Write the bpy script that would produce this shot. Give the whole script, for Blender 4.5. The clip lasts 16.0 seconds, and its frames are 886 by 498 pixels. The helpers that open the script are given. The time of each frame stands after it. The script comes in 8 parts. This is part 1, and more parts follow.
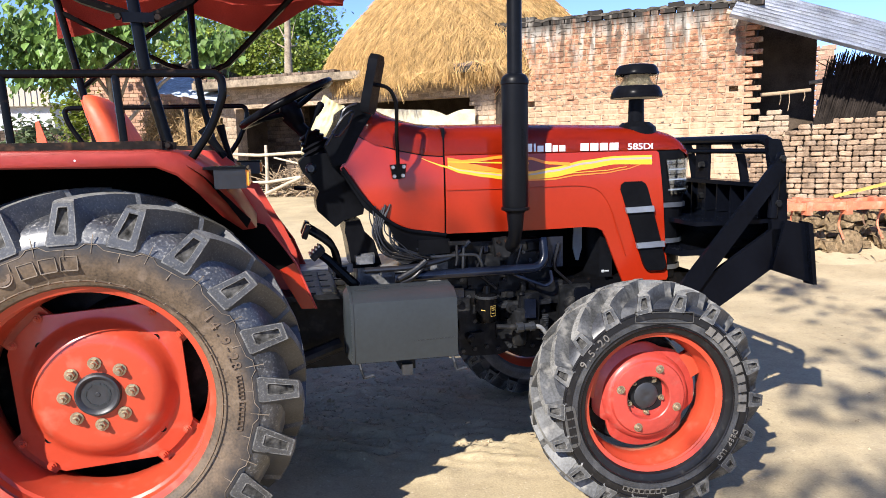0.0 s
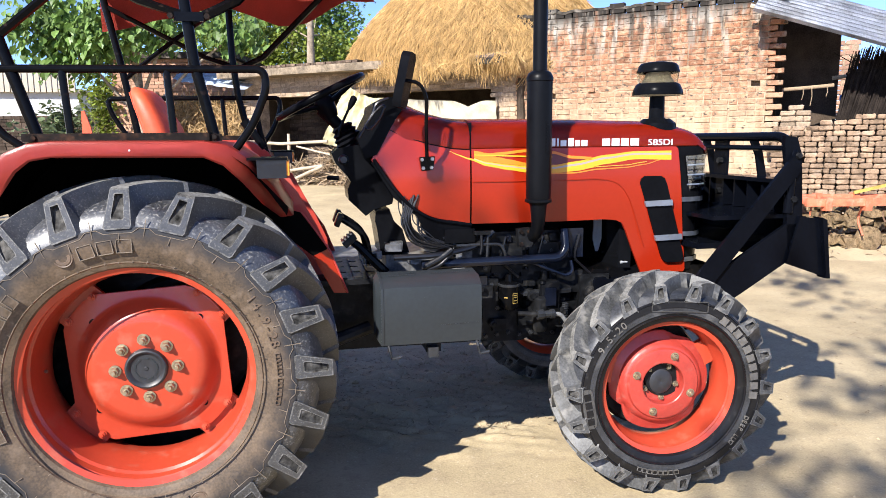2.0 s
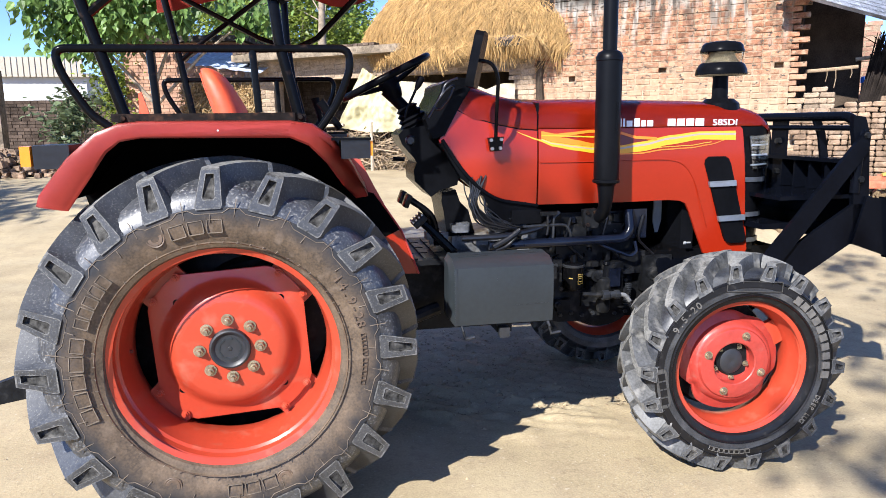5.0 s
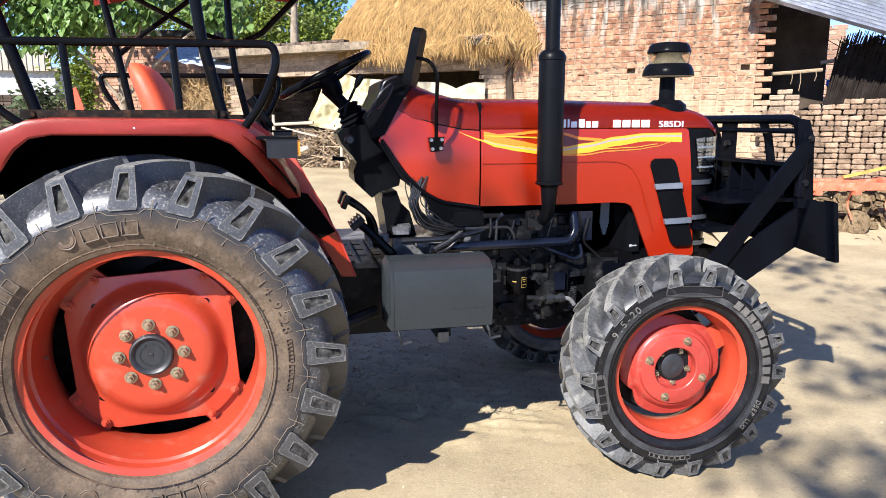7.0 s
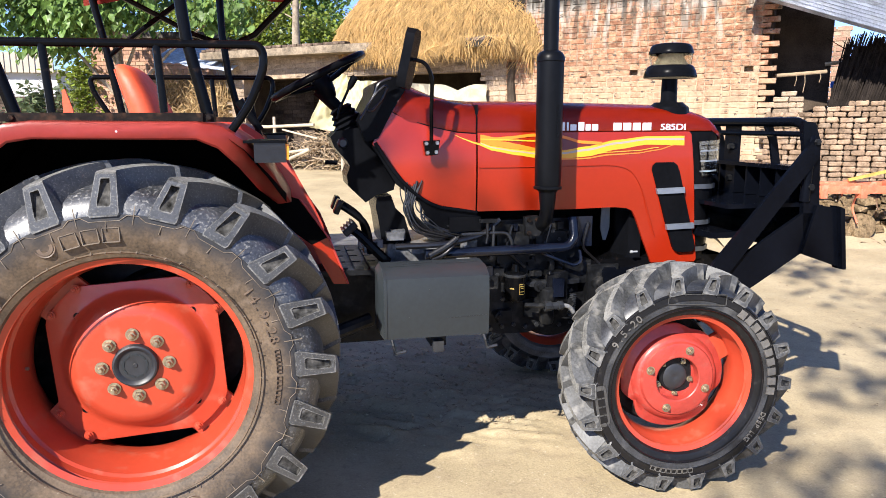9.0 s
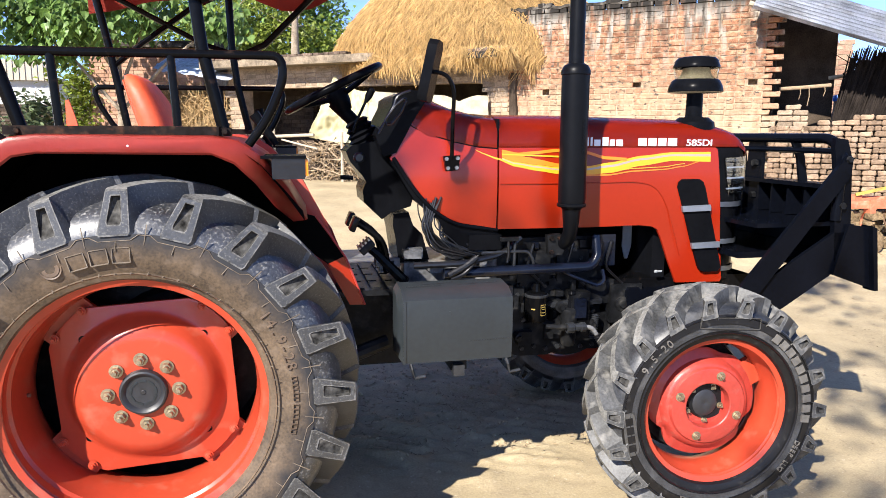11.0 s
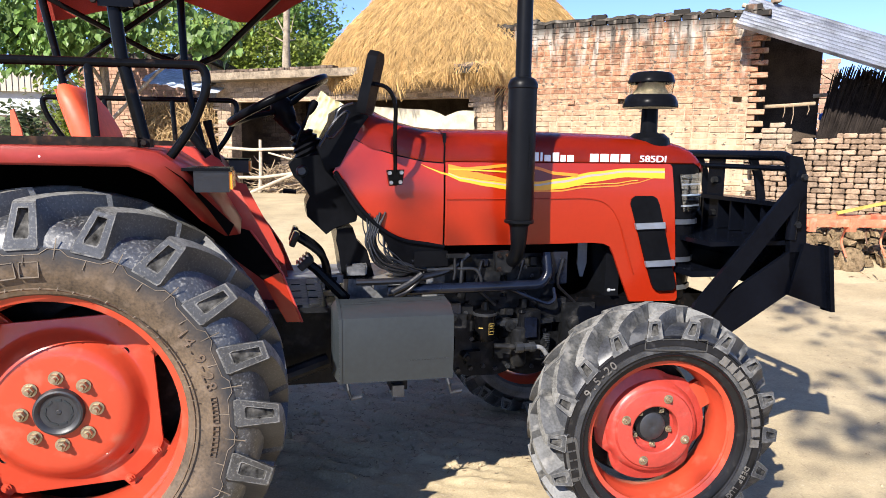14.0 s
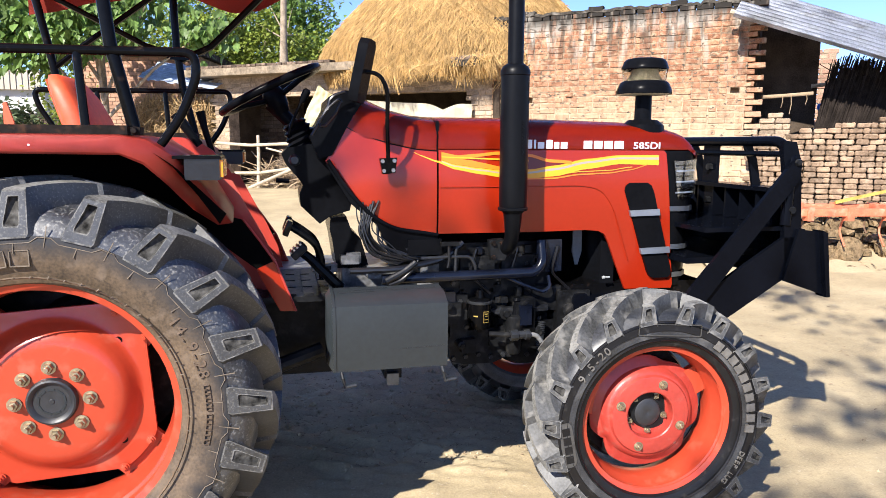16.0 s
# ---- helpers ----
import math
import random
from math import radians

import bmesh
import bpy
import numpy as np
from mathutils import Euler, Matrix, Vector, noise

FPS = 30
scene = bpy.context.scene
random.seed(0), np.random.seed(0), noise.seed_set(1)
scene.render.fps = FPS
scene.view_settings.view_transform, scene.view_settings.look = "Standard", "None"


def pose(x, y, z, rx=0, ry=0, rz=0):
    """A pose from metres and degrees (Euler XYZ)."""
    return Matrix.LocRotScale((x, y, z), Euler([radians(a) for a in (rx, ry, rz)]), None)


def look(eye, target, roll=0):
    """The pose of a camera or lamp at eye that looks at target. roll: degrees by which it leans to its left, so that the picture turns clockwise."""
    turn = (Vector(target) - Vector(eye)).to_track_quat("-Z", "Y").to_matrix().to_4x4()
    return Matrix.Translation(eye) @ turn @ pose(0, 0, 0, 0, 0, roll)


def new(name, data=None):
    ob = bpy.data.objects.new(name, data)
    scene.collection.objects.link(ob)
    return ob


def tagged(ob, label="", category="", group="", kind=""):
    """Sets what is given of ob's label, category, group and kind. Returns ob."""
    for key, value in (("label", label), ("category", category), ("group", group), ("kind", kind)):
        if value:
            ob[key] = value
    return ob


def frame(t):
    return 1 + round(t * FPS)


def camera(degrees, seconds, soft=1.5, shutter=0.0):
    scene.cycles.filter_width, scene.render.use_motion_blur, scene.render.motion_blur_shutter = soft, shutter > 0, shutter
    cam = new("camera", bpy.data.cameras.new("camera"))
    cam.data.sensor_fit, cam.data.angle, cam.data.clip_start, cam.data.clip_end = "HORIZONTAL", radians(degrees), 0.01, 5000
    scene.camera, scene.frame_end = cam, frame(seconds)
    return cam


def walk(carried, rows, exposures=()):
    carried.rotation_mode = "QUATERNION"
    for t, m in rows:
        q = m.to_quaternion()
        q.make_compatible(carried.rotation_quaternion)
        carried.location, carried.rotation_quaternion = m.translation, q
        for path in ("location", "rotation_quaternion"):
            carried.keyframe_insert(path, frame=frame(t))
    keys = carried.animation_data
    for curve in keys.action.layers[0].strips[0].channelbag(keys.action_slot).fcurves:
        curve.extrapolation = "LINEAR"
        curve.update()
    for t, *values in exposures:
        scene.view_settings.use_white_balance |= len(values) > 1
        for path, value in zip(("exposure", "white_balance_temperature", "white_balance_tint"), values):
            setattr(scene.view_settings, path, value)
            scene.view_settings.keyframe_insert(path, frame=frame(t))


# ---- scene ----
cam = camera(64.0, 16.0, soft=0.7)
PATH = [
    (0, (0.778, -2.27, 1.376), (1.062, -0.311, 1.094), -1.2),
    (0.5, (0.762, -2.281, 1.367), (1.049, -0.324, 1.072), -1.0),
    (1, (0.742, -2.304, 1.366), (1.034, -0.349, 1.061), -0.7),
    (1.5, (0.727, -2.337, 1.379), (1.01, -0.382, 1.069), -0.5),
    (2, (0.724, -2.396, 1.391), (0.96, -0.434, 1.082), -0.5),
    (2.5, (0.697, -2.462, 1.401), (0.925, -0.5, 1.086), -0.6),
    (3, (0.613, -2.451, 1.394), (0.838, -0.488, 1.08), -0.7),
    (3.5, (0.496, -2.408, 1.389), (0.716, -0.446, 1.068), -0.9),
    (3.7, (0.46, -2.39, 1.387), (0.681, -0.43, 1.06), -0.9),
    (5.8, (0.451, -2.367, 1.375), (0.702, -0.415, 1.018), -0.0),
    (6, (0.472, -2.368, 1.374), (0.752, -0.42, 1.017), 0.0),
    (6.5, (0.552, -2.345, 1.373), (0.842, -0.398, 1.019), -0.1),
    (7, (0.618, -2.32, 1.381), (0.906, -0.373, 1.025), -0.1),
    (7.5, (0.64, -2.305, 1.384), (0.926, -0.358, 1.029), -0.1),
    (8, (0.653, -2.287, 1.389), (0.939, -0.34, 1.034), -0.1),
    (8.5, (0.677, -2.285, 1.389), (0.959, -0.337, 1.034), -0.1),
    (9, (0.659, -2.246, 1.385), (0.939, -0.297, 1.034), -0.1),
    (9.5, (0.612, -2.172, 1.403), (0.895, -0.222, 1.06), -0.0),
    (12, (0.579, -2.116, 1.395), (0.879, -0.163, 1.083), 0.3),
    (12.5, (0.583, -2.121, 1.39), (0.887, -0.168, 1.084), 0.2),
    (13, (0.632, -2.098, 1.389), (0.939, -0.145, 1.087), 0.2),
    (13.5, (0.736, -2.068, 1.4), (1.042, -0.113, 1.109), 0.7),
    (14, (0.788, -2.08, 1.399), (1.092, -0.123, 1.116), 0.8),
    (14.5, (0.791, -2.084, 1.401), (1.097, -0.127, 1.127), 0.8),
    (15, (0.792, -2.094, 1.397), (1.093, -0.136, 1.126), 0.8),
    (15.5, (0.796, -2.095, 1.391), (1.096, -0.138, 1.111), 0.6),
    (16, (0.812, -2.084, 1.372), (1.115, -0.129, 1.076), 0.3),
]
# the clip's white balance turns cooler while the rear wheel is in the middle, then warmer again
WHITE = [(0, 1.38, 6760, 10), (2, 1.36, 6680, 10), (3, 1.34, 6380, 10), (6.5, 1.35, 6380, 10), (7.2, 1.36, 6640, 10), (9, 1.38, 6800, 10), (12, 1.42, 6880, 10), (16, 1.40, 6840, 10)]
walk(cam, [(t, look(eye, target, roll)) for t, eye, target, roll in PATH], WHITE)

# ---- world, sun, exposure ----
SUN_DIR = Vector((-0.512, -0.622, 0.592)).normalized()
world = bpy.data.worlds.new("sky")
scene.world = world
world.use_nodes = True
wn, wl = world.node_tree.nodes, world.node_tree.links
sky = wn.new("ShaderNodeTexSky")
sky.sky_type, sky.sun_disc = "NISHITA", False
sky.sun_elevation, sky.sun_rotation = math.asin(SUN_DIR.z), math.atan2(SUN_DIR.x, SUN_DIR.y)
sky.air_density, sky.dust_density, sky.ozone_density, sky.altitude = 0.62, 0.25, 7.0, 1200
wn["Background"].inputs["Strength"].default_value = 0.135
tint = wn.new("ShaderNodeMix")
tint.data_type, tint.blend_type = "RGBA", "MULTIPLY"
tint.inputs["Factor"].default_value = 1.0
tint.inputs["B"].default_value = (1.0, 0.90, 0.98, 1)
wl.new(sky.outputs[0], tint.inputs["A"])
wl.new(tint.outputs["Result"], wn["Background"].inputs["Color"])
sun_data = bpy.data.lights.new("sun", "SUN")
sun_data.energy, sun_data.angle, sun_data.color = 4.4, radians(0.55), (1.0, 0.972, 0.94)
sun = new("sun", sun_data)
sun.matrix_world = look(SUN_DIR * 30, (0, 0, 0))


# ---- mesh helpers ----
rng = random.Random(7)
nrng = np.random.default_rng(11)


def part(name, bm, material, parent=None, label="", at=None, smooth=35):
    """Links a bmesh as one mesh object, under parent where one is given."""
    me = bpy.data.meshes.new(name)
    bmesh.ops.recalc_face_normals(bm, faces=bm.faces)
    bm.to_mesh(me)
    bm.free()
    return link(name, me, material, parent, label, at, smooth)


def link(name, me, material, parent=None, label="", at=None, smooth=35):
    for m in material if isinstance(material, (list, tuple)) else [material]:
        me.materials.append(m)
    if smooth:
        me.shade_smooth()
        me.set_sharp_from_angle(angle=radians(smooth))
    ob = new(name, me)
    adopt(ob, parent, at)
    if label:
        ob["label"] = label
    return ob


def adopt(ob, parent, at=None):
    if at is not None:
        ob.matrix_basis = at if isinstance(at, Matrix) else Matrix.Translation(at)
    if parent is not None:
        ob.parent = parent
        if parent.type == "EMPTY" and parent.name != "tractor":
            ob.matrix_parent_inverse = parent.matrix_basis.inverted()


def thing(name, base, label, category, group="", kind=""):
    ob = new(name)
    ob.matrix_basis = Matrix.Translation(base)
    ob.empty_display_size = 0.2
    return tagged(ob, label, category, group, kind)


def bevel(bm, width, segments=2, angle=30):
    es = [e for e in bm.edges if len(e.link_faces) == 2 and e.calc_face_angle(0) > radians(angle)]
    if es:
        bmesh.ops.bevel(bm, geom=es, offset=width, segments=segments, affect="EDGES", profile=0.6, clamp_overlap=True)
    return bm


def box(bm, x0, x1, y0, y1, z0, z1, m=None):
    vs = [bm.verts.new((x, y, z)) for x in (x0, x1) for y in (y0, y1) for z in (z0, z1)]
    for f in ((0, 1, 3, 2), (4, 6, 7, 5), (0, 4, 5, 1), (2, 3, 7, 6), (0, 2, 6, 4), (1, 5, 7, 3)):
        bm.faces.new([vs[i] for i in f])
    if m is not None:
        bmesh.ops.transform(bm, matrix=m, verts=vs)
    return bm


def bx(x0, x1, y0, y1, z0, z1, b=0.0, seg=2):
    bm = box(bmesh.new(), x0, x1, y0, y1, z0, z1)
    return bevel(bm, b, seg) if b else bm


def plate(bm, outline, y0, y1):
    """A polygon in x and z, made thick from y0 to y1."""
    a = [bm.verts.new((x, y0, z)) for x, z in outline]
    b = [bm.verts.new((x, y1, z)) for x, z in outline]
    bm.faces.new(a)
    bm.faces.new(b[::-1])
    for i in range(len(a)):
        j = (i + 1) % len(a)
        bm.faces.new((a[i], b[i], b[j], a[j]))
    return bm


def panel(outline, depth, thick, step=0.06):
    """A sheet over an outline in x and z, whose y is depth(x, z), cut fine enough to bend."""
    bm = bmesh.new()
    bm.faces.new([bm.verts.new((x, 0, z)) for x, z in outline])
    for axis, k in (((1, 0, 0), 0), ((0, 0, 1), 1)):
        lo, hi = min(p[k] for p in outline), max(p[k] for p in outline)
        n = max(1, int((hi - lo) / step))
        for i in range(1, n):
            co = [0, 0, 0]
            co[0 if k == 0 else 2] = lo + (hi - lo) * i / n
            bmesh.ops.bisect_plane(bm, geom=bm.verts[:] + bm.edges[:] + bm.faces[:], plane_co=co, plane_no=axis)
    for v in bm.verts:
        v.co.y = depth(v.co.x, v.co.z)
    bmesh.ops.recalc_face_normals(bm, faces=bm.faces)
    if thick:
        bmesh.ops.solidify(bm, geom=bm.faces[:], thickness=thick)
        back = [v for v in bm.verts if (v.co.y - depth(v.co.x, v.co.z)) * thick < -1e-5]
        for v in back:
            v.co.y += 2 * (depth(v.co.x, v.co.z) - v.co.y)
    return bm


def smooth_path(pts, radius=0.05, n=5):
    """The polyline with its inner corners rounded."""
    pts = [Vector(p) for p in pts]
    out = [pts[0]]
    for a, b, c in zip(pts, pts[1:], pts[2:]):
        r = min(radius, (a - b).length * 0.48, (c - b).length * 0.48)
        p, q = b + (a - b).normalized() * r, b + (c - b).normalized() * r
        out += [p.lerp(b, i / n).lerp(b.lerp(q, i / n), i / n) for i in range(n + 1)]
    return out + [pts[-1]]


def tube(bm, pts, r, seg=10, caps=True):
    """A round bar along a polyline; r is one radius or one for each point."""
    pts = [Vector(p) for p in pts]
    rs = r if isinstance(r, (list, tuple)) else [r] * len(pts)
    up = None
    rings = []
    for i, p in enumerate(pts):
        d = (pts[min(i + 1, len(pts) - 1)] - pts[max(i - 1, 0)]).normalized()
        if up is None:
            up = d.orthogonal().normalized()
        up = (up - d * up.dot(d)).normalized()
        side = d.cross(up)
        rings.append([bm.verts.new(p + rs[i] * (math.cos(a) * up + math.sin(a) * side)) for a in (2 * math.pi * k / seg for k in range(seg))])
    for a, b in zip(rings, rings[1:]):
        for k in range(seg):
            bm.faces.new((a[k], a[(k + 1) % seg], b[(k + 1) % seg], b[k]))
    if caps:
        bm.faces.new(rings[0][::-1])
        bm.faces.new(rings[-1])
    return bm


def bar(pts, r, seg=10, round_off=0.0):
    return tube(bmesh.new(), smooth_path(pts, round_off) if round_off else pts, r, seg)


def lathe(prof, seg=32, m=None, bm=None, close=False):
    """A profile of (radius, height) turned round the z axis."""
    bm = bm or bmesh.new()
    rings, made = [], []
    for r, h in prof:
        if r < 1e-6:
            ring = [bm.verts.new((0, 0, h))]
        else:
            ring = [bm.verts.new((r * math.cos(2 * math.pi * k / seg), r * math.sin(2 * math.pi * k / seg), h)) for k in range(seg)]
        rings.append(ring)
        made += ring
    pairs = list(zip(rings, rings[1:])) + ([(rings[-1], rings[0])] if close else [])
    for a, b in pairs:
        for k in range(seg):
            j = (k + 1) % seg
            if len(a) == 1 and len(b) > 1:
                bm.faces.new((a[0], b[j], b[k]))
            elif len(b) == 1 and len(a) > 1:
                bm.faces.new((a[k], a[j], b[0]))
            elif len(a) > 1:
                bm.faces.new((a[k], a[j], b[j], b[k]))
    if m is not None:
        bmesh.ops.transform(bm, matrix=m, verts=made)
    return bm


def loft(rings, bm=None, caps=True, closed=True):
    bm = bm or bmesh.new()
    rs = [[bm.verts.new(p) for p in ring] for ring in rings]
    n = len(rs[0])
    for a, b in zip(rs, rs[1:]):
        for k in range(n if closed else n - 1):
            bm.faces.new((a[k], a[(k + 1) % n], b[(k + 1) % n], b[k]))
    if caps and closed:
        bm.faces.new(rs[0][::-1])
        bm.faces.new(rs[-1])
    return bm


def soup(name, verts, faces, material, parent=None, label="", smooth=0):
    """A mesh from arrays made by a rule."""
    me = bpy.data.meshes.new(name)
    me.from_pydata(verts, [], faces)
    me.update()
    return link(name, me, material, parent, label, None, smooth)


TO_Y = Matrix.Rotation(radians(90), 4, "X")      # turns the z axis of a lathe to -y, towards the near side

# ---- materials ----


def mat(name, base, rough=0.6, metal=0.0, var=0.12, scale=6.0, fine=60.0, bump=0.15, coat=0.0, dust=None, dust_amount=0.0, dust_scale=5.0, spec=0.5, per_piece=0.0, bump_dist=0.01):
    """Principled surface whose colour varies at two scales, with fine relief and, where given, dust in patches."""
    m = bpy.data.materials.new(name)
    m.use_nodes = True
    n, l = m.node_tree.nodes, m.node_tree.links
    p = n["Principled BSDF"]
    p.inputs["Roughness"].default_value, p.inputs["Metallic"].default_value = rough, metal
    p.inputs["Specular IOR Level"].default_value = spec
    if coat:
        p.inputs["Coat Weight"].default_value, p.inputs["Coat Roughness"].default_value = coat, 0.08
    geo = n.new("ShaderNodeNewGeometry")
    big, small = n.new("ShaderNodeTexNoise"), n.new("ShaderNodeTexNoise")
    for t, s, d in ((big, scale, 4), (small, fine, 3)):
        t.inputs["Scale"].default_value, t.inputs["Detail"].default_value = s, d
        l.new(geo.outputs["Position"], t.inputs["Vector"])
    mixn = n.new("ShaderNodeMath")
    mixn.operation = "MULTIPLY_ADD"
    mixn.inputs[1].default_value = 0.6
    l.new(big.outputs[0], mixn.inputs[0])
    sm = n.new("ShaderNodeMath")
    sm.operation, sm.inputs[1].default_value = "MULTIPLY", 0.4
    l.new(small.outputs[0], sm.inputs[0])
    l.new(sm.outputs[0], mixn.inputs[2])
    ramp = n.new("ShaderNodeValToRGB")
    lo = tuple(max(0, c * (1 - 2.2 * var)) for c in base)
    hi = tuple(min(1, c * (1 + 1.6 * var)) for c in base)
    ramp.color_ramp.elements[0].position, ramp.color_ramp.elements[1].position = 0.3, 0.7
    ramp.color_ramp.elements[0].color, ramp.color_ramp.elements[1].color = (*lo, 1), (*hi, 1)
    l.new(mixn.outputs[0], ramp.inputs[0])
    out = ramp.outputs[0]
    if per_piece:
        info = n.new("ShaderNodeObjectInfo")
        hsv = n.new("ShaderNodeHueSaturation")
        mr = n.new("ShaderNodeMapRange")
        mr.inputs["To Min"].default_value, mr.inputs["To Max"].default_value = 1 - per_piece, 1 + per_piece
        add = n.new("ShaderNodeMath")
        add.operation = "ADD"
        fr = n.new("ShaderNodeMath")
        fr.operation = "FRACT"
        l.new(info.outputs["Random"], add.inputs[0])
        l.new(geo.outputs["Random Per Island"], add.inputs[1])
        l.new(add.outputs[0], fr.inputs[0])
        l.new(fr.outputs[0], mr.inputs["Value"])
        l.new(mr.outputs[0], hsv.inputs["Value"])
        l.new(out, hsv.inputs["Color"])
        out = hsv.outputs[0]
    if dust:
        d = n.new("ShaderNodeTexNoise")
        d.inputs["Scale"].default_value, d.inputs["Detail"].default_value = dust_scale, 8
        l.new(geo.outputs["Position"], d.inputs["Vector"])
        dr = n.new("ShaderNodeMapRange")
        dr.inputs["From Min"].default_value, dr.inputs["From Max"].default_value = 0.62 - 0.35 * dust_amount, 0.78
        dr.inputs["To Max"].default_value = min(1.0, 0.5 + dust_amount)
        l.new(d.outputs[0], dr.inputs["Value"])
        mx = n.new("ShaderNodeMix")
        mx.data_type = "RGBA"
        mx.inputs["B"].default_value = (*dust, 1)
        l.new(dr.outputs[0], mx.inputs["Factor"])
        l.new(out, mx.inputs["A"])
        out = mx.outputs["Result"]
        rr = n.new("ShaderNodeMapRange")
        rr.inputs["To Min"].default_value, rr.inputs["To Max"].default_value = rough, min(1, rough + 0.4)
        l.new(dr.outputs[0], rr.inputs["Value"])
        l.new(rr.outputs[0], p.inputs["Roughness"])
    l.new(out, p.inputs["Base Color"])
    if bump:
        b = n.new("ShaderNodeBump")
        b.inputs["Strength"].default_value, b.inputs["Distance"].default_value = bump, bump_dist
        l.new(mixn.outputs[0], b.inputs["Height"])
        l.new(b.outputs[0], p.inputs["Normal"])
    return m


RED = mat("red_paint", (0.280, 0.0160, 0.0040), 0.24, spec=0.35, var=0.03, scale=2.5, coat=0.2, bump=0.0)
RED_FADED = mat("faded_red_paint", (0.40, 0.046, 0.032), 0.32, spec=0.4, var=0.05, scale=4, coat=0.2, bump=0.02, dust=(0.40, 0.15, 0.115), dust_amount=0.12)
RED_WHEEL = mat("wheel_red_paint", (0.40, 0.048, 0.022), 0.28, spec=0.4, var=0.05, scale=5, coat=0.18, bump=0.02, dust=(0.36, 0.115, 0.07), dust_amount=0.16, dust_scale=16)
RED_CAST = mat("cast_red_paint", (0.36, 0.040, 0.028), 0.42, var=0.10, scale=16, coat=0.15, bump=0.3, dust=(0.34, 0.11, 0.08), dust_amount=0.08, dust_scale=26)
RED_CLOTH = mat("red_canvas", (0.40, 0.062, 0.042), 0.8, var=0.14, scale=5, fine=240, bump=0.3, spec=0.2)
SEAT_MAT = mat("orange_seat_cover", (0.62, 0.09, 0.035), 0.55, var=0.1, scale=9, bump=0.2)
BLACK = mat("black_paint", (0.0035, 0.0036, 0.0042), 0.14, spec=0.08, var=0.2, scale=7, bump=0.05, dust=(0.05, 0.03, 0.02), dust_amount=0.02, dust_scale=30)
BLACK_PLASTIC = mat("black_plastic", (0.0044, 0.0048, 0.0060), 0.24, spec=0.03, var=0.15, scale=10, bump=0.04)
# Black that puts shade into the colour under the mudguard and round the engine.
SHADE_BLACK = mat("shade_black", (0.0025, 0.0024, 0.0022), 0.9, spec=0.03, var=0.2, scale=9, bump=0.1)
GUARD_BLACK = mat("guard_black_paint", (0.0026, 0.0033, 0.0056), 0.2, spec=0.05, var=0.15, scale=5, bump=0.04)
MUFFLER_MAT = mat("matt_black_steel", (0.0040, 0.0045, 0.0058), 0.36, spec=0.1, metal=0.0, var=0.15, scale=9, bump=0.05)
CAST = mat("dark_cast_iron", (0.010, 0.0105, 0.0115), 0.4, spec=0.12, metal=0.0, var=0.3, scale=22, bump=0.35, dust=(0.05, 0.046, 0.040), dust_amount=0.2, dust_scale=22)
GREY_BOX = mat("grey_sheet_steel", (0.021, 0.026, 0.0295), 0.36, spec=0.4, var=0.12, scale=2.5, fine=60, bump=0.006)
GEAR_GREY = mat("dusty_dark_casting", (0.13, 0.132, 0.134), 0.34, spec=0.5, var=0.35, scale=14, bump=0.25, dust=(0.22, 0.21, 0.20), dust_amount=0.25, dust_scale=30)
STEEL = mat("bare_steel", (0.42, 0.40, 0.37), 0.38, metal=0.9, var=0.15, scale=30, bump=0.1)
BOLT = mat("zinc_bolt", (0.42, 0.36, 0.25), 0.4, metal=0.85, var=0.2, scale=40, bump=0.1)
RUBBER = mat("tyre_rubber", (0.046, 0.048, 0.053), 0.38, spec=0.85, var=0.45, scale=6, fine=140, bump=0.2, bump_dist=0.004, dust=(0.30, 0.29, 0.265), dust_amount=0.24, dust_scale=110)
RUBBER_GREY = mat("grey_dusty_tread", (0.034, 0.036, 0.040), 0.42, spec=0.55, var=0.45, scale=12, fine=160, bump=0.2, bump_dist=0.004, dust=(0.20, 0.195, 0.185), dust_amount=0.24, dust_scale=7)

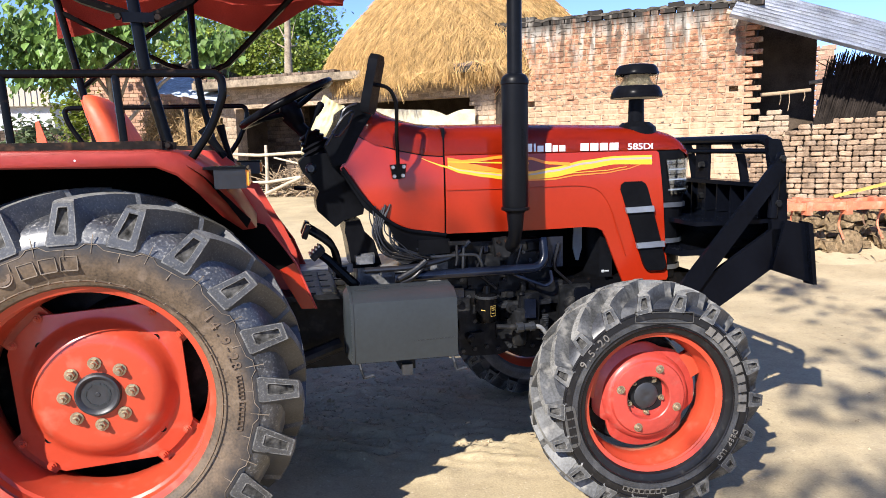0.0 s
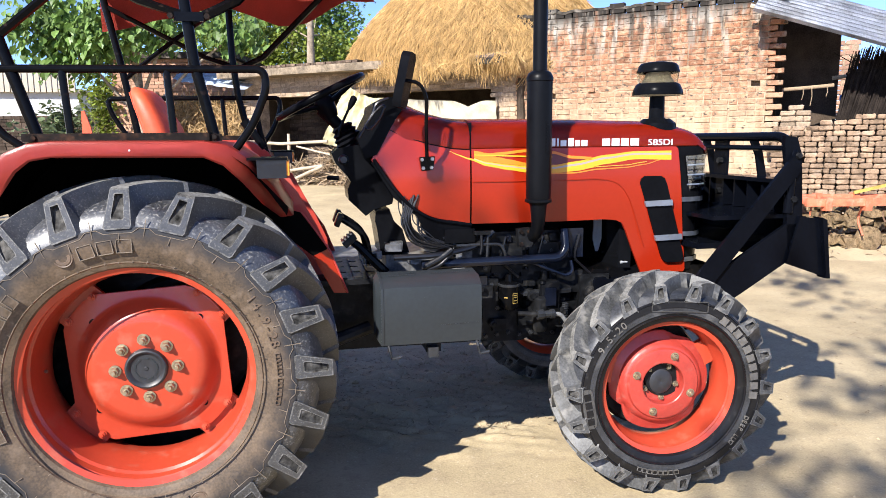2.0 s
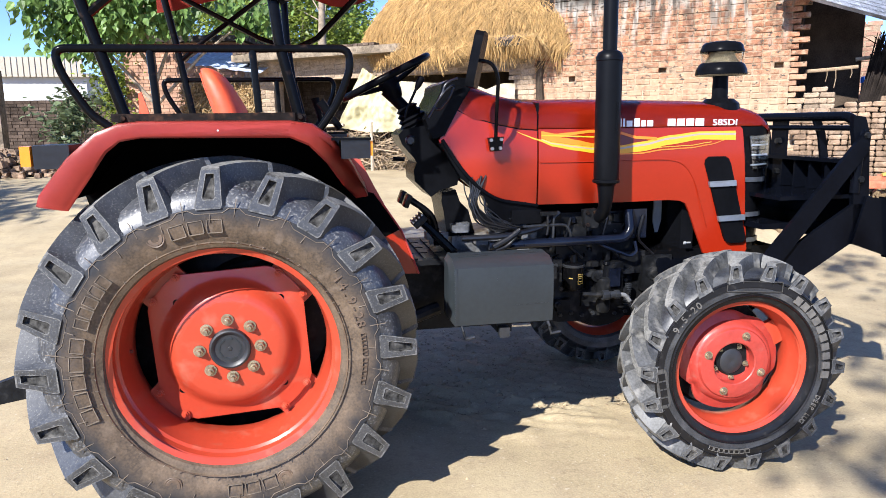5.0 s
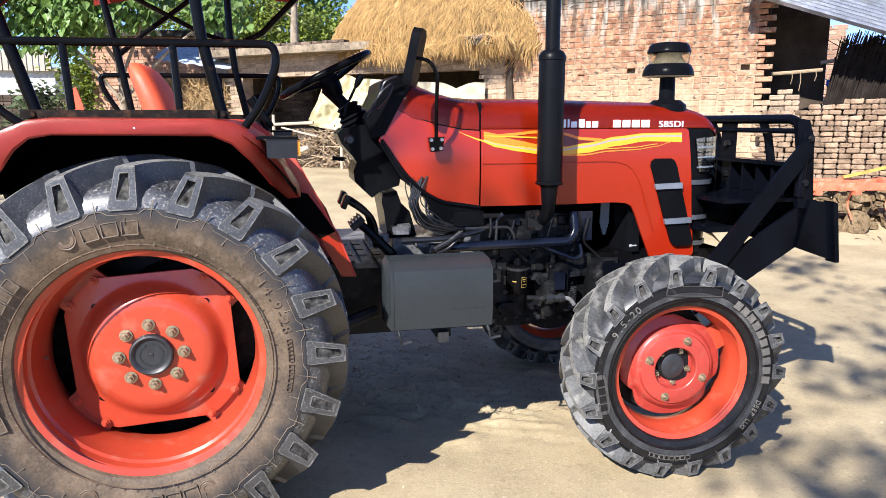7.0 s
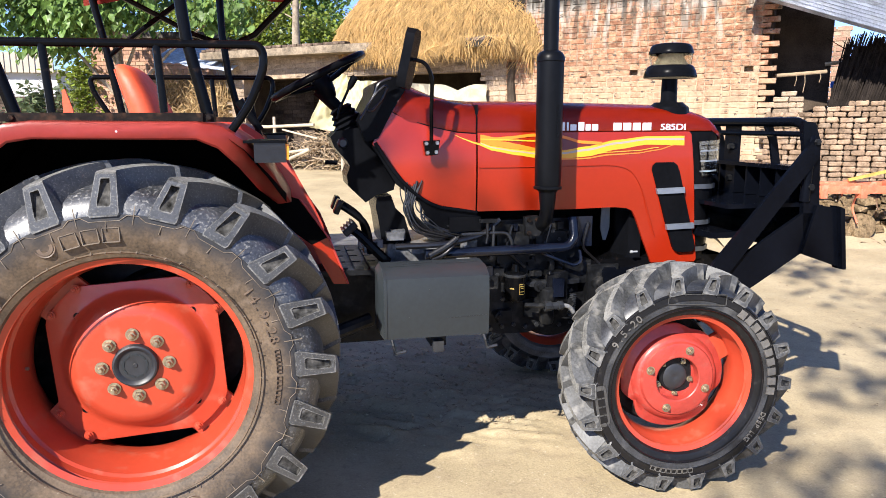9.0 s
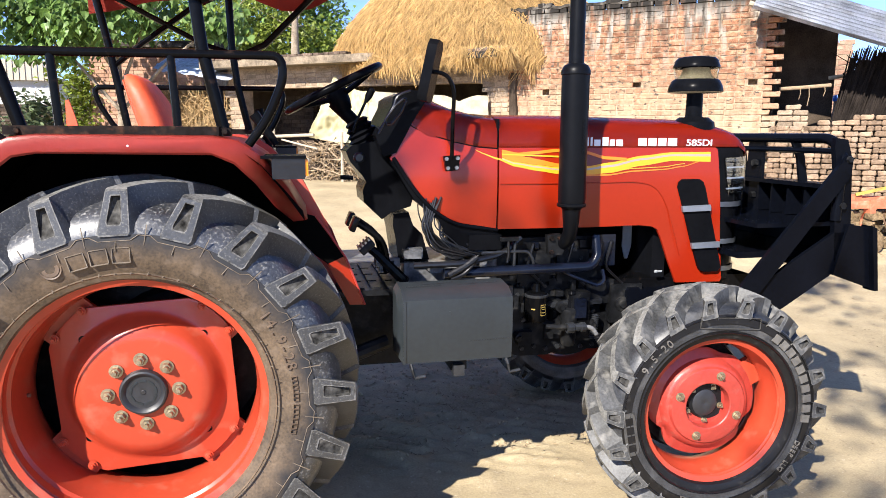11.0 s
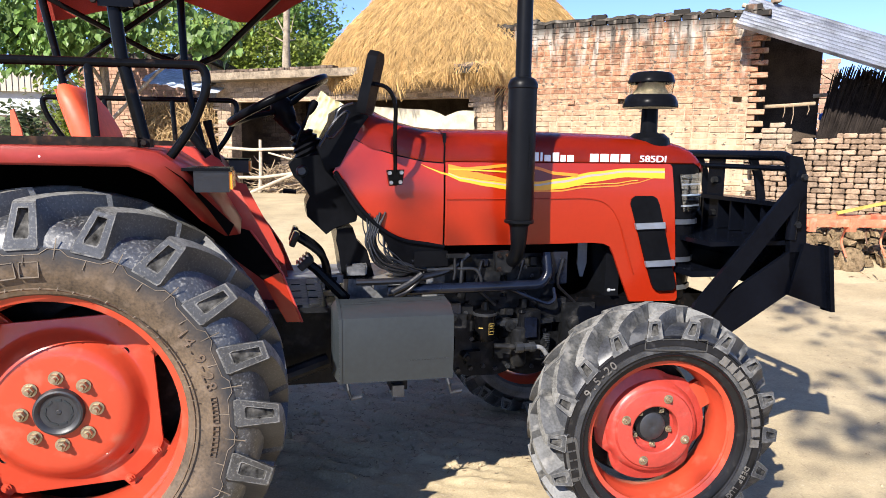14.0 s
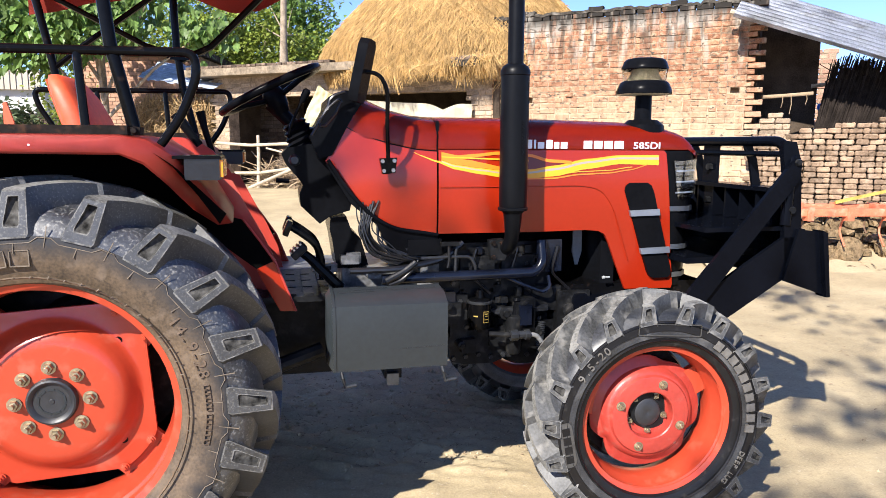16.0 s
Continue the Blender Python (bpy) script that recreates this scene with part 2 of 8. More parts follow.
def sidewall_mat():
    """Brown dried dust on the inner part of the sidewall, worn off to bare rubber towards the tread."""
    m = mat("dusty_tyre_sidewall", (0.102, 0.070, 0.043), 0.6, var=0.35, scale=9, fine=130, bump=0.18, bump_dist=0.003, dust=(0.17, 0.125, 0.088), dust_amount=0.22, dust_scale=34)
    n, l = m.node_tree.nodes, m.node_tree.links
    p = n["Principled BSDF"]
    was = p.inputs["Base Color"].links[0].from_socket
    tc, flat, ln = n.new("ShaderNodeTexCoord"), n.new("ShaderNodeVectorMath"), n.new("ShaderNodeVectorMath")
    flat.operation, ln.operation = "MULTIPLY", "LENGTH"
    flat.inputs[1].default_value = (1, 0, 1)
    l.new(tc.outputs["Object"], flat.inputs[0])
    l.new(flat.outputs[0], ln.inputs[0])
    nz = n.new("ShaderNodeTexNoise")
    nz.inputs["Scale"].default_value, nz.inputs["Detail"].default_value = 14, 7
    l.new(tc.outputs["Object"], nz.inputs["Vector"])
    add = n.new("ShaderNodeMath")
    add.operation, add.inputs[1].default_value = "MULTIPLY_ADD", 0.10
    l.new(nz.outputs[0], add.inputs[0])
    l.new(ln.outputs["Value"], add.inputs[2])
    mr = n.new("ShaderNodeMapRange")
    mr.inputs["From Min"].default_value, mr.inputs["From Max"].default_value = 0.488, 0.550
    l.new(add.outputs[0], mr.inputs["Value"])
    mx = n.new("ShaderNodeMix")
    mx.data_type = "RGBA"
    mx.inputs["B"].default_value = (0.014, 0.015, 0.018, 1)
    l.new(mr.outputs[0], mx.inputs["Factor"])
    l.new(was, mx.inputs["A"])
    l.new(mx.outputs["Result"], p.inputs["Base Color"])
    return m


RUBBER_DUSTY = sidewall_mat()
SEAM = mat("dusty_mould_seam", (0.15, 0.118, 0.086), 0.7, var=0.3, scale=18, bump=0.1)
SEAM_GREY = mat("worn_moulding_grey", (0.05, 0.048, 0.044), 0.6, var=0.25, scale=22, bump=0.1)
RUSTY_FOOT = mat("rusty_black_steel", (0.012, 0.009, 0.008), 0.6, spec=0.08, var=0.3, scale=25, bump=0.3, dust=(0.10, 0.048, 0.028), dust_amount=0.25, dust_scale=28)
WHITE_PAINT = mat("white_plastic", (0.28, 0.29, 0.29), 0.45, var=0.1, bump=0)
LUG_BLACK = mat("black_lug", (0.034, 0.0355, 0.038), 0.42, spec=0.8, var=0.35, scale=9, fine=110, bump=0.10, bump_dist=0.004, dust=(0.20, 0.195, 0.18), dust_amount=0.2, dust_scale=170)
LUG_TOP = mat("worn_dusty_lug_top", (0.155, 0.152, 0.14), 0.75, spec=0.12, var=0.35, scale=14, fine=120, bump=0.15, bump_dist=0.004, dust=(0.22, 0.21, 0.185), dust_amount=0.25, dust_scale=50)
LUG_GREY = mat("grey_lug", (0.066, 0.067, 0.067), 0.5, spec=0.4, var=0.4, scale=12, fine=120, bump=0.12, bump_dist=0.004, dust=(0.30, 0.285, 0.255), dust_amount=0.25, dust_scale=22)
LUG_WELL = mat("dusty_lug_pocket", (0.060, 0.058, 0.054), 0.9, spec=0.05, var=0.4, scale=30, bump=0.1, dust=(0.16, 0.15, 0.135), dust_amount=0.15, dust_scale=30)
LUG_EDGE = mat("scuffed_lug_edge", (0.12, 0.118, 0.112), 0.5, spec=0.3, var=0.5, scale=30, fine=140, bump=0.1, bump_dist=0.003)
RUBBER_CLEAN = mat("black_tyre_sidewall", (0.006, 0.006, 0.007), 0.4, spec=0.35, var=0.2, scale=12, bump=0.1, bump_dist=0.003, dust=(0.045, 0.042, 0.038), dust_amount=0.12, dust_scale=40)
LETTER_BROWN = mat("moulded_letters_brown", (0.115, 0.078, 0.052), 0.6, var=0.2, scale=20, bump=0.1)
LETTER_GREY = mat("moulded_letters_grey", (0.12, 0.112, 0.10), 0.6, var=0.2, scale=20, bump=0.1)
WHITE_DECAL = mat("white_decal", (0.78, 0.78, 0.80), 0.35, var=0.03, bump=0)
SILVER = mat("silver_trim", (0.25, 0.28, 0.33), 0.32, metal=0.6, var=0.06, scale=12, bump=0.02)
SILVER_DECAL = mat("silver_decal", (0.36, 0.31, 0.28), 0.35, metal=0.2, var=0.03, bump=0)
MAROON = mat("dark_red_decal", (0.13, 0.010, 0.008), 0.3, var=0.05, bump=0)
HUB_BLACK = mat("moulded_black_plastic", (0.020, 0.021, 0.024), 0.45, var=0.12, scale=30, bump=0.08)
YELLOW = mat("yellow_decal", (0.72, 0.35, 0.02), 0.35, var=0.04, bump=0)
ORANGE = mat("orange_decal", (0.78, 0.20, 0.015), 0.35, var=0.04, bump=0)
AMBER = mat("amber_lens", (0.75, 0.24, 0.02), 0.2, var=0.05, bump=0.05)
BLUE_STEEL = mat("dark_blue_cast", (0.005, 0.007, 0.014), 0.25, spec=0.4, var=0.2, scale=20, bump=0.15)
HOSE = mat("black_hose", (0.007, 0.007, 0.008), 0.34, spec=0.5, var=0.2, scale=30, bump=0.1)
SILVER_PIPE = mat("grey_pipe", (0.022, 0.0235, 0.026), 0.32, spec=0.4, var=0.25, scale=25, bump=0.1)


def glass(name, colour, rough=0.05, alpha_mix=0.0):
    m = bpy.data.materials.new(name)
    m.use_nodes = True
    n, l = m.node_tree.nodes, m.node_tree.links
    p = n["Principled BSDF"]
    p.inputs["Base Color"].default_value = (*colour, 1)
    p.inputs["Roughness"].default_value, p.inputs["IOR"].default_value = rough, 1.46
    p.inputs["Transmission Weight"].default_value = 1.0
    return m


CLEAR = glass("clear_plastic", (0.85, 0.82, 0.74), 0.08)
LAMP_GLASS = glass("lamp_glass", (0.95, 0.97, 1.0), 0.02)
REFLECTOR = mat("lamp_reflector", (0.24, 0.26, 0.28), 0.15, metal=1.0, var=0.04, bump=0)


def ground_mat():
    m = mat("dusty_earth", (0.385, 0.308, 0.188), 0.95, var=0.16, scale=1.8, fine=110, bump=0.16, spec=0.15, dust=(0.43, 0.357, 0.230), dust_amount=0.4, dust_scale=1.6, bump_dist=0.03)
    n, l = m.node_tree.nodes, m.node_tree.links
    p = n["Principled BSDF"]
    was = p.inputs["Base Color"].links[0].from_socket
    geo = n.new("ShaderNodeNewGeometry")
    # trodden scuffs and crumbs, darker and paler than the dust round them
    for scale, detail, lo, hi, colour, amount in ((7.0, 9, 0.50, 0.66, (0.23, 0.175, 0.12), 0.25), (38.0, 5, 0.55, 0.70, (0.17, 0.125, 0.085), 0.32), (55.0, 3, 0.65, 0.72, (0.52, 0.45, 0.34), 0.5)):
        nz, mr, mx = n.new("ShaderNodeTexNoise"), n.new("ShaderNodeMapRange"), n.new("ShaderNodeMix")
        nz.inputs["Scale"].default_value, nz.inputs["Detail"].default_value, nz.inputs["Distortion"].default_value = scale, detail, 0.6
        l.new(geo.outputs["Position"], nz.inputs["Vector"])
        mr.inputs["From Min"].default_value, mr.inputs["From Max"].default_value, mr.inputs["To Max"].default_value = lo, hi, amount
        l.new(nz.outputs[0], mr.inputs["Value"])
        mx.data_type = "RGBA"
        mx.inputs["B"].default_value = (*colour, 1)
        l.new(mr.outputs[0], mx.inputs["Factor"])
        l.new(was, mx.inputs["A"])
        was = mx.outputs["Result"]
    l.new(was, p.inputs["Base Color"])
    return m


EARTH = ground_mat()


def brick_mat(name, base, dust, amount, top_stain):
    """Fired brick with smeared joints, salt bloom low down, lime runs and black growth along the top of the wall."""
    m = mat(name, base, 0.9, var=0.32, scale=10, fine=80, bump=0.8, spec=0.15, per_piece=0.30, dust=dust, dust_amount=amount, dust_scale=14, bump_dist=0.008)
    if not top_stain:
        return m
    n, l = m.node_tree.nodes, m.node_tree.links
    p = n["Principled BSDF"]
    was = p.inputs["Base Color"].links[0].from_socket
    geo = n.new("ShaderNodeNewGeometry")
    sep = n.new("ShaderNodeSeparateXYZ")
    l.new(geo.outputs["Position"], sep.inputs[0])
    runs, smears = n.new("ShaderNodeVectorMath"), n.new("ShaderNodeVectorMath")
    for node, by in ((runs, (9.0, 9.0, 1.6)), (smears, (13.0, 13.0, 21.0))):
        node.operation = "MULTIPLY"
        node.inputs[1].default_value = by
        l.new(geo.outputs["Position"], node.inputs[0])
    for colour, z0, z1, lo, hi, seed, way in (((0.40, 0.285, 0.185), 0.0, 0.1, 0.50, 0.70, 1.0, smears), ((0.43, 0.325, 0.215), 2.35, 1.55, 0.25, 0.65, 3.0, runs), ((0.36, 0.32, 0.265), 2.2, 3.0, 0.53, 0.61, 9.0, runs), ((0.33, 0.30, 0.255), 2.95, 3.12, 0.43, 0.56, 14.0, runs), ((0.08, 0.066, 0.052), 0.0, 0.1, 0.60, 0.66, 33.0, smears), ((0.05, 0.042, 0.034), 2.4, 3.2, 0.50, 0.60, 21.0, runs), ((0.025, 0.022, 0.019), 3.06, 3.26, 0.25, 0.50, 5.0, runs)):
        nz = n.new("ShaderNodeTexNoise")
        nz.noise_dimensions = "4D"
        nz.inputs["W"].default_value, nz.inputs["Scale"].default_value, nz.inputs["Detail"].default_value = seed, 1.0, 7
        l.new(way.outputs[0], nz.inputs["Vector"])
        hgt = n.new("ShaderNodeMapRange")
        hgt.inputs["From Min"].default_value, hgt.inputs["From Max"].default_value = z0, z1
        l.new(sep.outputs["Z"], hgt.inputs["Value"])
        mask = n.new("ShaderNodeMapRange")
        mask.inputs["From Min"].default_value, mask.inputs["From Max"].default_value = lo, hi
        l.new(nz.outputs[0], mask.inputs["Value"])
        mul = n.new("ShaderNodeMath")
        mul.operation = "MULTIPLY"
        l.new(hgt.outputs[0], mul.inputs[0])
        l.new(mask.outputs[0], mul.inputs[1])
        mx = n.new("ShaderNodeMix")
        mx.data_type = "RGBA"
        mx.inputs["B"].default_value = (*colour, 1)
        l.new(mul.outputs[0], mx.inputs["Factor"])
        l.new(was, mx.inputs["A"])
        was = mx.outputs["Result"]
    l.new(was, p.inputs["Base Color"])
    return m


BRICK = brick_mat("old_brick", (0.315, 0.145, 0.082), (0.40, 0.27, 0.17), 0.16, True)
WALL_MORTAR = brick_mat("stained_mortar", (0.31, 0.215, 0.14), (0.06, 0.045, 0.034), 0.42, True)
BRICK_STACK = mat("stacked_brick", (0.27, 0.185, 0.122), 0.92, var=0.3, scale=9, fine=40, bump=0.6, spec=0.15, per_piece=0.3, dust=(0.36, 0.29, 0.22), dust_amount=0.25, dust_scale=5)
# Dark brick of the boundary wall; inside the shed its colour carries the shade.
DARK_BRICK = mat("deep_brown_brick", (0.075, 0.055, 0.042), 0.95, var=0.35, scale=2, fine=30, bump=0.4, spec=0.1, per_piece=0.35)
LEDGE_BRICK = mat("sooty_ledge_brick", (0.145, 0.105, 0.078), 0.92, var=0.35, scale=12, fine=40, bump=0.6, spec=0.15, per_piece=0.4)
BRICK_PALE = mat("pale_brick", (0.32, 0.24, 0.165), 0.92, var=0.25, scale=5, fine=40, bump=0.5, spec=0.15, per_piece=0.25)
PIER_BRICK = mat("dim_pink_brick", (0.34, 0.20, 0.14), 0.92, var=0.22, scale=6, fine=40, bump=0.5, spec=0.15, per_piece=0.3)
HUT_BRICK = mat("hut_brick", (0.42, 0.245, 0.165), 0.92, var=0.2, scale=3, fine=40, bump=0.3, spec=0.15, per_piece=0.22)
MORTAR = mat("earth_mortar", (0.33, 0.245, 0.17), 0.95, var=0.3, scale=7, fine=60, bump=0.6, spec=0.1, dust=(0.13, 0.10, 0.072), dust_amount=0.22, dust_scale=8)
BLACKENED = mat("blackened_cement", (0.05, 0.043, 0.035), 0.95, var=0.4, scale=9, fine=50, bump=0.8, spec=0.1, dust=(0.26, 0.23, 0.19), dust_amount=0.25, dust_scale=7)
CONCRETE = mat("weathered_concrete", (0.235, 0.185, 0.13), 0.9, var=0.3, scale=4, fine=45, bump=0.5, spec=0.2, dust=(0.05, 0.042, 0.034), dust_amount=0.42, dust_scale=11)
# Near-black brown: shade of interiors and gaps, also cores behind brickwork.
SHADE_CORE = mat("shade_and_core_brown", (0.065, 0.048, 0.035), 0.95, var=0.3, scale=4, bump=0.4, spec=0.1)
STRAW = mat("rice_straw", (0.47, 0.30, 0.122), 0.75, var=0.2, scale=7, fine=50, bump=0.2, spec=0.25, per_piece=0.25)
STRAW_PALE = mat("dry_stalks", (0.36, 0.24, 0.115), 0.8, var=0.25, scale=7, bump=0.2, spec=0.2, per_piece=0.4)
WOOD_GREY = mat("weathered_wood", (0.42, 0.35, 0.26), 0.85, var=0.2, scale=12, fine=70, bump=0.4, spec=0.2)
TWIG = mat("dry_twigs", (0.30, 0.22, 0.14), 0.85, var=0.2, scale=9, bump=0.2, spec=0.2, per_piece=0.3)
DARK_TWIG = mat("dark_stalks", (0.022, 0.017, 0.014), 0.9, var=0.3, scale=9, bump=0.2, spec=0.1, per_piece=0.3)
TIN = mat("corrugated_tin", (0.46, 0.48, 0.52), 0.36, metal=0.6, var=0.25, scale=3, bump=0.03, dust=(0.12, 0.12, 0.12), dust_amount=0.35, dust_scale=3.5)
TARP = mat("blue_grey_tarpaulin", (0.42, 0.47, 0.55), 0.5, var=0.3, scale=9, fine=40, bump=0.3)
CLOTH = mat("cream_sacking", (0.42, 0.375, 0.275), 0.85, var=0.16, scale=5, fine=90, bump=0.3, spec=0.2)
YELLOW_CLOTH = mat("pale_yellow_sack", (0.47, 0.425, 0.25), 0.8, var=0.07, scale=4, fine=90, bump=0.3, spec=0.2)
BLUE_PLASTIC = mat("blue_sheet", (0.02, 0.14, 0.5), 0.5, var=0.1, bump=0.1)
WHITE_WALL = mat("white_painted_wall", (0.50, 0.50, 0.49), 0.8, var=0.06, scale=2, bump=0.1)
CLADDING = mat("cream_cladding", (0.42, 0.37, 0.29), 0.6, var=0.06, scale=3, bump=0.05)
BARK = mat("pale_bark", (0.30, 0.24, 0.175), 0.9, var=0.25, scale=7, fine=40, bump=0.6, spec=0.15)
DUNG = mat("dung_cake", (0.20, 0.14, 0.08), 0.95, var=0.4, scale=22, fine=90, bump=0.9, spec=0.1, dust=(0.36, 0.27, 0.15), dust_amount=0.25, dust_scale=60)
IMPLEMENT_RED = mat("worn_orange_paint", (0.58, 0.15, 0.075), 0.65, var=0.15, scale=9, bump=0.1, dust=(0.5, 0.36, 0.24), dust_amount=0.3, dust_scale=12)
RUST_BROWN = mat("rusty_steel", (0.13, 0.07, 0.04), 0.7, var=0.3, scale=20, bump=0.2)
YELLOW_PAINT = mat("yellow_paint", (0.45, 0.31, 0.07), 0.6, var=0.2, scale=9, bump=0.05)


def leaf_mat(name, base):
    m = mat(name, base, 0.45, var=0.3, scale=1.4, fine=20, bump=0.1, spec=0.4, per_piece=0.35)
    n, l = m.node_tree.nodes, m.node_tree.links
    p = n["Principled BSDF"]
    tr = n.new("ShaderNodeBsdfTranslucent")
    l.new(p.inputs["Base Color"].links[0].from_socket, tr.inputs["Color"])
    mx = n.new("ShaderNodeMixShader")
    mx.inputs[0].default_value = 0.35
    l.new(p.outputs[0], mx.inputs[1])
    l.new(tr.outputs[0], mx.inputs[2])
    l.new(mx.outputs[0], n["Material Output"].inputs["Surface"])
    return m


n_, l_ = RED_CLOTH.node_tree.nodes, RED_CLOTH.node_tree.links
through_cloth, cloth_mix = n_.new("ShaderNodeBsdfTranslucent"), n_.new("ShaderNodeMixShader")
cloth_mix.inputs[0].default_value = 0.3
l_.new(n_["Principled BSDF"].inputs["Base Color"].links[0].from_socket, through_cloth.inputs["Color"])
l_.new(n_["Principled BSDF"].outputs[0], cloth_mix.inputs[1])
l_.new(through_cloth.outputs[0], cloth_mix.inputs[2])
l_.new(cloth_mix.outputs[0], n_["Material Output"].inputs["Surface"])
LEAF = leaf_mat("broad_leaf", (0.15, 0.245, 0.062))
LEAF_LIGHT = leaf_mat("light_leaf", (0.20, 0.25, 0.04))
LEAF_DARK = leaf_mat("dark_leaf", (0.078, 0.15, 0.036))
LEAF_GREY = leaf_mat("grey_green_leaf", (0.14, 0.18, 0.09))

# ---- ground ----


def ground_z(x, y):
    """Level yard that rises a little towards the buildings behind."""
    q = 0.15 * (x - 0.8) + 0.99 * (y + 2.1)
    t = min(1, max(0, (q - 5.0) / 7.0))
    return 0.52 * t * t * (3 - 2 * t)


def ground_height(x, y):
    z = ground_z(x, y)
    if -5 < x < 9 and -3 < y < 16:
        p = Vector((x, y, 0))
        z += 0.012 * noise.noise(p * 1.3) + 0.003 * noise.noise(p * 5.5)
        # trodden and rutted dust under and beside the tractor
        k = max(0.0, 1 - abs(x - 0.8) / 1.7) * max(0.0, 1 - abs(y - 1.35) / 1.0)
        ridge = abs(noise.noise(Vector((x * 5 + y * 9, y * 3 - x * 2, 3)))) * 0.050 + abs(noise.noise(p * 13)) * 0.028
        z += min(1.0, 2 * k) * (ridge - 0.024)
    return z


def make_ground():
    xs = np.unique(np.concatenate([np.linspace(-5, 9, 130), np.linspace(-0.4, 3.4, 150), np.linspace(-60, -5, 24), np.linspace(9, 60, 22), [-600, -200, 200, 600]]))
    ys = np.unique(np.concatenate([np.linspace(-3, 6, 100), np.linspace(-0.5, 2.4, 120), np.linspace(6, 16, 40), np.linspace(16, 60, 14), np.linspace(-40, -3, 16), [-600, -200, 200, 600]]))
    verts = []
    for y in ys:
        for x in xs:
            z = ground_height(x, y)
            verts.append((x, y, z))
    nx = len(xs)
    faces = [(j * nx + i, j * nx + i + 1, (j + 1) * nx + i + 1, (j + 1) * nx + i) for j in range(len(ys) - 1) for i in range(nx - 1)]
    g = soup("ground", verts, faces, EARTH, smooth=60)
    tagged(g, "pale dusty bare earth yard with faint ruts", "ground", kind="structure")
    # dry leaf litter and straw trodden into the dust
    pts = []
    for k in range(2600):
        x, y = (rng.uniform(-1.2, 5.0), rng.uniform(0.6, 3.6)) if k < 500 else (rng.uniform(0.0, 2.4), rng.uniform(0.8, 2.2))
        a, ln = rng.uniform(0, 6.28), rng.uniform(0.008, 0.045) * (2.2 if rng.random() < 0.06 else 1)
        z = ground_height(x, y) + 0.003
        p, q = Vector((x, y, z)), Vector((math.cos(a), math.sin(a), 0.05)) * ln
        pts.append((p, p + q * 0.5 + Vector((0, 0, 0.002)), p + q))
    vs, fs = [], []
    for p, m_, q in pts:
        d = (q - p).cross(Vector((0, 0, 1))).normalized() * rng.uniform(0.0015, 0.005)
        b = len(vs)
        vs += [p, m_ + d, q, m_ - d]
        fs.append((b, b + 1, b + 2, b + 3))
    tagged(soup("litter", vs, fs, TWIG), "scraps of dry leaf and straw trodden into the dust", "litter", kind="stuff")
    # small clods and pebbles
    vs, fs = [], []
    for _ in range(1000):
        x, y = (rng.uniform(-1.5, 6.5), rng.uniform(-1.2, 6)) if rng.random() < 0.12 else (rng.uniform(-0.2, 2.2), rng.uniform(0.85, 2.5))
        s = rng.uniform(0.004, 0.013) * (1.8 if rng.random() < 0.06 else 1)
        z = ground_height(x, y)
        b = len(vs)
        for dx, dy, dz in ((1, 0, 0), (0, 1, 0), (-1, 0, 0), (0, -1, 0), (0, 0, 0.8), (0, 0, -0.6)):
            vs.append((x + dx * s * rng.uniform(0.6, 1.3), y + dy * s * rng.uniform(0.6, 1.3), z + dz * s))
        fs += [(b, b + 1, b + 4), (b + 1, b + 2, b + 4), (b + 2, b + 3, b + 4), (b + 3, b, b + 4), (b + 1, b, b + 5), (b + 2, b + 1, b + 5), (b + 3, b + 2, b + 5), (b, b + 3, b + 5)]
    tagged(soup("clods", vs, fs, EARTH), "small clods of dry earth scattered over the yard", "clods", kind="stuff")


make_ground()

# ---- tractor: its own x forward, near side towards -y, centre line at y = MID ----
MID = 0.74
tractor = thing("tractor", (0, 0, 0), "red farm tractor with black front guard, parked on bare earth", "tractor")
tractor.matrix_basis = Matrix.Rotation(radians(4.1), 4, "Z")
OFF, AXIS = Vector((0, 0, 0)), 0.84


def rim_lathe(prof, seg=56):
    return lathe([(r, -y) for r, y in prof], seg, TO_Y)


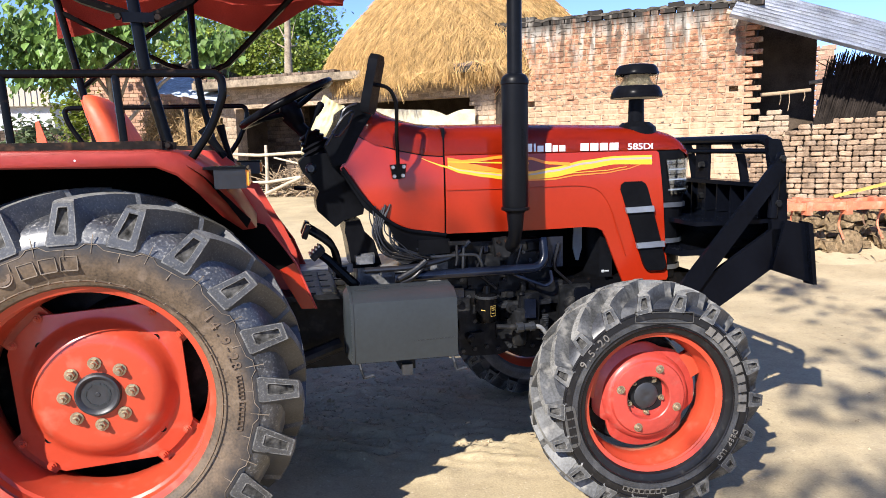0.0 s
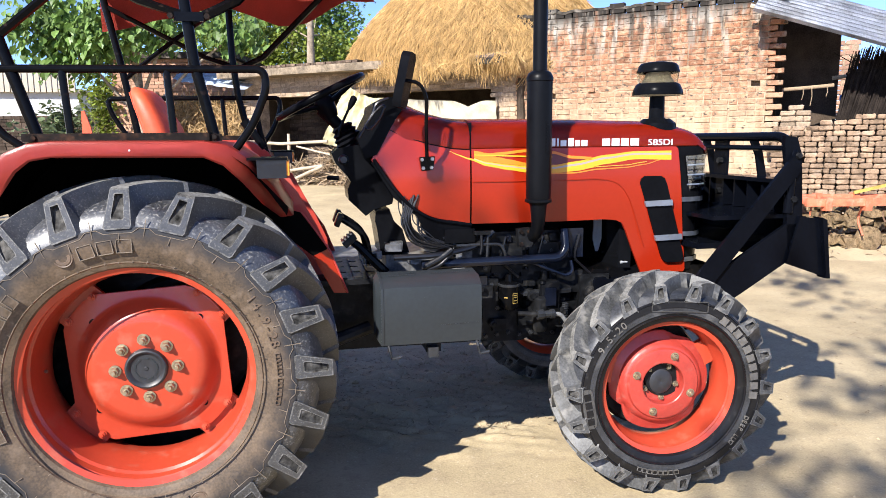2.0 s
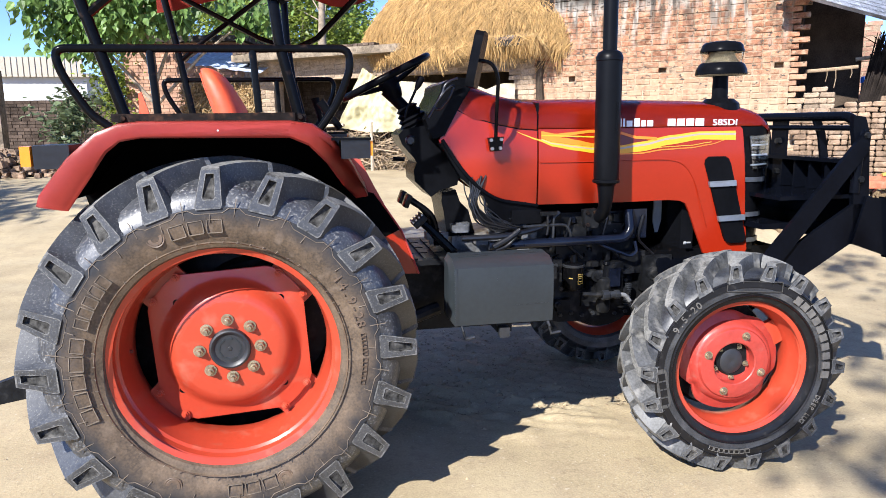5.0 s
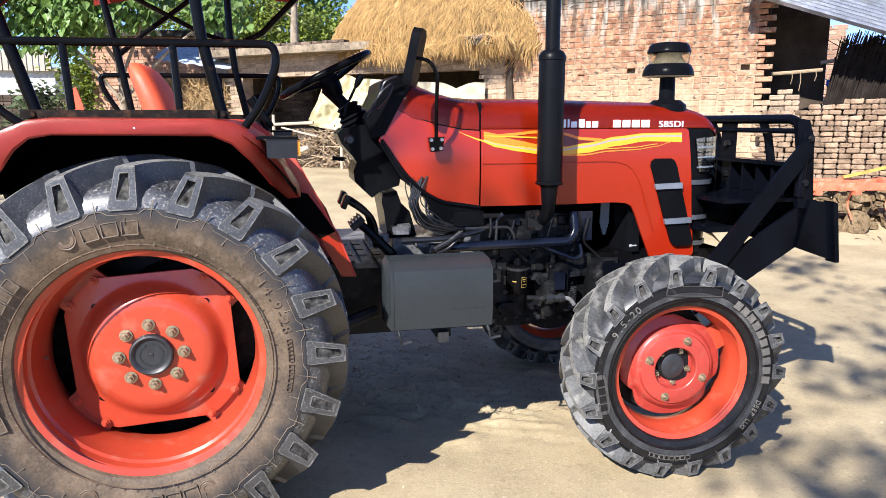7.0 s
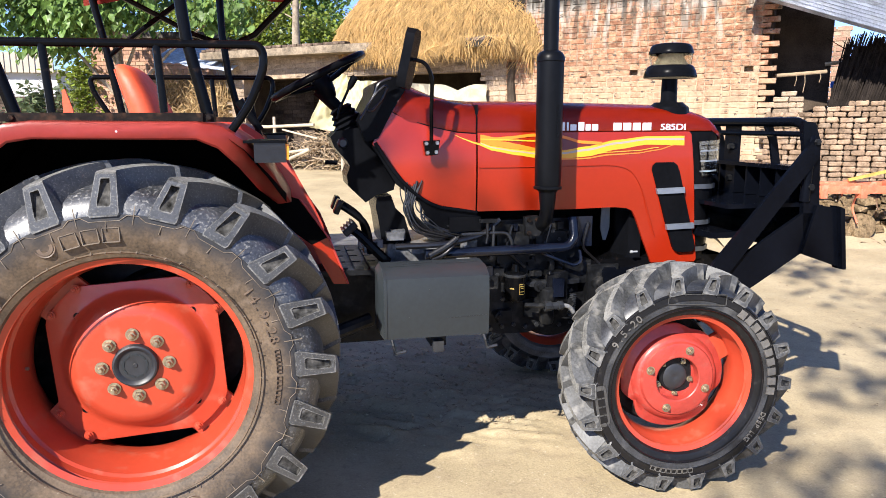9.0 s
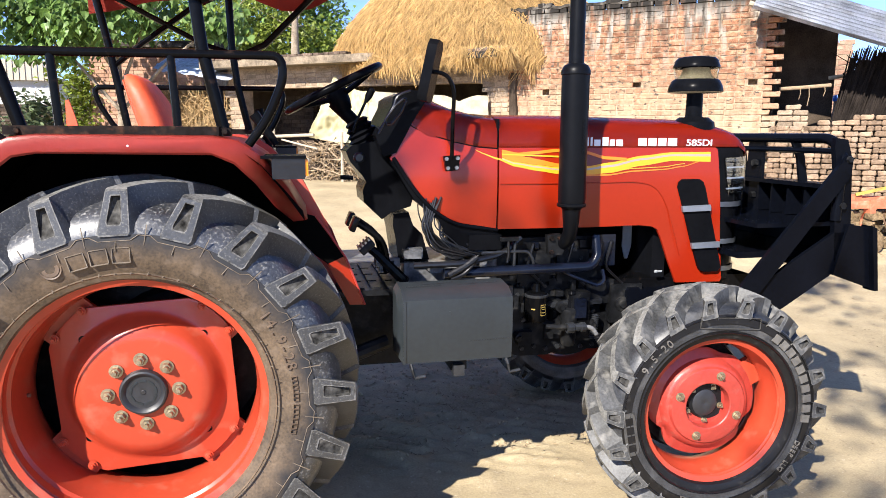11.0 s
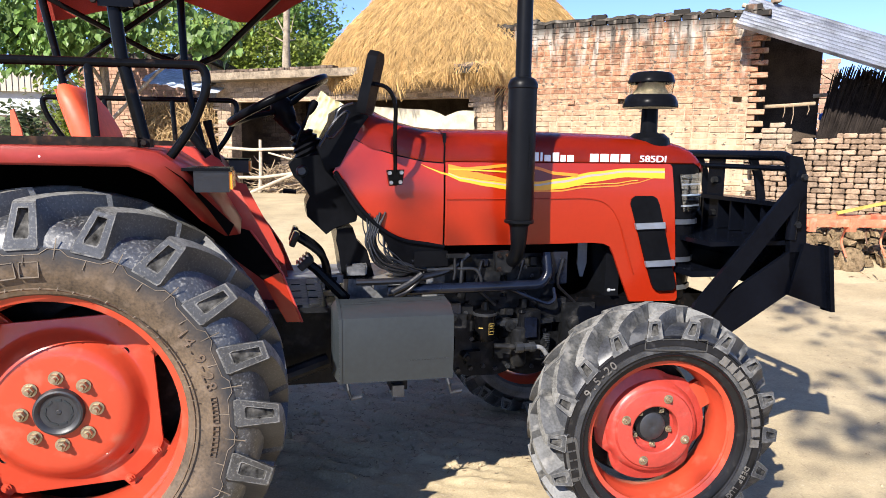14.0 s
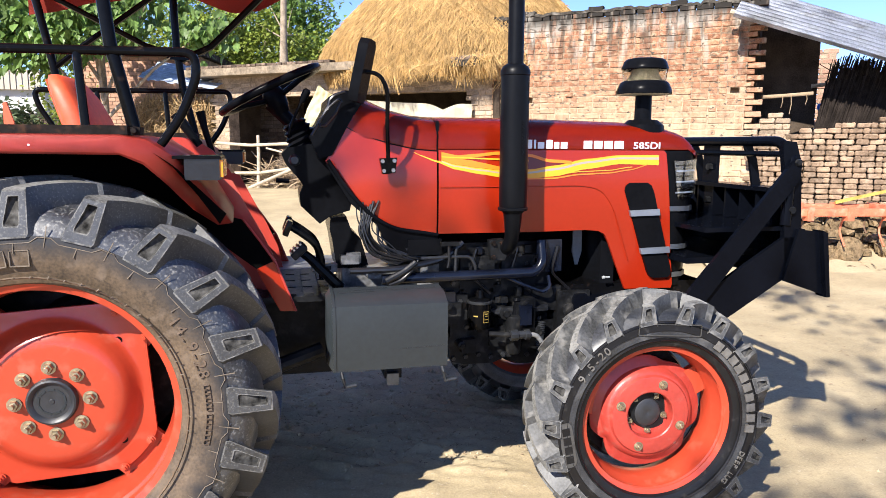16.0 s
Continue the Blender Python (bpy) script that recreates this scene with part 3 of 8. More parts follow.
def make_lug(R, base, w, side, sweep, thick, drop, fall):
    """One tread bar: from the shoulder, where its end face has a pocket, slanting over the crown. Made round the wheel's own axis."""
    bm = bmesh.new()

    def pt(r, a, y):
        return bm.verts.new((r * math.sin(a), y * side, r * math.cos(a)))
    lo, hi = R - drop - fall, R - fall
    ylo, yhi = -w * 0.525 - 0.008, -w * 0.5 - 0.004
    wl, wh = thick * 0.68, thick * 0.44

    def face_pt(f, k, deep=0.0):
        """f: from the foot of the shoulder face (0) to its top (1); k: across, -1 to 1."""
        r = lo + (hi - lo) * f
        return pt(r, 0.030 * f + k * (wl + (wh - wl) * f) / r, ylo + (yhi - ylo) * f + deep)
    cut = 0.86
    outer = [face_pt(0.0, -cut), face_pt(0.08, -1), face_pt(1.0, -1), face_pt(1.0, 1), face_pt(0.08, 1), face_pt(0.0, cut)]
    pocket = [face_pt(0.24, -0.40), face_pt(0.30, -0.48), face_pt(0.86, -0.40), face_pt(0.86, 0.40), face_pt(0.30, 0.48), face_pt(0.24, 0.40)]
    well = [face_pt(0.27, -0.34, 0.003), face_pt(0.32, -0.40, 0.004), face_pt(0.83, -0.30, 0.017), face_pt(0.83, 0.30, 0.017), face_pt(0.32, 0.40, 0.004), face_pt(0.27, 0.34, 0.003)]
    inset = [face_pt(0.035, -cut + 0.01), face_pt(0.10, -0.93), face_pt(0.96, -0.91), face_pt(0.96, 0.91), face_pt(0.10, 0.93), face_pt(0.035, cut - 0.01)]
    brim = [face_pt(0.21, -0.44), face_pt(0.29, -0.54), face_pt(0.885, -0.46), face_pt(0.885, 0.46), face_pt(0.29, 0.54), face_pt(0.21, 0.44)]
    for ra, rb, worn in ((outer, inset, 2), (inset, brim, 0), (brim, pocket, 2), (pocket, well, 3)):
        for i in range(6):
            j = (i + 1) % 6
            bm.faces.new((ra[i], ra[j], rb[j], rb[i])).material_index = worn
    bm.faces.new(well).material_index = 3
    prev = outer
    n = 9
    for i in range(n + 1):
        s = i / n
        y = -w / 2 + 0.010 + s * w * 0.60
        a0 = 0.030 + sweep * s ** 1.1
        th = thick * (1.0 - 0.15 * s)
        crown = R - (fall - 0.004) * (1 - s) ** 2.2
        low = base - 0.07 * (1 - s) ** 2.2
        ring = [pt(low - 0.012, a0 - 0.86 * th / low, y), pt(low + 0.006, a0 - 0.74 * th / low, y), pt(crown, a0 - 0.40 * th / crown, y), pt(crown, a0 + 0.40 * th / crown, y), pt(low + 0.006, a0 + 0.76 * th / low, y), pt(low - 0.012, a0 + 0.90 * th / low, y)]
        for q in range(5):
            f = bm.faces.new((prev[q], prev[q + 1], ring[q + 1], ring[q]))
            if q == 2:
                f.material_index = 1
        prev = ring
    bm.faces.new(prev)
    return bm


def tyre_profile(R, base, w, bead, rim_y):
    """Half profile from the near bead over the crown to the far bead, as (radius, y)."""
    h = base
    half = [(bead, -rim_y), (bead + 0.012, -rim_y - 0.012), (bead + 0.06, -w * 0.5 - 0.002), (bead + (h - bead) * 0.55, -w * 0.525), (h - 0.085, -w * 0.518), (h - 0.060, -w * 0.497), (h - 0.040, -w * 0.462), (h - 0.022, -w * 0.40), (h - 0.008, -w * 0.29), (h, -w * 0.15), (h + 0.003, 0)]
    return half + [(r, -y) for r, y in half[-2::-1]]


def add_wheel(name, centre, spec, far, steer=0.0):
    """A whole wheel; the local near side is -y, and a far wheel is turned round."""
    R, base, w, bead, rim_y, nlug, sweep, thick, drop, fall = spec["tyre"]
    at = Matrix.Translation(centre) @ Matrix.Rotation(steer, 4, "Z") @ (Matrix.Rotation(math.pi, 4, "Z") if far else Matrix.Identity(4))
    rim = part(name, rim_lathe(spec["rim"]), RED_WHEEL, tractor, "red steel rim with " + spec["size"] + " ribbed tractor tyre", at)
    prof = tyre_profile(R, base, w, bead, rim_y)
    tyre = part("tyre", rim_lathe(prof, 72), spec["tread"], rim, "black rubber tyre")
    ring = [(bead - 0.002, -rim_y - 0.001), (bead + 0.004, -rim_y - 0.0125), (bead + 0.014, -rim_y - 0.0165), (bead + 0.06, -w * 0.5 - 0.006), (bead + (base - bead) * 0.50, -w * 0.525 - 0.004), (spec["dusty"], -w * 0.521 - 0.003)]
    part("sidewall", rim_lathe(ring, 72), spec["side_mat"], rim, spec["side_label"])
    # low rings moulded in the sidewall
    bm = bmesh.new()
    for rr in spec["rings"]:
        f = (rr - bead) / (base - bead)
        yy = -w * (0.5 + 0.025 * math.sin(math.pi * min(1, f))) - 0.006
        lathe([(rr - 0.003, -yy - 0.002), (rr, -yy + 0.003), (rr + 0.003, -yy - 0.002)], 72, TO_Y, bm)
    part("sidewall_rib", bm, spec["side_mat"], rim)
    for side in (1, -1):
        lug = None
        for k in range(nlug):
            a = 2 * math.pi * (k + (0.5 if side < 0 else 0) + spec["phase"]) / nlug
            rot = Matrix.Rotation(a, 4, "Y")
            if lug is None:
                lug = part("lug", make_lug(R, base, w, side, sweep, thick, drop, fall), spec["lug"], rim, "", rot, 20)
                mesh = lug.data
            else:
                o = new("lug", mesh)
                o.parent = rim
                o.matrix_basis = rot
    spec["inside"](rim)
    return rim


def hexbolt(r, h):
    bm = bmesh.new()
    lathe([(0, h), (r * 0.85, h), (r, h * 0.8), (r, 0)], 6, TO_Y, bm)
    lathe([(0, h * 1.7), (r * 0.42, h * 1.7), (r * 0.5, h * 1.55), (r * 0.5, h)], 10, TO_Y, bm)
    lathe([(r * 1.35, 0.002), (r * 1.35, 0.004), (0.0, 0.004)], 14, TO_Y, bm)
    return bm


def rear_inside(rim):
    # dished centre disc with four flats, bolted at its corners
    def edge(a):
        c = max(abs(math.cos(a)), abs(math.sin(a)))
        return min(0.305, 0.262 / c)
    bm = bmesh.new()
    n = 96
    rings = []
    for f, y, r in [(1.0, 0.078, 0), (1.0, 0.064, 0), (0.96, 0.062, 0), (0, 0.061, 0.243), (0, 0.057, 0.232), (0, 0.048, 0.222), (0, 0.034, 0.211), (0, 0.022, 0.200), (0, 0.013, 0.187), (0, 0.0085, 0.172), (0, 0.007, 0.155), (0, 0.006, 0.060)]:
        ring = []
        for k in range(n):
            a = 2 * math.pi * k / n
            rr = f * edge(a + 0.06) if f else r
            ring.append((rr * math.sin(a), y, rr * math.cos(a)))
        rings.append(ring)
    loft(rings, bm, caps=False)
    part("wheel_disc", bm, RED_WHEEL, rim, "dished red steel disc")
    part("hub_cap", lathe([(0, 0.004), (0.006, 0.004), (0.008, 0.002), (0.050, 0.003), (0.056, 0.010), (0.062, 0.013), (0.067, 0.011), (0.070, 0.004), (0.071, -0.02)], 40, TO_Y), HUB_BLACK, rim, "black dished hub cap")
    bm = bmesh.new()
    for k in range(9):
        a = 2 * math.pi * k / 9
        box(bm, -0.010, 0.010, -0.0045, -0.002, -0.003, 0.003, Matrix.Rotation(a, 4, "Y") @ Matrix.Translation((0, 0, 0.036)))
    part("hub_lettering", bm, GREY_BOX, rim)
    mesh = None
    for k in range(8):
        a = math.radians(45 * k - 2)
        m = Matrix.Translation((0.1016 * math.sin(a), 0.006, 0.1016 * math.cos(a)))
        if mesh is None:
            b = part("wheel_nut", hexbolt(0.0155, 0.018), BOLT, rim, "zinc wheel nut", m)
            mesh = b.data
        else:
            o = new("wheel_nut", mesh)
            o.parent, o.matrix_basis = rim, m
    # round holes in the disc, and the clamp bolts at its corners
    for a in (48, 132, 228, 312):
        m = Matrix.Translation((0.235 * math.sin(radians(a)), 0.0598, 0.235 * math.cos(radians(a))))
        part("disc_hole", lathe([(0, 0.0), (0.009, 0.0), (0.011, 0.0015), (0.012, -0.004)], 16, TO_Y), BLACK, rim, "", m)
    for a in (35, 57, 123, 145, 215, 237, 303, 325):
        rad = 0.300
        m = Matrix.Translation((rad * math.sin(radians(a)), 0.058, rad * math.cos(radians(a))))
        part("clamp_bolt", hexbolt(0.011, 0.010), RED_WHEEL, rim, "", m)
    for a in (46, 134, 226, 314):
        m = Matrix.Rotation(radians(a), 4, "Y")
        part("rim_bracket", bevel(box(bmesh.new(), -0.085, 0.085, 0.080, 0.10, 0.272, 0.345), 0.008), RED_WHEEL, rim, "", m)
    part("valve", bar([(-0.352, 0.0, 0.0), (-0.325, -0.012, 0.0)], 0.006, 8), STEEL, rim)
    moulding(rim, 0.446, -0.2015, [(-8, 22, 0.044)], SEAM, 3)
    moulding(rim, 0.446, -0.2015, [(-94, 38, 0.044), (-60, 24, 0.044)], SEAM, 5)
    part("size_marking", text_ring("14.9-28", 0.449, -0.2030, 66, 0.046), LETTER_BROWN, rim, "moulded tyre size 14.9-28", None, 0)
    moulding(rim, 0.450, -0.2030, [(86, 10, 0.016), (98, 12, 0.016)], LETTER_BROWN, 6)
    moulding(rim, 0.446, -0.2015, [(172, 22, 0.044)], SEAM, 3)
    tread_seam(rim, 20, -0.13, 0.488, 0.503, -0.2060, 0.392)
    for a in (-24, 158, 205):
        m = Matrix.Rotation(radians(a), 4, "Y") @ Matrix.Translation((0, -0.200, 0.452))
        part("round_mark", lathe([(0.012, 0), (0.013, 0.0022), (0.022, 0.0022), (0.024, 0), (0.028, 0.0022), (0.030, 0)], 28, TO_Y), LETTER_BROWN, rim, "", m)


def tread_seam(rim, nlug, phase, r_in, r_out, y, r_tick):
    """Thin raised mould line that steps round the feet of the lugs, with short cross lines and ticks by the rim."""
    bm = bmesh.new()
    step = 2 * math.pi / nlug

    def at(r, a):
        return (r * math.sin(a), y, r * math.cos(a))
    pts = []
    for k in range(nlug):
        a = step * (k + phase)
        pts += [at(r_in, a - 0.085), at(r_in, a + 0.085), at(r_out, a + 0.125), at(r_out, a + step - 0.125)]
        for b, r0, r1 in ((a, r_in - 0.028, r_in), (a + step * 0.5, r_out - 0.026, r_out + 0.03), (a + 0.08, r_tick, r_tick + 0.008), (a + 0.19, r_tick, r_tick + 0.010), (a + 0.29, r_tick, r_tick + 0.006)):
            tube(bm, [at(r0, b), at(r1, b + 0.008)], 0.0015, 4)
    tube(bm, pts + pts[:1], 0.0013, 5, False)
    part("mould_seam", bm, SEAM, rim, "thin raised mould line", None, 0)


def moulding(rim, radius, y, spans, material, count):
    """Raised bars that stand for the maker's lettering round a sidewall."""
    for start, sweep, h in spans:
        bm = bmesh.new()
        for k in range(count):
            a = radians(start - sweep / 2 + sweep * (k + 0.5) / count)
            w = radians(sweep) * radius / count
            m = Matrix.Rotation(a, 4, "Y") @ Matrix.Translation((0, y, radius))
            t = h * 0.055
            for x0, x1, z0, z1 in ((-w * .42, -w * .42 + t, -h / 2, h / 2), (w * .42 - t, w * .42, -h / 2, h / 2), (-w * .42, w * .42, h / 2 - t, h / 2), (-w * .42, w * .42, -h / 2, -h / 2 + t)):
                box(bm, x0, x1, -0.004, 0.004, z0, z1, m)
        part("sidewall_marking", bm, material, rim, "", None, 0)


def blocks(rim, radius, y, centre, sweep, h, count, material):
    """Solid raised blocks, one for each letter of a maker's name."""
    bm = bmesh.new()
    w = radians(sweep) * radius / count
    for k in range(count):
        a = radians(centre - sweep / 2 + sweep * (k + 0.5) / count)
        m = Matrix.Rotation(a, 4, "Y") @ Matrix.Translation((0, y, radius))
        box(bm, -w * 0.36, w * 0.36, -0.003, 0.004, -h / 2, h / 2, m)
    part("sidewall_marking", bm, material, rim, "", None, 0)


def maker_shield(rim, radius, y, centre):
    """A pale oval panel with four dark shapes, in place of the maker's name."""
    bm = bmesh.new()
    rot = Matrix.Rotation(radians(centre), 4, "Y") @ Matrix.Translation((0, y, radius))
    out = [(0.080 * math.copysign(abs(math.cos(a)) ** 0.35, math.cos(a)), 0.024 * math.copysign(abs(math.sin(a)) ** 0.6, math.sin(a))) for a in (2 * math.pi * k / 28 for k in range(28))]
    plate(bm, out, 0.0, 0.004)
    bmesh.ops.transform(bm, matrix=rot, verts=bm.verts)
    shield = part("maker_panel", bm, SEAM_GREY, rim, "pale moulded panel", None, 0)
    bm = bmesh.new()
    for k in range(4):
        box(bm, -0.064 + 0.033 * k, -0.038 + 0.033 * k, -0.0015, 0.001, -0.013, 0.013, rot)
    part("sidewall_marking", bm, RUBBER_CLEAN, rim, "", None, 0)


def front_inside(rim):
    bm = bmesh.new()
    n = 96
    rings = []
    def edge(a):
        a = a % (2 * math.pi)
        cut = max(0.0, 1 - abs(a - radians(118)) / 0.26) + max(0.0, 1 - abs(a - radians(236)) / 0.30) + 0.5 * max(0.0, 1 - abs(a - radians(20)) / 0.3)
        return 0.205 - 0.028 * min(1.0, cut)
    for f, y, r in [(1, 0.066, 0), (1, 0.054, 0), (0.96, 0.050, 0), (0, 0.040, 0.170), (0, 0.020, 0.160), (0, 0.014, 0.152), (0, 0.012, 0.146), (0, 0.003, 0.140), (0, 0.001, 0.132), (0, 0.001, 0.088), (0, 0.004, 0.084), (0, 0.040, 0.082), (0, 0.042, 0.040)]:
        rings.append([((f * edge(2 * math.pi * k / n) if f else r) * math.sin(2 * math.pi * k / n), y, (f * edge(2 * math.pi * k / n) if f else r) * math.cos(2 * math.pi * k / n)) for k in range(n)])
    loft(rings, bm, caps=False)
    part("wheel_disc", bm, RED_CAST, rim, "rough red cast wheel centre")
    part("hub_cap", lathe([(0, -0.030), (0.004, -0.028), (0.044, -0.030), (0.050, -0.034), (0.053, -0.048)], 32, TO_Y), HUB_BLACK, rim, "black hub cap")
    for k in range(5):
        a = radians(72 * k + 30)
        part("hub_bolt", hexbolt(0.009, 0.012), BOLT, rim, "", Matrix.Translation((0.067 * math.sin(a), 0.041, 0.067 * math.cos(a))))
    for a in (20, 110, 200, 290):
        part("wheel_nut", hexbolt(0.0125, 0.012), BOLT, rim, "zinc wheel nut", Matrix.Translation((0.118 * math.sin(radians(a)), 0.003, 0.118 * math.cos(radians(a)))))
    for a in (60, 284):
        part("rim_bracket", bevel(box(bmesh.new(), -0.05, 0.05, 0.05, 0.075, 0.19, 0.252), 0.008), RED_WHEEL, rim, "", Matrix.Rotation(radians(a), 4, "Y"))
    part("valve", bar([(-0.235, 0.02, 0.07), (-0.215, 0.0, 0.07)], 0.005, 8), STEEL, rim)
    blocks(rim, 0.330, -0.1325, 66, 66, 0.030, 10, LETTER_GREY)
    maker_shield(rim, 0.330, -0.1325, -100)
    moulding(rim, 0.330, -0.1315, [(3, 46, 0.040)], SEAM_GREY, 1)
    moulding(rim, 0.332, -0.1325, [(-172, 30, 0.016)], LETTER_GREY, 8)
    part("tread_marking", text_ring("DEEP LUG", 0.330, -0.1325, 122, 0.026), LETTER_GREY, rim, "moulded words DEEP LUG", None, 0)
    part("size_marking", text_ring("9.5-20", 0.330, -0.1325, -48, 0.040), LETTER_GREY, rim, "moulded tyre size 9.5-20", None, 0)


def text_mesh(words, size, depth=0.003):
    cu = bpy.data.curves.new("words", "FONT")
    cu.body, cu.size, cu.extrude, cu.align_x, cu.align_y = words, size, depth, "CENTER", "CENTER"
    ob = bpy.data.objects.new("words", cu)
    scene.collection.objects.link(ob)
    me = bpy.data.meshes.new_from_object(ob.evaluated_get(bpy.context.evaluated_depsgraph_get()))
    bpy.data.objects.remove(ob)
    bpy.data.curves.remove(cu)
    return me


def text_ring(words, radius, y, centre, size):
    bm = bmesh.new()
    step = size * 0.62 / radius
    for i, ch in enumerate(words):
        a = radians(centre) + (i - (len(words) - 1) / 2) * step
        me = text_mesh(ch, size)
        before = set(bm.verts)
        bm.from_mesh(me)
        bpy.data.meshes.remove(me)
        fresh = [v for v in bm.verts if v not in before]
        bmesh.ops.transform(bm, matrix=Matrix.Rotation(a, 4, "Y") @ Matrix.Translation((0, y, radius)) @ Matrix.Rotation(radians(90), 4, "X"), verts=fresh)
    return bm


REAR = dict(tread=RUBBER, lug=[LUG_BLACK, LUG_TOP, LUG_EDGE, LUG_WELL], tyre=(0.654, 0.594, 0.385, 0.372, 0.165, 20, radians(23), 0.063, 0.125, 0.028), phase=-0.13, size="wide", dusty=0.506,
            rim=[(0.352, -0.160), (0.372, -0.168), (0.382, -0.172), (0.383, -0.163), (0.376, -0.160), (0.368, -0.156), (0.365, -0.142), (0.357, -0.138), (0.354, -0.112), (0.345, -0.104), (0.337, -0.03), (0.330, 0.0), (0.330, 0.06), (0.350, 0.11), (0.372, 0.165), (0.383, 0.172)],
            side_mat=RUBBER_DUSTY, side_label="sidewall brown with dried dust", rings=(0.394,), inside=rear_inside)
FRONT = dict(tread=RUBBER_GREY, lug=[LUG_GREY, LUG_TOP, LUG_EDGE, LUG_WELL], tyre=(0.4425, 0.388, 0.245, 0.268, 0.105, 18, radians(27), 0.046, 0.062, 0.027), phase=0.5, size="narrow", dusty=0.362,
             rim=[(0.250, -0.098), (0.268, -0.105), (0.275, -0.109), (0.276, -0.102), (0.270, -0.099), (0.263, -0.095), (0.260, -0.080), (0.254, -0.076), (0.251, -0.055), (0.240, -0.035), (0.234, 0.0), (0.240, 0.05), (0.262, 0.09), (0.276, 0.109)],
             side_mat=RUBBER_CLEAN, side_label="clean black sidewall", rings=(0.296, 0.356), inside=front_inside)


def shift_inside(spec, dy):
    """Seats the centre of a wheel dy behind the middle plane of its tyre."""
    fn = spec["inside"]
    def moved(rim):
        before = set(rim.children)
        fn(rim)
        for o in rim.children:
            if o not in before and o.name.split(".")[0] not in ("sidewall_marking", "round_mark", "size_marking", "tread_marking", "valve", "mould_seam", "maker_panel"):
                o.matrix_basis = Matrix.Translation((0, dy, 0)) @ o.matrix_basis
    return dict(spec, inside=moved)


REAR_Y, FRONT_Y, STEER = 0.092, 0.070, radians(-4.5)
rear_spec, front_spec = shift_inside(REAR, -0.052), shift_inside(FRONT, -0.055)
add_wheel("rear_wheel", (-0.004, REAR_Y, 0.622), rear_spec, False)
add_wheel("rear_wheel", (-0.004, 2 * MID - REAR_Y, 0.622), rear_spec, True)
add_wheel("front_wheel", (1.910, FRONT_Y, 0.428), front_spec, False, STEER)
add_wheel("front_wheel", (1.910, 2 * MID - FRONT_Y, 0.428), front_spec, True, STEER)


NARROW = False


def narrowed(v):
    """Draws the mudguards and the canopy frame in towards the centre line, in the proportion of their depth."""
    y = MID + (v.y - MID) * 0.8869
    k = (y + 2.31) / (v.y + 2.31)
    return Vector((0.49 + k * (v.x - 0.49), y, 1.38 + k * (v.z - 1.38)))


def P(name, bm, material, label="", parent=None, smooth=35):
    bmesh.ops.translate(bm, verts=bm.verts, vec=OFF)
    if NARROW:
        for v in bm.verts:
            v.co = narrowed(v.co)
    return part(name, bm, material, parent or tractor, label, None, smooth)


def hood_side(x):
    return 0.498 + 0.03 * max(0, (x - 2.2) / 0.12) ** 2


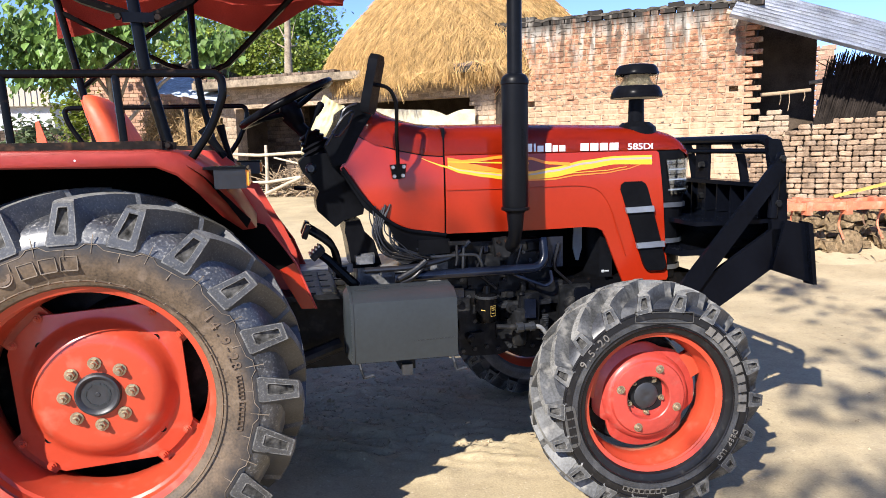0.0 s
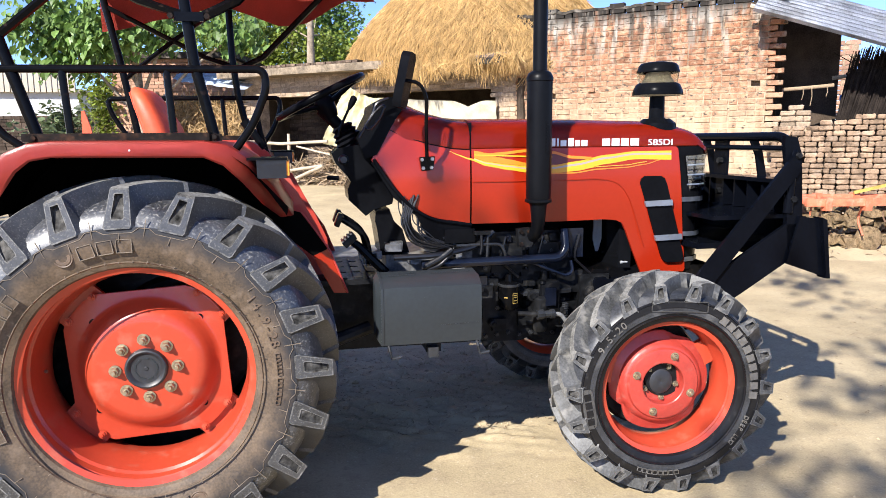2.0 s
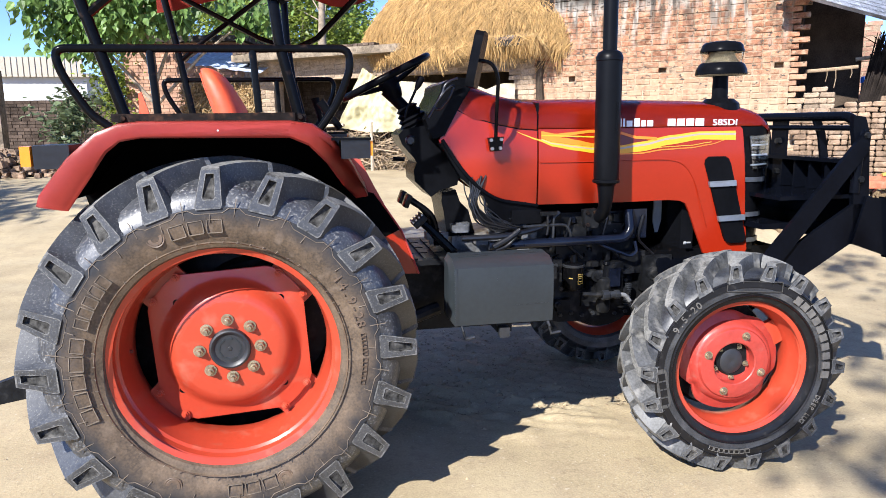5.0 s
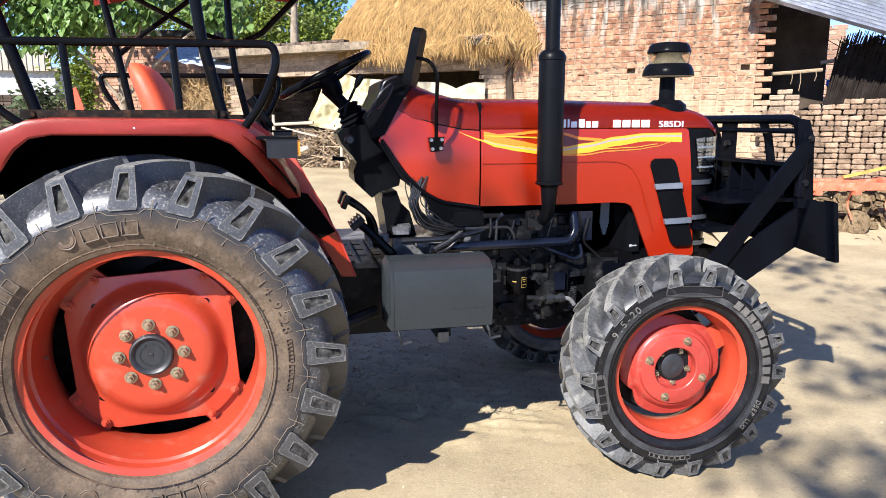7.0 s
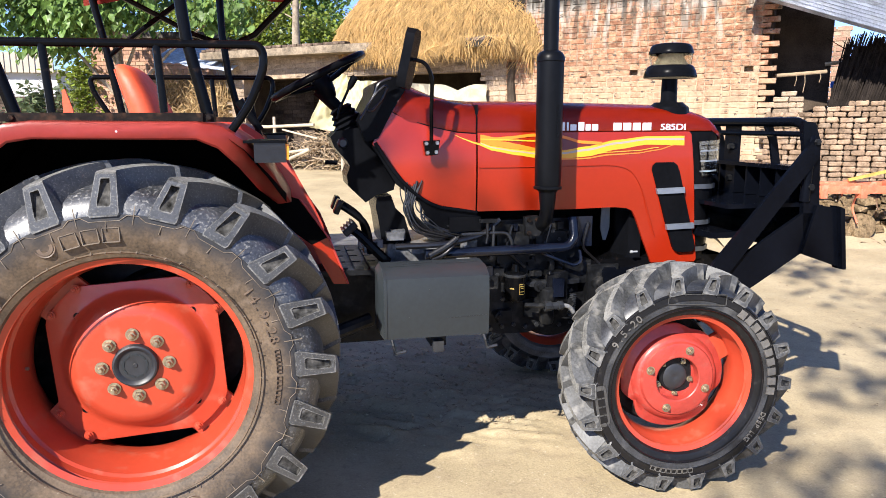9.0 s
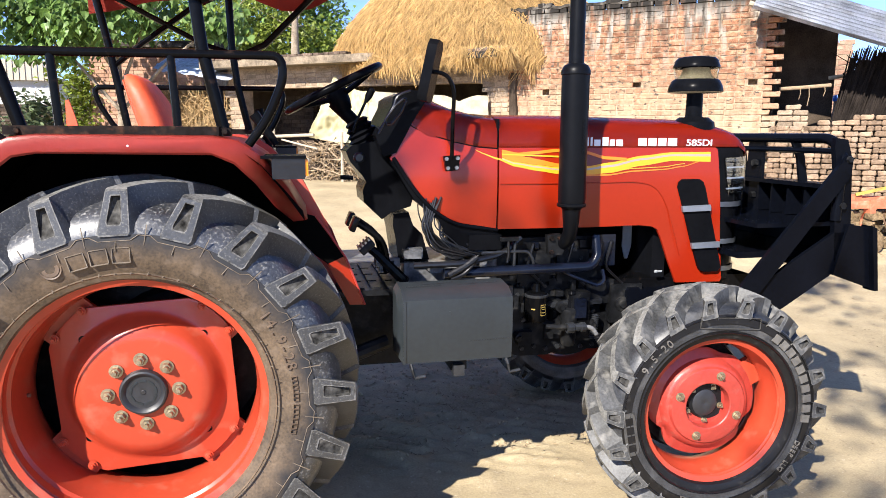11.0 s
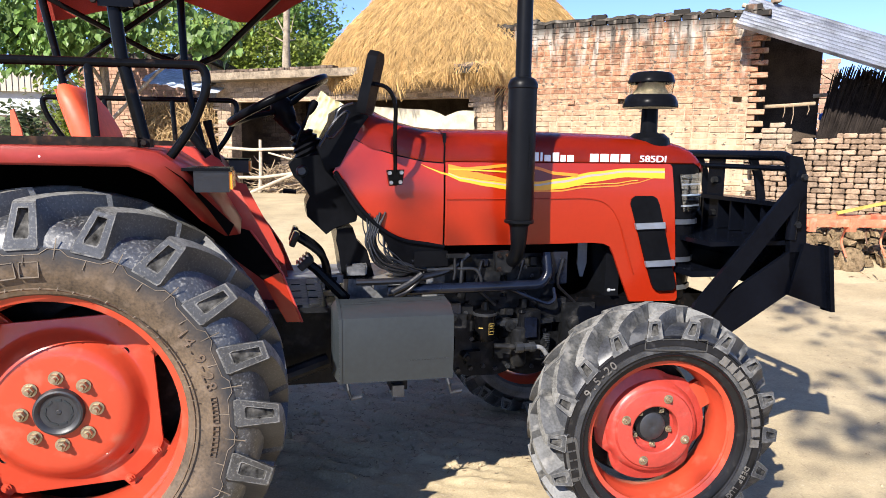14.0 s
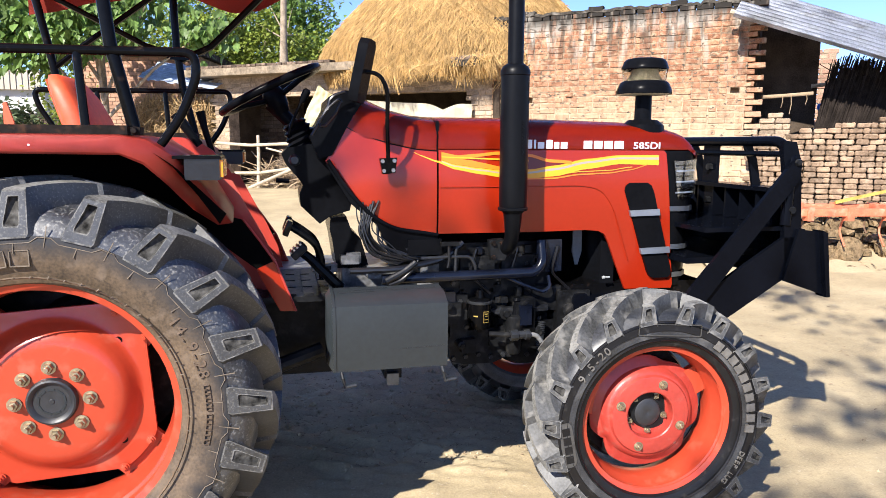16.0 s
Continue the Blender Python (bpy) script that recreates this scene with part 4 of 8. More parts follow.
def bonnet():
    # lower side panels
    def curve(x, z):
        b = 1 - ((z - 1.19) / 0.2) ** 2
        return hood_side(x) - 0.012 * max(0, b)
    side = [(1.205, 1.345), (1.205, 1.028), (1.60, 1.026), (1.81, 1.029), (1.865, 1.024), (1.895, 1.010), (1.915, 0.975), (1.95, 0.885), (1.995, 0.780), (2.205, 0.776), (2.212, 0.79), (2.152, 1.335), (2.142, 1.346)]
    seam = [(0.858, 1.432), (0.881, 1.419), (0.937, 1.394), (1.031, 1.366), (1.118, 1.348), (1.197, 1.342)]
    cowl = [(1.197, 1.028), (1.12, 1.030), (1.06, 1.045), (0.995, 1.075), (0.895, 1.150), (0.83, 1.235), (0.787, 1.303), (0.825, 1.376)] + [(x, z - 0.0015) for x, z in seam]
    def cowl_y(x, z):
        return 0.497 - 0.014 * max(0, 1 - ((z - 1.19) / 0.2) ** 2) + 0.05 * (max(0.0, 1.197 - x) / 0.4) ** 1.4

    for sgn, nm in ((0, "near"), (1, "far")):
        f = (lambda d: (lambda x, z: d(x, z))) if not sgn else (lambda d: (lambda x, z: 2 * MID - d(x, z)))
        hood = P("bonnet_side", panel(side, f(curve), 0.012 if not sgn else -0.012), RED, "glossy red bonnet side with a yellow and orange swoosh")
        P("cowl_side", panel(cowl, f(cowl_y), 0.012 if not sgn else -0.012), RED, "glossy red cowl side")
        if not sgn:
            near_side = hood
    # top shells
    def section(x, top, edge, z0=1.349, w=None):
        y0 = w if w is not None else hood_side(x)
        half = [(y0, z0), (y0 - 0.002, edge - 0.055), (y0 + 0.010, edge - 0.025), (y0 + 0.035, edge - 0.006), (y0 + 0.09, edge + 0.4 * (top - edge)), (MID - 0.08, top - 0.1 * (top - edge)), (MID, top)]
        return [(x, y, z) for y, z in half] + [(x, 2 * MID - y, z) for y, z in half[-2::-1]]
    st = [section(1.205, 1.474, 1.457), section(1.45, 1.475, 1.458), section(1.75, 1.469, 1.452), section(2.0, 1.464, 1.445), section(2.12, 1.458, 1.436), section(2.19, 1.448, 1.422), section(2.25, 1.432, 1.408, w=0.503), section(2.29, 1.405, 1.385, w=0.515), section(2.325, 1.372, 1.362, z0=1.335, w=0.545), section(2.34, 1.345, 1.343, z0=1.325, w=0.58)]
    bm = loft(st, caps=False, closed=False)
    bmesh.ops.solidify(bm, geom=bm.faces[:], thickness=0.008)
    P("bonnet_top", bm, RED, "glossy red bonnet top")
    bm = loft([section(1.197, 1.474, 1.457, 1.343, 0.497), section(1.118, 1.480, 1.462, 1.349, cowl_y(1.118, 1.40)), section(1.04, 1.500, 1.482, 1.366, cowl_y(1.04, 1.40)), section(0.985, 1.522, 1.504, 1.393, cowl_y(0.96, 1.40)), section(0.935, 1.546, 1.526, 1.433, cowl_y(0.875, 1.42))], caps=False, closed=False)
    # lean the rear edge of the cowl back
    for v in bm.verts:
        if v.co.x < 1.05:
            v.co.x -= 0.075 * (1.05 - v.co.x) / 0.115 * max(0.0, (1.526 - v.co.z) / 0.094)
    bmesh.ops.solidify(bm, geom=bm.faces[:], thickness=0.008)
    P("cowl_top", bm, RED, "glossy red rear cowl")
    P("cowl_seam", bar([(x, cowl_y(x, z) - 0.001, z) for x, z in seam], 0.0022, 6), BLACK)
    P("bonnet_seam", bx(1.195, 1.207, 0.502, 2 * MID - 0.502, 1.03, 1.455), BLACK)
    # nose: black grille corner, wrapped round the front
    def ring(z, lean):
        x0 = 2.150 + lean
        yo, f = 0.498, lean * 0.6
        pts = [(x0, yo + 0.004), (2.235 - f, yo + 0.002), (2.285 - f, yo + 0.016), (2.325 - f, yo + 0.055), (2.345 - f, yo + 0.13), (2.35 - f, MID)]
        return [(x, y, z) for x, y in pts] + [(x, 2 * MID - y, z) for x, y in pts[-2::-1]]
    grille = P("grille", bevel(loft([ring(1.345, 0.0), ring(1.15, 0.022), ring(0.95, 0.045), ring(0.785, 0.064)]), 0.006), BLACK_PLASTIC, "black plastic nose grille")
    for z0, l0 in ((1.098, 0.024), (0.940, 0.043), (0.822, 0.056)):
        a, b = ring(z0, l0), ring(z0 + 0.021, l0)
        bm = loft([[(x + 0.004 * (i > 0), y - 0.006 if y < MID else y + 0.006, z) for i, (x, y, z) in enumerate(r)] for r in (a, b)], caps=False, closed=False)
        bmesh.ops.solidify(bm, geom=bm.faces[:], thickness=0.01)
        P("trim_bar", bm, SILVER, "silver trim bar", grille)
    lamp_y = lambda x: 0.496 + (0 if x < 2.235 else 0.33 * (x - 2.235) + 3.2 * (x - 2.235) ** 2)
    hl = P("headlight", panel([(2.188, 1.302), (2.305, 1.308), (2.310, 1.290), (2.305, 1.172), (2.29, 1.158), (2.212, 1.156)], lambda x, z: lamp_y(x) - 0.006, 0.01, 0.02), REFLECTOR, "clear headlamp with bright reflector", grille)
    for k in range(6):
        z = 1.172 + 0.022 * k
        P("reflector_step", panel([(2.20, z), (2.30, z + 0.002), (2.30, z + 0.008), (2.20, z + 0.006)], lambda x, z: lamp_y(x) - 0.010, 0.004, 0.02), BLACK_PLASTIC if k % 2 else SILVER, "", grille)
    P("lamp_cover", panel([(2.185, 1.305), (2.312, 1.311), (2.312, 1.165), (2.29, 1.152), (2.208, 1.150)], lambda x, z: lamp_y(x) - 0.014, 0.002, 0.02), LAMP_GLASS, "clear lamp cover", grille).visible_shadow = False
    # side grille window
    y0 = hood_side(2.05) - 0.012
    win = P("side_grille", bevel(plate(bmesh.new(), [(1.970, 1.185), (1.974, 1.205), (1.990, 1.217), (2.070, 1.217), (2.088, 1.205), (2.100, 1.180), (2.192, 0.856), (2.193, 0.838), (2.180, 0.824), (2.115, 0.824), (2.098, 0.832), (2.088, 0.85)], y0 - 0.004, y0 + 0.02), 0.008), BLACK_PLASTIC, "black mesh side grille", near_side)
    for z in (1.098, 0.942):
        xa = 1.972 + (1.185 - z) * 0.34
        P("trim_bar", bevel(plate(bmesh.new(), [(xa - 0.010, z + 0.008), (xa + 0.122, z + 0.012), (xa + 0.125, z - 0.013), (xa - 0.003, z - 0.016)], y0 - 0.014, y0), 0.005), SILVER, "silver trim bar", near_side)
    # swoosh decals: bands that follow a wave along the side
    def band(f_lo, f_hi, x0, x1, lift, material, nm):
        n = 40
        vs, fs = [], []
        for i in range(n + 1):
            x = x0 + (x1 - x0) * i / n
            for z in (f_lo(x), f_hi(x)):
                yy = (curve(x, z) if x > 1.2 else cowl_y(x, z)) - 0.0016 - lift
                vs.append((x + OFF.x, yy + OFF.y, z))
        fs = [(2 * i, 2 * i + 2, 2 * i + 3, 2 * i + 1) for i in range(n)]
        o = soup(nm, vs, fs, material, near_side)
        return o
    low = ((1.109, 1.337), (1.154, 1.315), (1.198, 1.299), (1.273, 1.271), (1.37, 1.254), (1.444, 1.243), (1.561, 1.237), (1.67, 1.245), (1.806, 1.273), (1.945, 1.292), (2.14, 1.287))
    high = ((1.109, 1.339), (1.154, 1.323), (1.198, 1.312), (1.273, 1.290), (1.37, 1.277), (1.444, 1.269), (1.561, 1.271), (1.67, 1.287), (1.806, 1.313), (1.945, 1.327), (2.14, 1.328))

    def along(pts, x):
        for (xa, za), (xb, zb) in zip(pts, pts[1:]):
            if x <= xb:
                k = min(1.0, max(0.0, (x - xa) / (xb - xa)))
                k = 0.35 * k + 0.65 * k * k * (3 - 2 * k)
                return za + (zb - za) * k
        return pts[-1][1]

    def mix_at(f):
        return lambda x: along(low, x) + (along(high, x) - along(low, x)) * f
    band(mix_at(0.0), mix_at(0.55), 1.109, 2.118, 0.0, YELLOW, "yellow_swoosh")
    band(mix_at(0.55), mix_at(0.76), 1.215, 2.118, 0.0, SILVER_DECAL, "silver_swoosh")
    band(mix_at(0.76), mix_at(1.0), 1.215, 2.118, 0.0, YELLOW, "yellow_swoosh")
    hump = ((1.21, 1.338), (1.28, 1.326), (1.34, 1.331), (1.44, 1.3405), (1.56, 1.333), (1.65, 1.311), (1.76, 1.304))
    band(lambda x: along(hump, x) - 0.012 - 0.10 * max(0, 1.35 - x), lambda x: along(hump, x), 1.215, 1.74, 0.0008, ORANGE, "orange_swoosh")
    band(lambda x: along(high, x) + 0.001, lambda x: max(along(high, x) + 0.002, along(high, x) + 0.026 - 0.10 * abs(x - 1.33)), 1.215, 1.58, 0.0004, ORANGE, "orange_swoosh")
    band(lambda x: 1.318 - 0.045 * (x - 1.215), lambda x: 1.322 - 0.035 * (x - 1.215), 1.215, 1.56, 0.0012, YELLOW, "yellow_swoosh")
    band(lambda x: along(high, x) + 0.001, lambda x: max(along(high, x) + 0.002, along(hump, x) - 0.013), 1.54, 1.72, 0.0002, MAROON, "dark_swoosh")
    tail = ((1.50, 1.236), (1.66, 1.237), (1.772, 1.251), (1.90, 1.256), (1.99, 1.268), (2.08, 1.290))
    band(lambda x: along(tail, x) - 0.003 * (2.1 - x) / 0.5, lambda x: along(tail, x) + 0.003, 1.50, 2.07, 0.0006, ORANGE, "orange_swoosh")
    band(lambda x: along(tail, x) + 0.010, lambda x: along(tail, x) + 0.013, 1.62, 2.0, 0.0006, YELLOW, "yellow_swoosh")
    # maker's and model names as plain blocks
    x = 1.552
    for wd, h in ((0.024, 0.034), (0.008, 0.034), (0.026, 0.025), (0.026, 0.034), (0.020, 0.025), (0.026, 0.025)):
        P("badge_block", bx(x, x + wd, 0.4935, 0.4975, 1.352, 1.352 + h), WHITE_DECAL, "white block of the maker's name", near_side, 0)
        x += wd + 0.008
    x = 1.792
    for wd in (0.034, 0.034, 0.034, 0.038):
        P("badge_block", bx(x, x + wd, 0.492, 0.4975, 1.352, 1.383, 0.004, 1), WHITE_DECAL, "white block of the model name", near_side, 0)
        x += wd + 0.010
    me = text_mesh("585DI", 0.037, 0.002)
    bm = bmesh.new()
    bm.from_mesh(me)
    bpy.data.meshes.remove(me)
    bmesh.ops.transform(bm, matrix=Matrix.Translation((2.066, 0.4950, 1.364)) @ Matrix.Diagonal((1.32, 1, 1, 1)) @ Matrix.Rotation(radians(90), 4, "X"), verts=bm.verts)
    P("type_number", bm, WHITE_DECAL, "white type number 585DI", near_side, 0)
    # pressed crease round the lower part of the side
    P("side_crease", bar([(1.21, 0.4835, 1.206), (1.62, 0.4835, 1.206), (1.78, 0.4835, 1.210), (1.87, 0.485, 1.192), (1.925, 0.485, 1.12), (2.0, 0.490, 0.90)], 0.0020, 6, 0.08), RED, "", near_side)


OFF = Vector((0.040, 0, 0))
bonnet()


def exhaust():
    cx, cy = 1.473, 0.50
    at = Matrix.Translation((cx, cy, 0))
    body = P("muffler", lathe([(0, 1.112), (0.036, 1.112), (0.050, 1.128), (0.0515, 1.14), (0.0525, 1.15), (0.0525, 1.615), (0.055, 1.618), (0.055, 1.632), (0.046, 1.650), (0.032, 1.658), (0, 1.66)], 36, at), MUFFLER_MAT, "matt black upright exhaust muffler")
    P("exhaust_pipe", lathe([(0.029, 1.655), (0.029, 2.35), (0.026, 2.352), (0.025, 1.66)], 28, at), MUFFLER_MAT, "black exhaust stack", body)
    P("clamp_ring", lathe([(0.053, 1.122), (0.0565, 1.125), (0.0565, 1.133), (0.053, 1.136)], 36, at), MUFFLER_MAT, "", body)
    P("elbow", tube(bmesh.new(), smooth_path([(cx, cy, 1.115), (cx, cy, 1.0), (cx - 0.006, cy + 0.10, 0.955)], 0.06), [0.036, 0.030] + [0.028] * 5 + [0.030], 20), MUFFLER_MAT, "", body)
    fl = P("flange", bevel(plate(bmesh.new(), [(1.398, 1.005), (1.455, 1.009), (1.470, 0.985), (1.470, 0.945), (1.460, 0.925), (1.406, 0.926)], 0.55, 0.58), 0.006), CAST, "dull square flange", body)
    for x, z in ((1.415, 0.992), (1.415, 0.938), (1.448, 0.994)):
        P("bolt", lathe([(0, 0.012), (0.008, 0.012), (0.010, 0)], 6, Matrix.Translation((x, 0.550, z)) @ TO_Y), RUSTY_FOOT, "", body)
    bm = bmesh.new()
    for k in range(9):
        box(bm, cx + 0.014, cx + 0.022, cy - 0.0535, cy - 0.04, 1.33 + 0.014 * k, 1.339 + 0.014 * k)
    P("embossing", bm, MUFFLER_MAT, "", body, 0)


OFF = Vector((0.036, -0.106, 0))
exhaust()


def precleaner():
    at = Matrix.Translation((2.086, 0.755, 0))
    body = P("air_precleaner", lathe([(0, 1.470), (0.06, 1.470), (0.085, 1.45), (0.09, 1.42), (0.09, 1.40)], 36, at), BLACK_PLASTIC, "black air pre-cleaner with a clear dust bowl")
    P("stem", lathe([(0.045, 1.462), (0.035, 1.475), (0.033, 1.57)], 28, at), BLACK_PLASTIC, "", body)
    P("brim", lathe([(0.035, 1.584), (0.100, 1.576), (0.111, 1.574), (0.1125, 1.580), (0.108, 1.600), (0.098, 1.620), (0.090, 1.626), (0, 1.626)], 44, at), BLACK_PLASTIC, "black flared brim", body)
    P("dust_bowl", lathe([(0.083, 1.626), (0.086, 1.628), (0.092, 1.674), (0.090, 1.674), (0.084, 1.630)], 44, at), CLEAR, "clear dusty bowl", body)
    P("inner_cone", lathe([(0.052, 1.674), (0.058, 1.655), (0.074, 1.630)], 32, at), CLOTH, "pale inner cone", body)
    P("lid", lathe([(0.091, 1.672), (0.0945, 1.675), (0.0945, 1.683), (0.091, 1.689), (0.087, 1.704), (0.076, 1.715), (0.055, 1.719), (0, 1.719)], 44, at), BLACK_PLASTIC, "black domed lid", body)


OFF = Vector((0.054, -0.150, 0))
precleaner()


def tool_box():
    y0, y1 = 0.195, 0.345
    sec = lambda x, e=0: [(x, y0 + 0.006 - e, 0.600), (x, y0 + 0.001 - e, 0.650), (x, y0 - 0.002 - e, 0.710), (x, y0 - 0.001 - e, 0.770), (x, y0 + 0.003 - e, 0.826), (x, y0 + 0.052, 0.854 + e), (x, y1, 0.863 + e), (x, y1, 0.600)]
    body = P("tool_box", bevel(loft([sec(0.826), sec(1.214)]), 0.006), GREY_BOX, "grey sheet-steel box with a chamfered top, scratched and dusty")
    for x0, y, x1 in ((0.84, 0.27, 0.97), (0.90, 0.30, 1.02), (1.03, 0.285, 1.19), (0.86, 0.325, 0.93)):
        P("scratch", bar([(x0, y, 0.8585 + (y - 0.247) * 0.09), (x1, y + 0.012, 0.8595 + (y - 0.247) * 0.09)], 0.0009, 4), SILVER_PIPE, "", body)
    P("end_lip", bevel(loft([sec(0.818, 0.003), sec(0.828, 0.003)]), 0.002), GREY_BOX, "", body)
    P("end_panel", bevel(loft([[(0.800, y0 + 0.034, 0.625), (0.800, y0 + 0.031, 0.66), (0.800, y0 + 0.029, 0.71), (0.800, y0 + 0.030, 0.77), (0.800, y0 + 0.03, 0.815), (0.802, y0 + 0.07, 0.838), (0.802, y1 - 0.02, 0.845), (0.800, y1 - 0.02, 0.62)], sec(0.818)]), 0.004), GREY_BOX, "", body)
    for x0, z0, x1, z1 in ((0.835, 0.770, 0.955, 0.735), (0.955, 0.722, 1.04, 0.712), (0.985, 0.785, 0.992, 0.760), (1.05, 0.672, 1.205, 0.676), (0.90, 0.70, 0.91, 0.68)):
        P("scratch", bar([(x0, y0 - 0.0004, z0), (x1, y0 - 0.0004, z1)], 0.0009, 4), SILVER_PIPE, "", body)
    for x in (0.845, 1.195):
        P("clip", bar([(x, y0 + 0.02, 0.605), (x + 0.004, y0 - 0.005, 0.580), (x + 0.012, y0 + 0.0, 0.548), (x + 0.05, y0 - 0.005, 0.556)], 0.006, 8), SILVER_PIPE, "bare metal clip", body)
    P("bracket", bx(1.00, 1.06, 0.25, 0.66, 0.55, 0.602, 0.004), CAST, "", body)
    P("bracket", bx(1.005, 1.045, 0.22, 0.26, 0.535, 0.575, 0.003), SILVER_PIPE, "", body)


OFF = Vector((0.0, 0, 0))
tool_box()


def driveline():
    """Gearbox, engine and front support, with the pipes and fittings that show along the near side."""
    eng = P("engine_block", bevel(box(bmesh.new(), 1.22, 1.68, 0.66, 1.02, 0.60, 0.98), 0.015), CAST, "dark cast-iron engine block")
    for yy in (0.46, 2 * AXIS - 0.46):
        P("axle_drum", lathe([(0, -0.11), (0.25, -0.11), (0.27, -0.09), (0.27, 0.09), (0.25, 0.11), (0, 0.11)], 40, Matrix.Translation((0.045, yy, 0.640)) @ TO_Y), CAST, "dark brake and axle drum", eng)
    # dark discs added to block the bright view through the wheel gaps
    for yy in (0.375, 2 * AXIS - 0.375):
        P("wheel_shield", lathe([(0.0, -0.006), (0.41, -0.006), (0.42, 0.0), (0.41, 0.006), (0.0, 0.006)], 48, Matrix.Translation((-0.029, yy, 0.640)) @ TO_Y), CAST, "dark disc added to close the gaps of the rear wheel", eng)
    P("rear_axle", bar([(0.045, 0.30, 0.64), (0.045, 2 * AXIS - 0.30, 0.64)], 0.11, 20), CAST, "dark cast rear axle housing", eng)
    P("gearbox", bevel(box(bmesh.new(), -0.25, 1.24, 0.62, 1.06, 0.50, 0.80), 0.03), CAST, "dark cast-iron gearbox housing")
    P("sump", bevel(loft([[(1.22, 0.68, 0.61), (1.22, 1.0, 0.61), (1.86, 1.0, 0.61), (1.86, 0.68, 0.61)], [(1.26, 0.72, 0.56), (1.26, 0.96, 0.56), (1.82, 0.96, 0.58), (1.82, 0.72, 0.58)]]), 0.012), CAST, "", eng)
    P("flywheel_housing", bevel(plate(bmesh.new(), [(1.24, 0.62), (1.27, 0.50), (1.32, 0.488), (1.44, 0.486), (1.50, 0.508), (1.66, 0.498), (1.74, 0.56), (1.76, 0.66)], 0.64, 1.04), 0.014), CAST, "dark cast flywheel housing and sump", eng)
    for q in range(9):
        P("housing_bolt", lathe([(0, 0.014), (0.009, 0.014), (0.010, 0)], 6, Matrix.Translation((1.275 + 0.052 * q, 0.642, 0.515 + 0.006 * (q % 3))) @ TO_Y), SILVER_PIPE, "", eng)
    # black filler added where only deep shade lies behind the cables
    P("bulkhead", bx(1.045, 1.26, 0.80, 0.84, 0.86, 1.22, 0.01), SHADE_BLACK, "added black filler for the shade behind the cables", eng)
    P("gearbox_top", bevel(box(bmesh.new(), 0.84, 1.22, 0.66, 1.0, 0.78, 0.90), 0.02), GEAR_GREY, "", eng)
    # black filler block for the shade inside the engine bay
    P("inner_mass", bx(1.24, 1.72, 0.74, 0.94, 0.95, 1.12, 0.01), SHADE_BLACK, "", eng)
    r2 = random.Random(19)
    for k in range(46):
        x, z = r2.uniform(1.23, 1.63), r2.uniform(0.61, 0.96)
        w, h, d = r2.uniform(0.015, 0.06), r2.uniform(0.012, 0.05), r2.uniform(0.005, 0.045)
        P("engine_fitting", bx(x, x + w, 0.662 - d, 0.665, z, z + h, min(w, h) * 0.2, 1), r2.choice((CAST, CAST, BLACK, CAST, BLUE_STEEL)), "", eng)
    for k in range(30):
        x, z, r = r2.uniform(1.24, 1.66), r2.uniform(0.62, 0.95), r2.uniform(0.006, 0.011)
        P("engine_bolt", lathe([(0, 0.012), (r, 0.012), (r * 1.1, 0)], 6, Matrix.Translation((x, r2.uniform(0.62, 0.655), z)) @ TO_Y), r2.choice((CAST, SILVER_PIPE, SILVER_PIPE)), "", eng)
    for k in range(12):
        x, z = r2.uniform(0.66, 1.2), r2.uniform(0.86, 0.93)
        P("gearbox_fitting", bx(x, x + r2.uniform(0.02, 0.07), 0.60 + r2.uniform(0, 0.05), 0.68, z, z + r2.uniform(0.015, 0.04), 0.004, 1), r2.choice((CAST, GEAR_GREY, GEAR_GREY)), "", eng)
    for k in range(3):
        x = 1.30 + 0.17 * k
        if k < 2:
            P("cylinder_cover", bx(x, x + 0.14, 0.63, 0.68, 0.80, 0.93, 0.01), CAST, "", eng)
        P("injector_pipe", bar([(x + 0.07, 0.64, 0.93), (x + 0.06, 0.61, 0.97), (x + 0.03, 0.61, 0.86), (x + 0.12, 0.62, 0.78)], 0.006, 8, 0.03), HOSE, "", eng)
    for x0, x1, y, z0, z1, m in ((1.26, 1.33, 0.63, 0.60, 0.78, CAST), (1.52, 1.60, 0.585, 0.60, 0.76, CAST), (1.53, 1.58, 0.57, 0.655, 0.735, BLUE_STEEL), (1.60, 1.72, 0.62, 0.70, 0.80, CAST), (1.63, 1.72, 0.62, 0.86, 0.99, BLUE_STEEL),
                                 (1.70, 1.84, 0.60, 0.62, 0.78, CAST), (1.22, 1.30, 0.61, 0.66, 0.75, CAST), (1.11, 1.21, 0.60, 0.945, 0.995, BLACK_PLASTIC), (1.42, 1.50, 0.62, 0.56, 0.62, CAST), (1.30, 1.36, 0.60, 0.545, 0.60, CAST)):
        P("engine_fitting", bx(x0, x1, y, 0.70, z0, z1, 0.010), m, "", eng)
    for x, z, r in ((1.245, 0.74, 0.018), (1.56, 0.745, 0.016), (1.62, 0.62, 0.022), (1.30, 0.58, 0.016), (1.48, 0.70, 0.025), (1.75, 0.70, 0.03)):
        P("boss", lathe([(0, 0.02), (r * 0.5, 0.02), (r * 0.6, 0.012), (r, 0.010), (r, -0.04)], 20, Matrix.Translation((x, 0.60, z)) @ TO_Y), CAST, "", eng)
    f = Matrix.Translation((1.372, 0.60, 0))
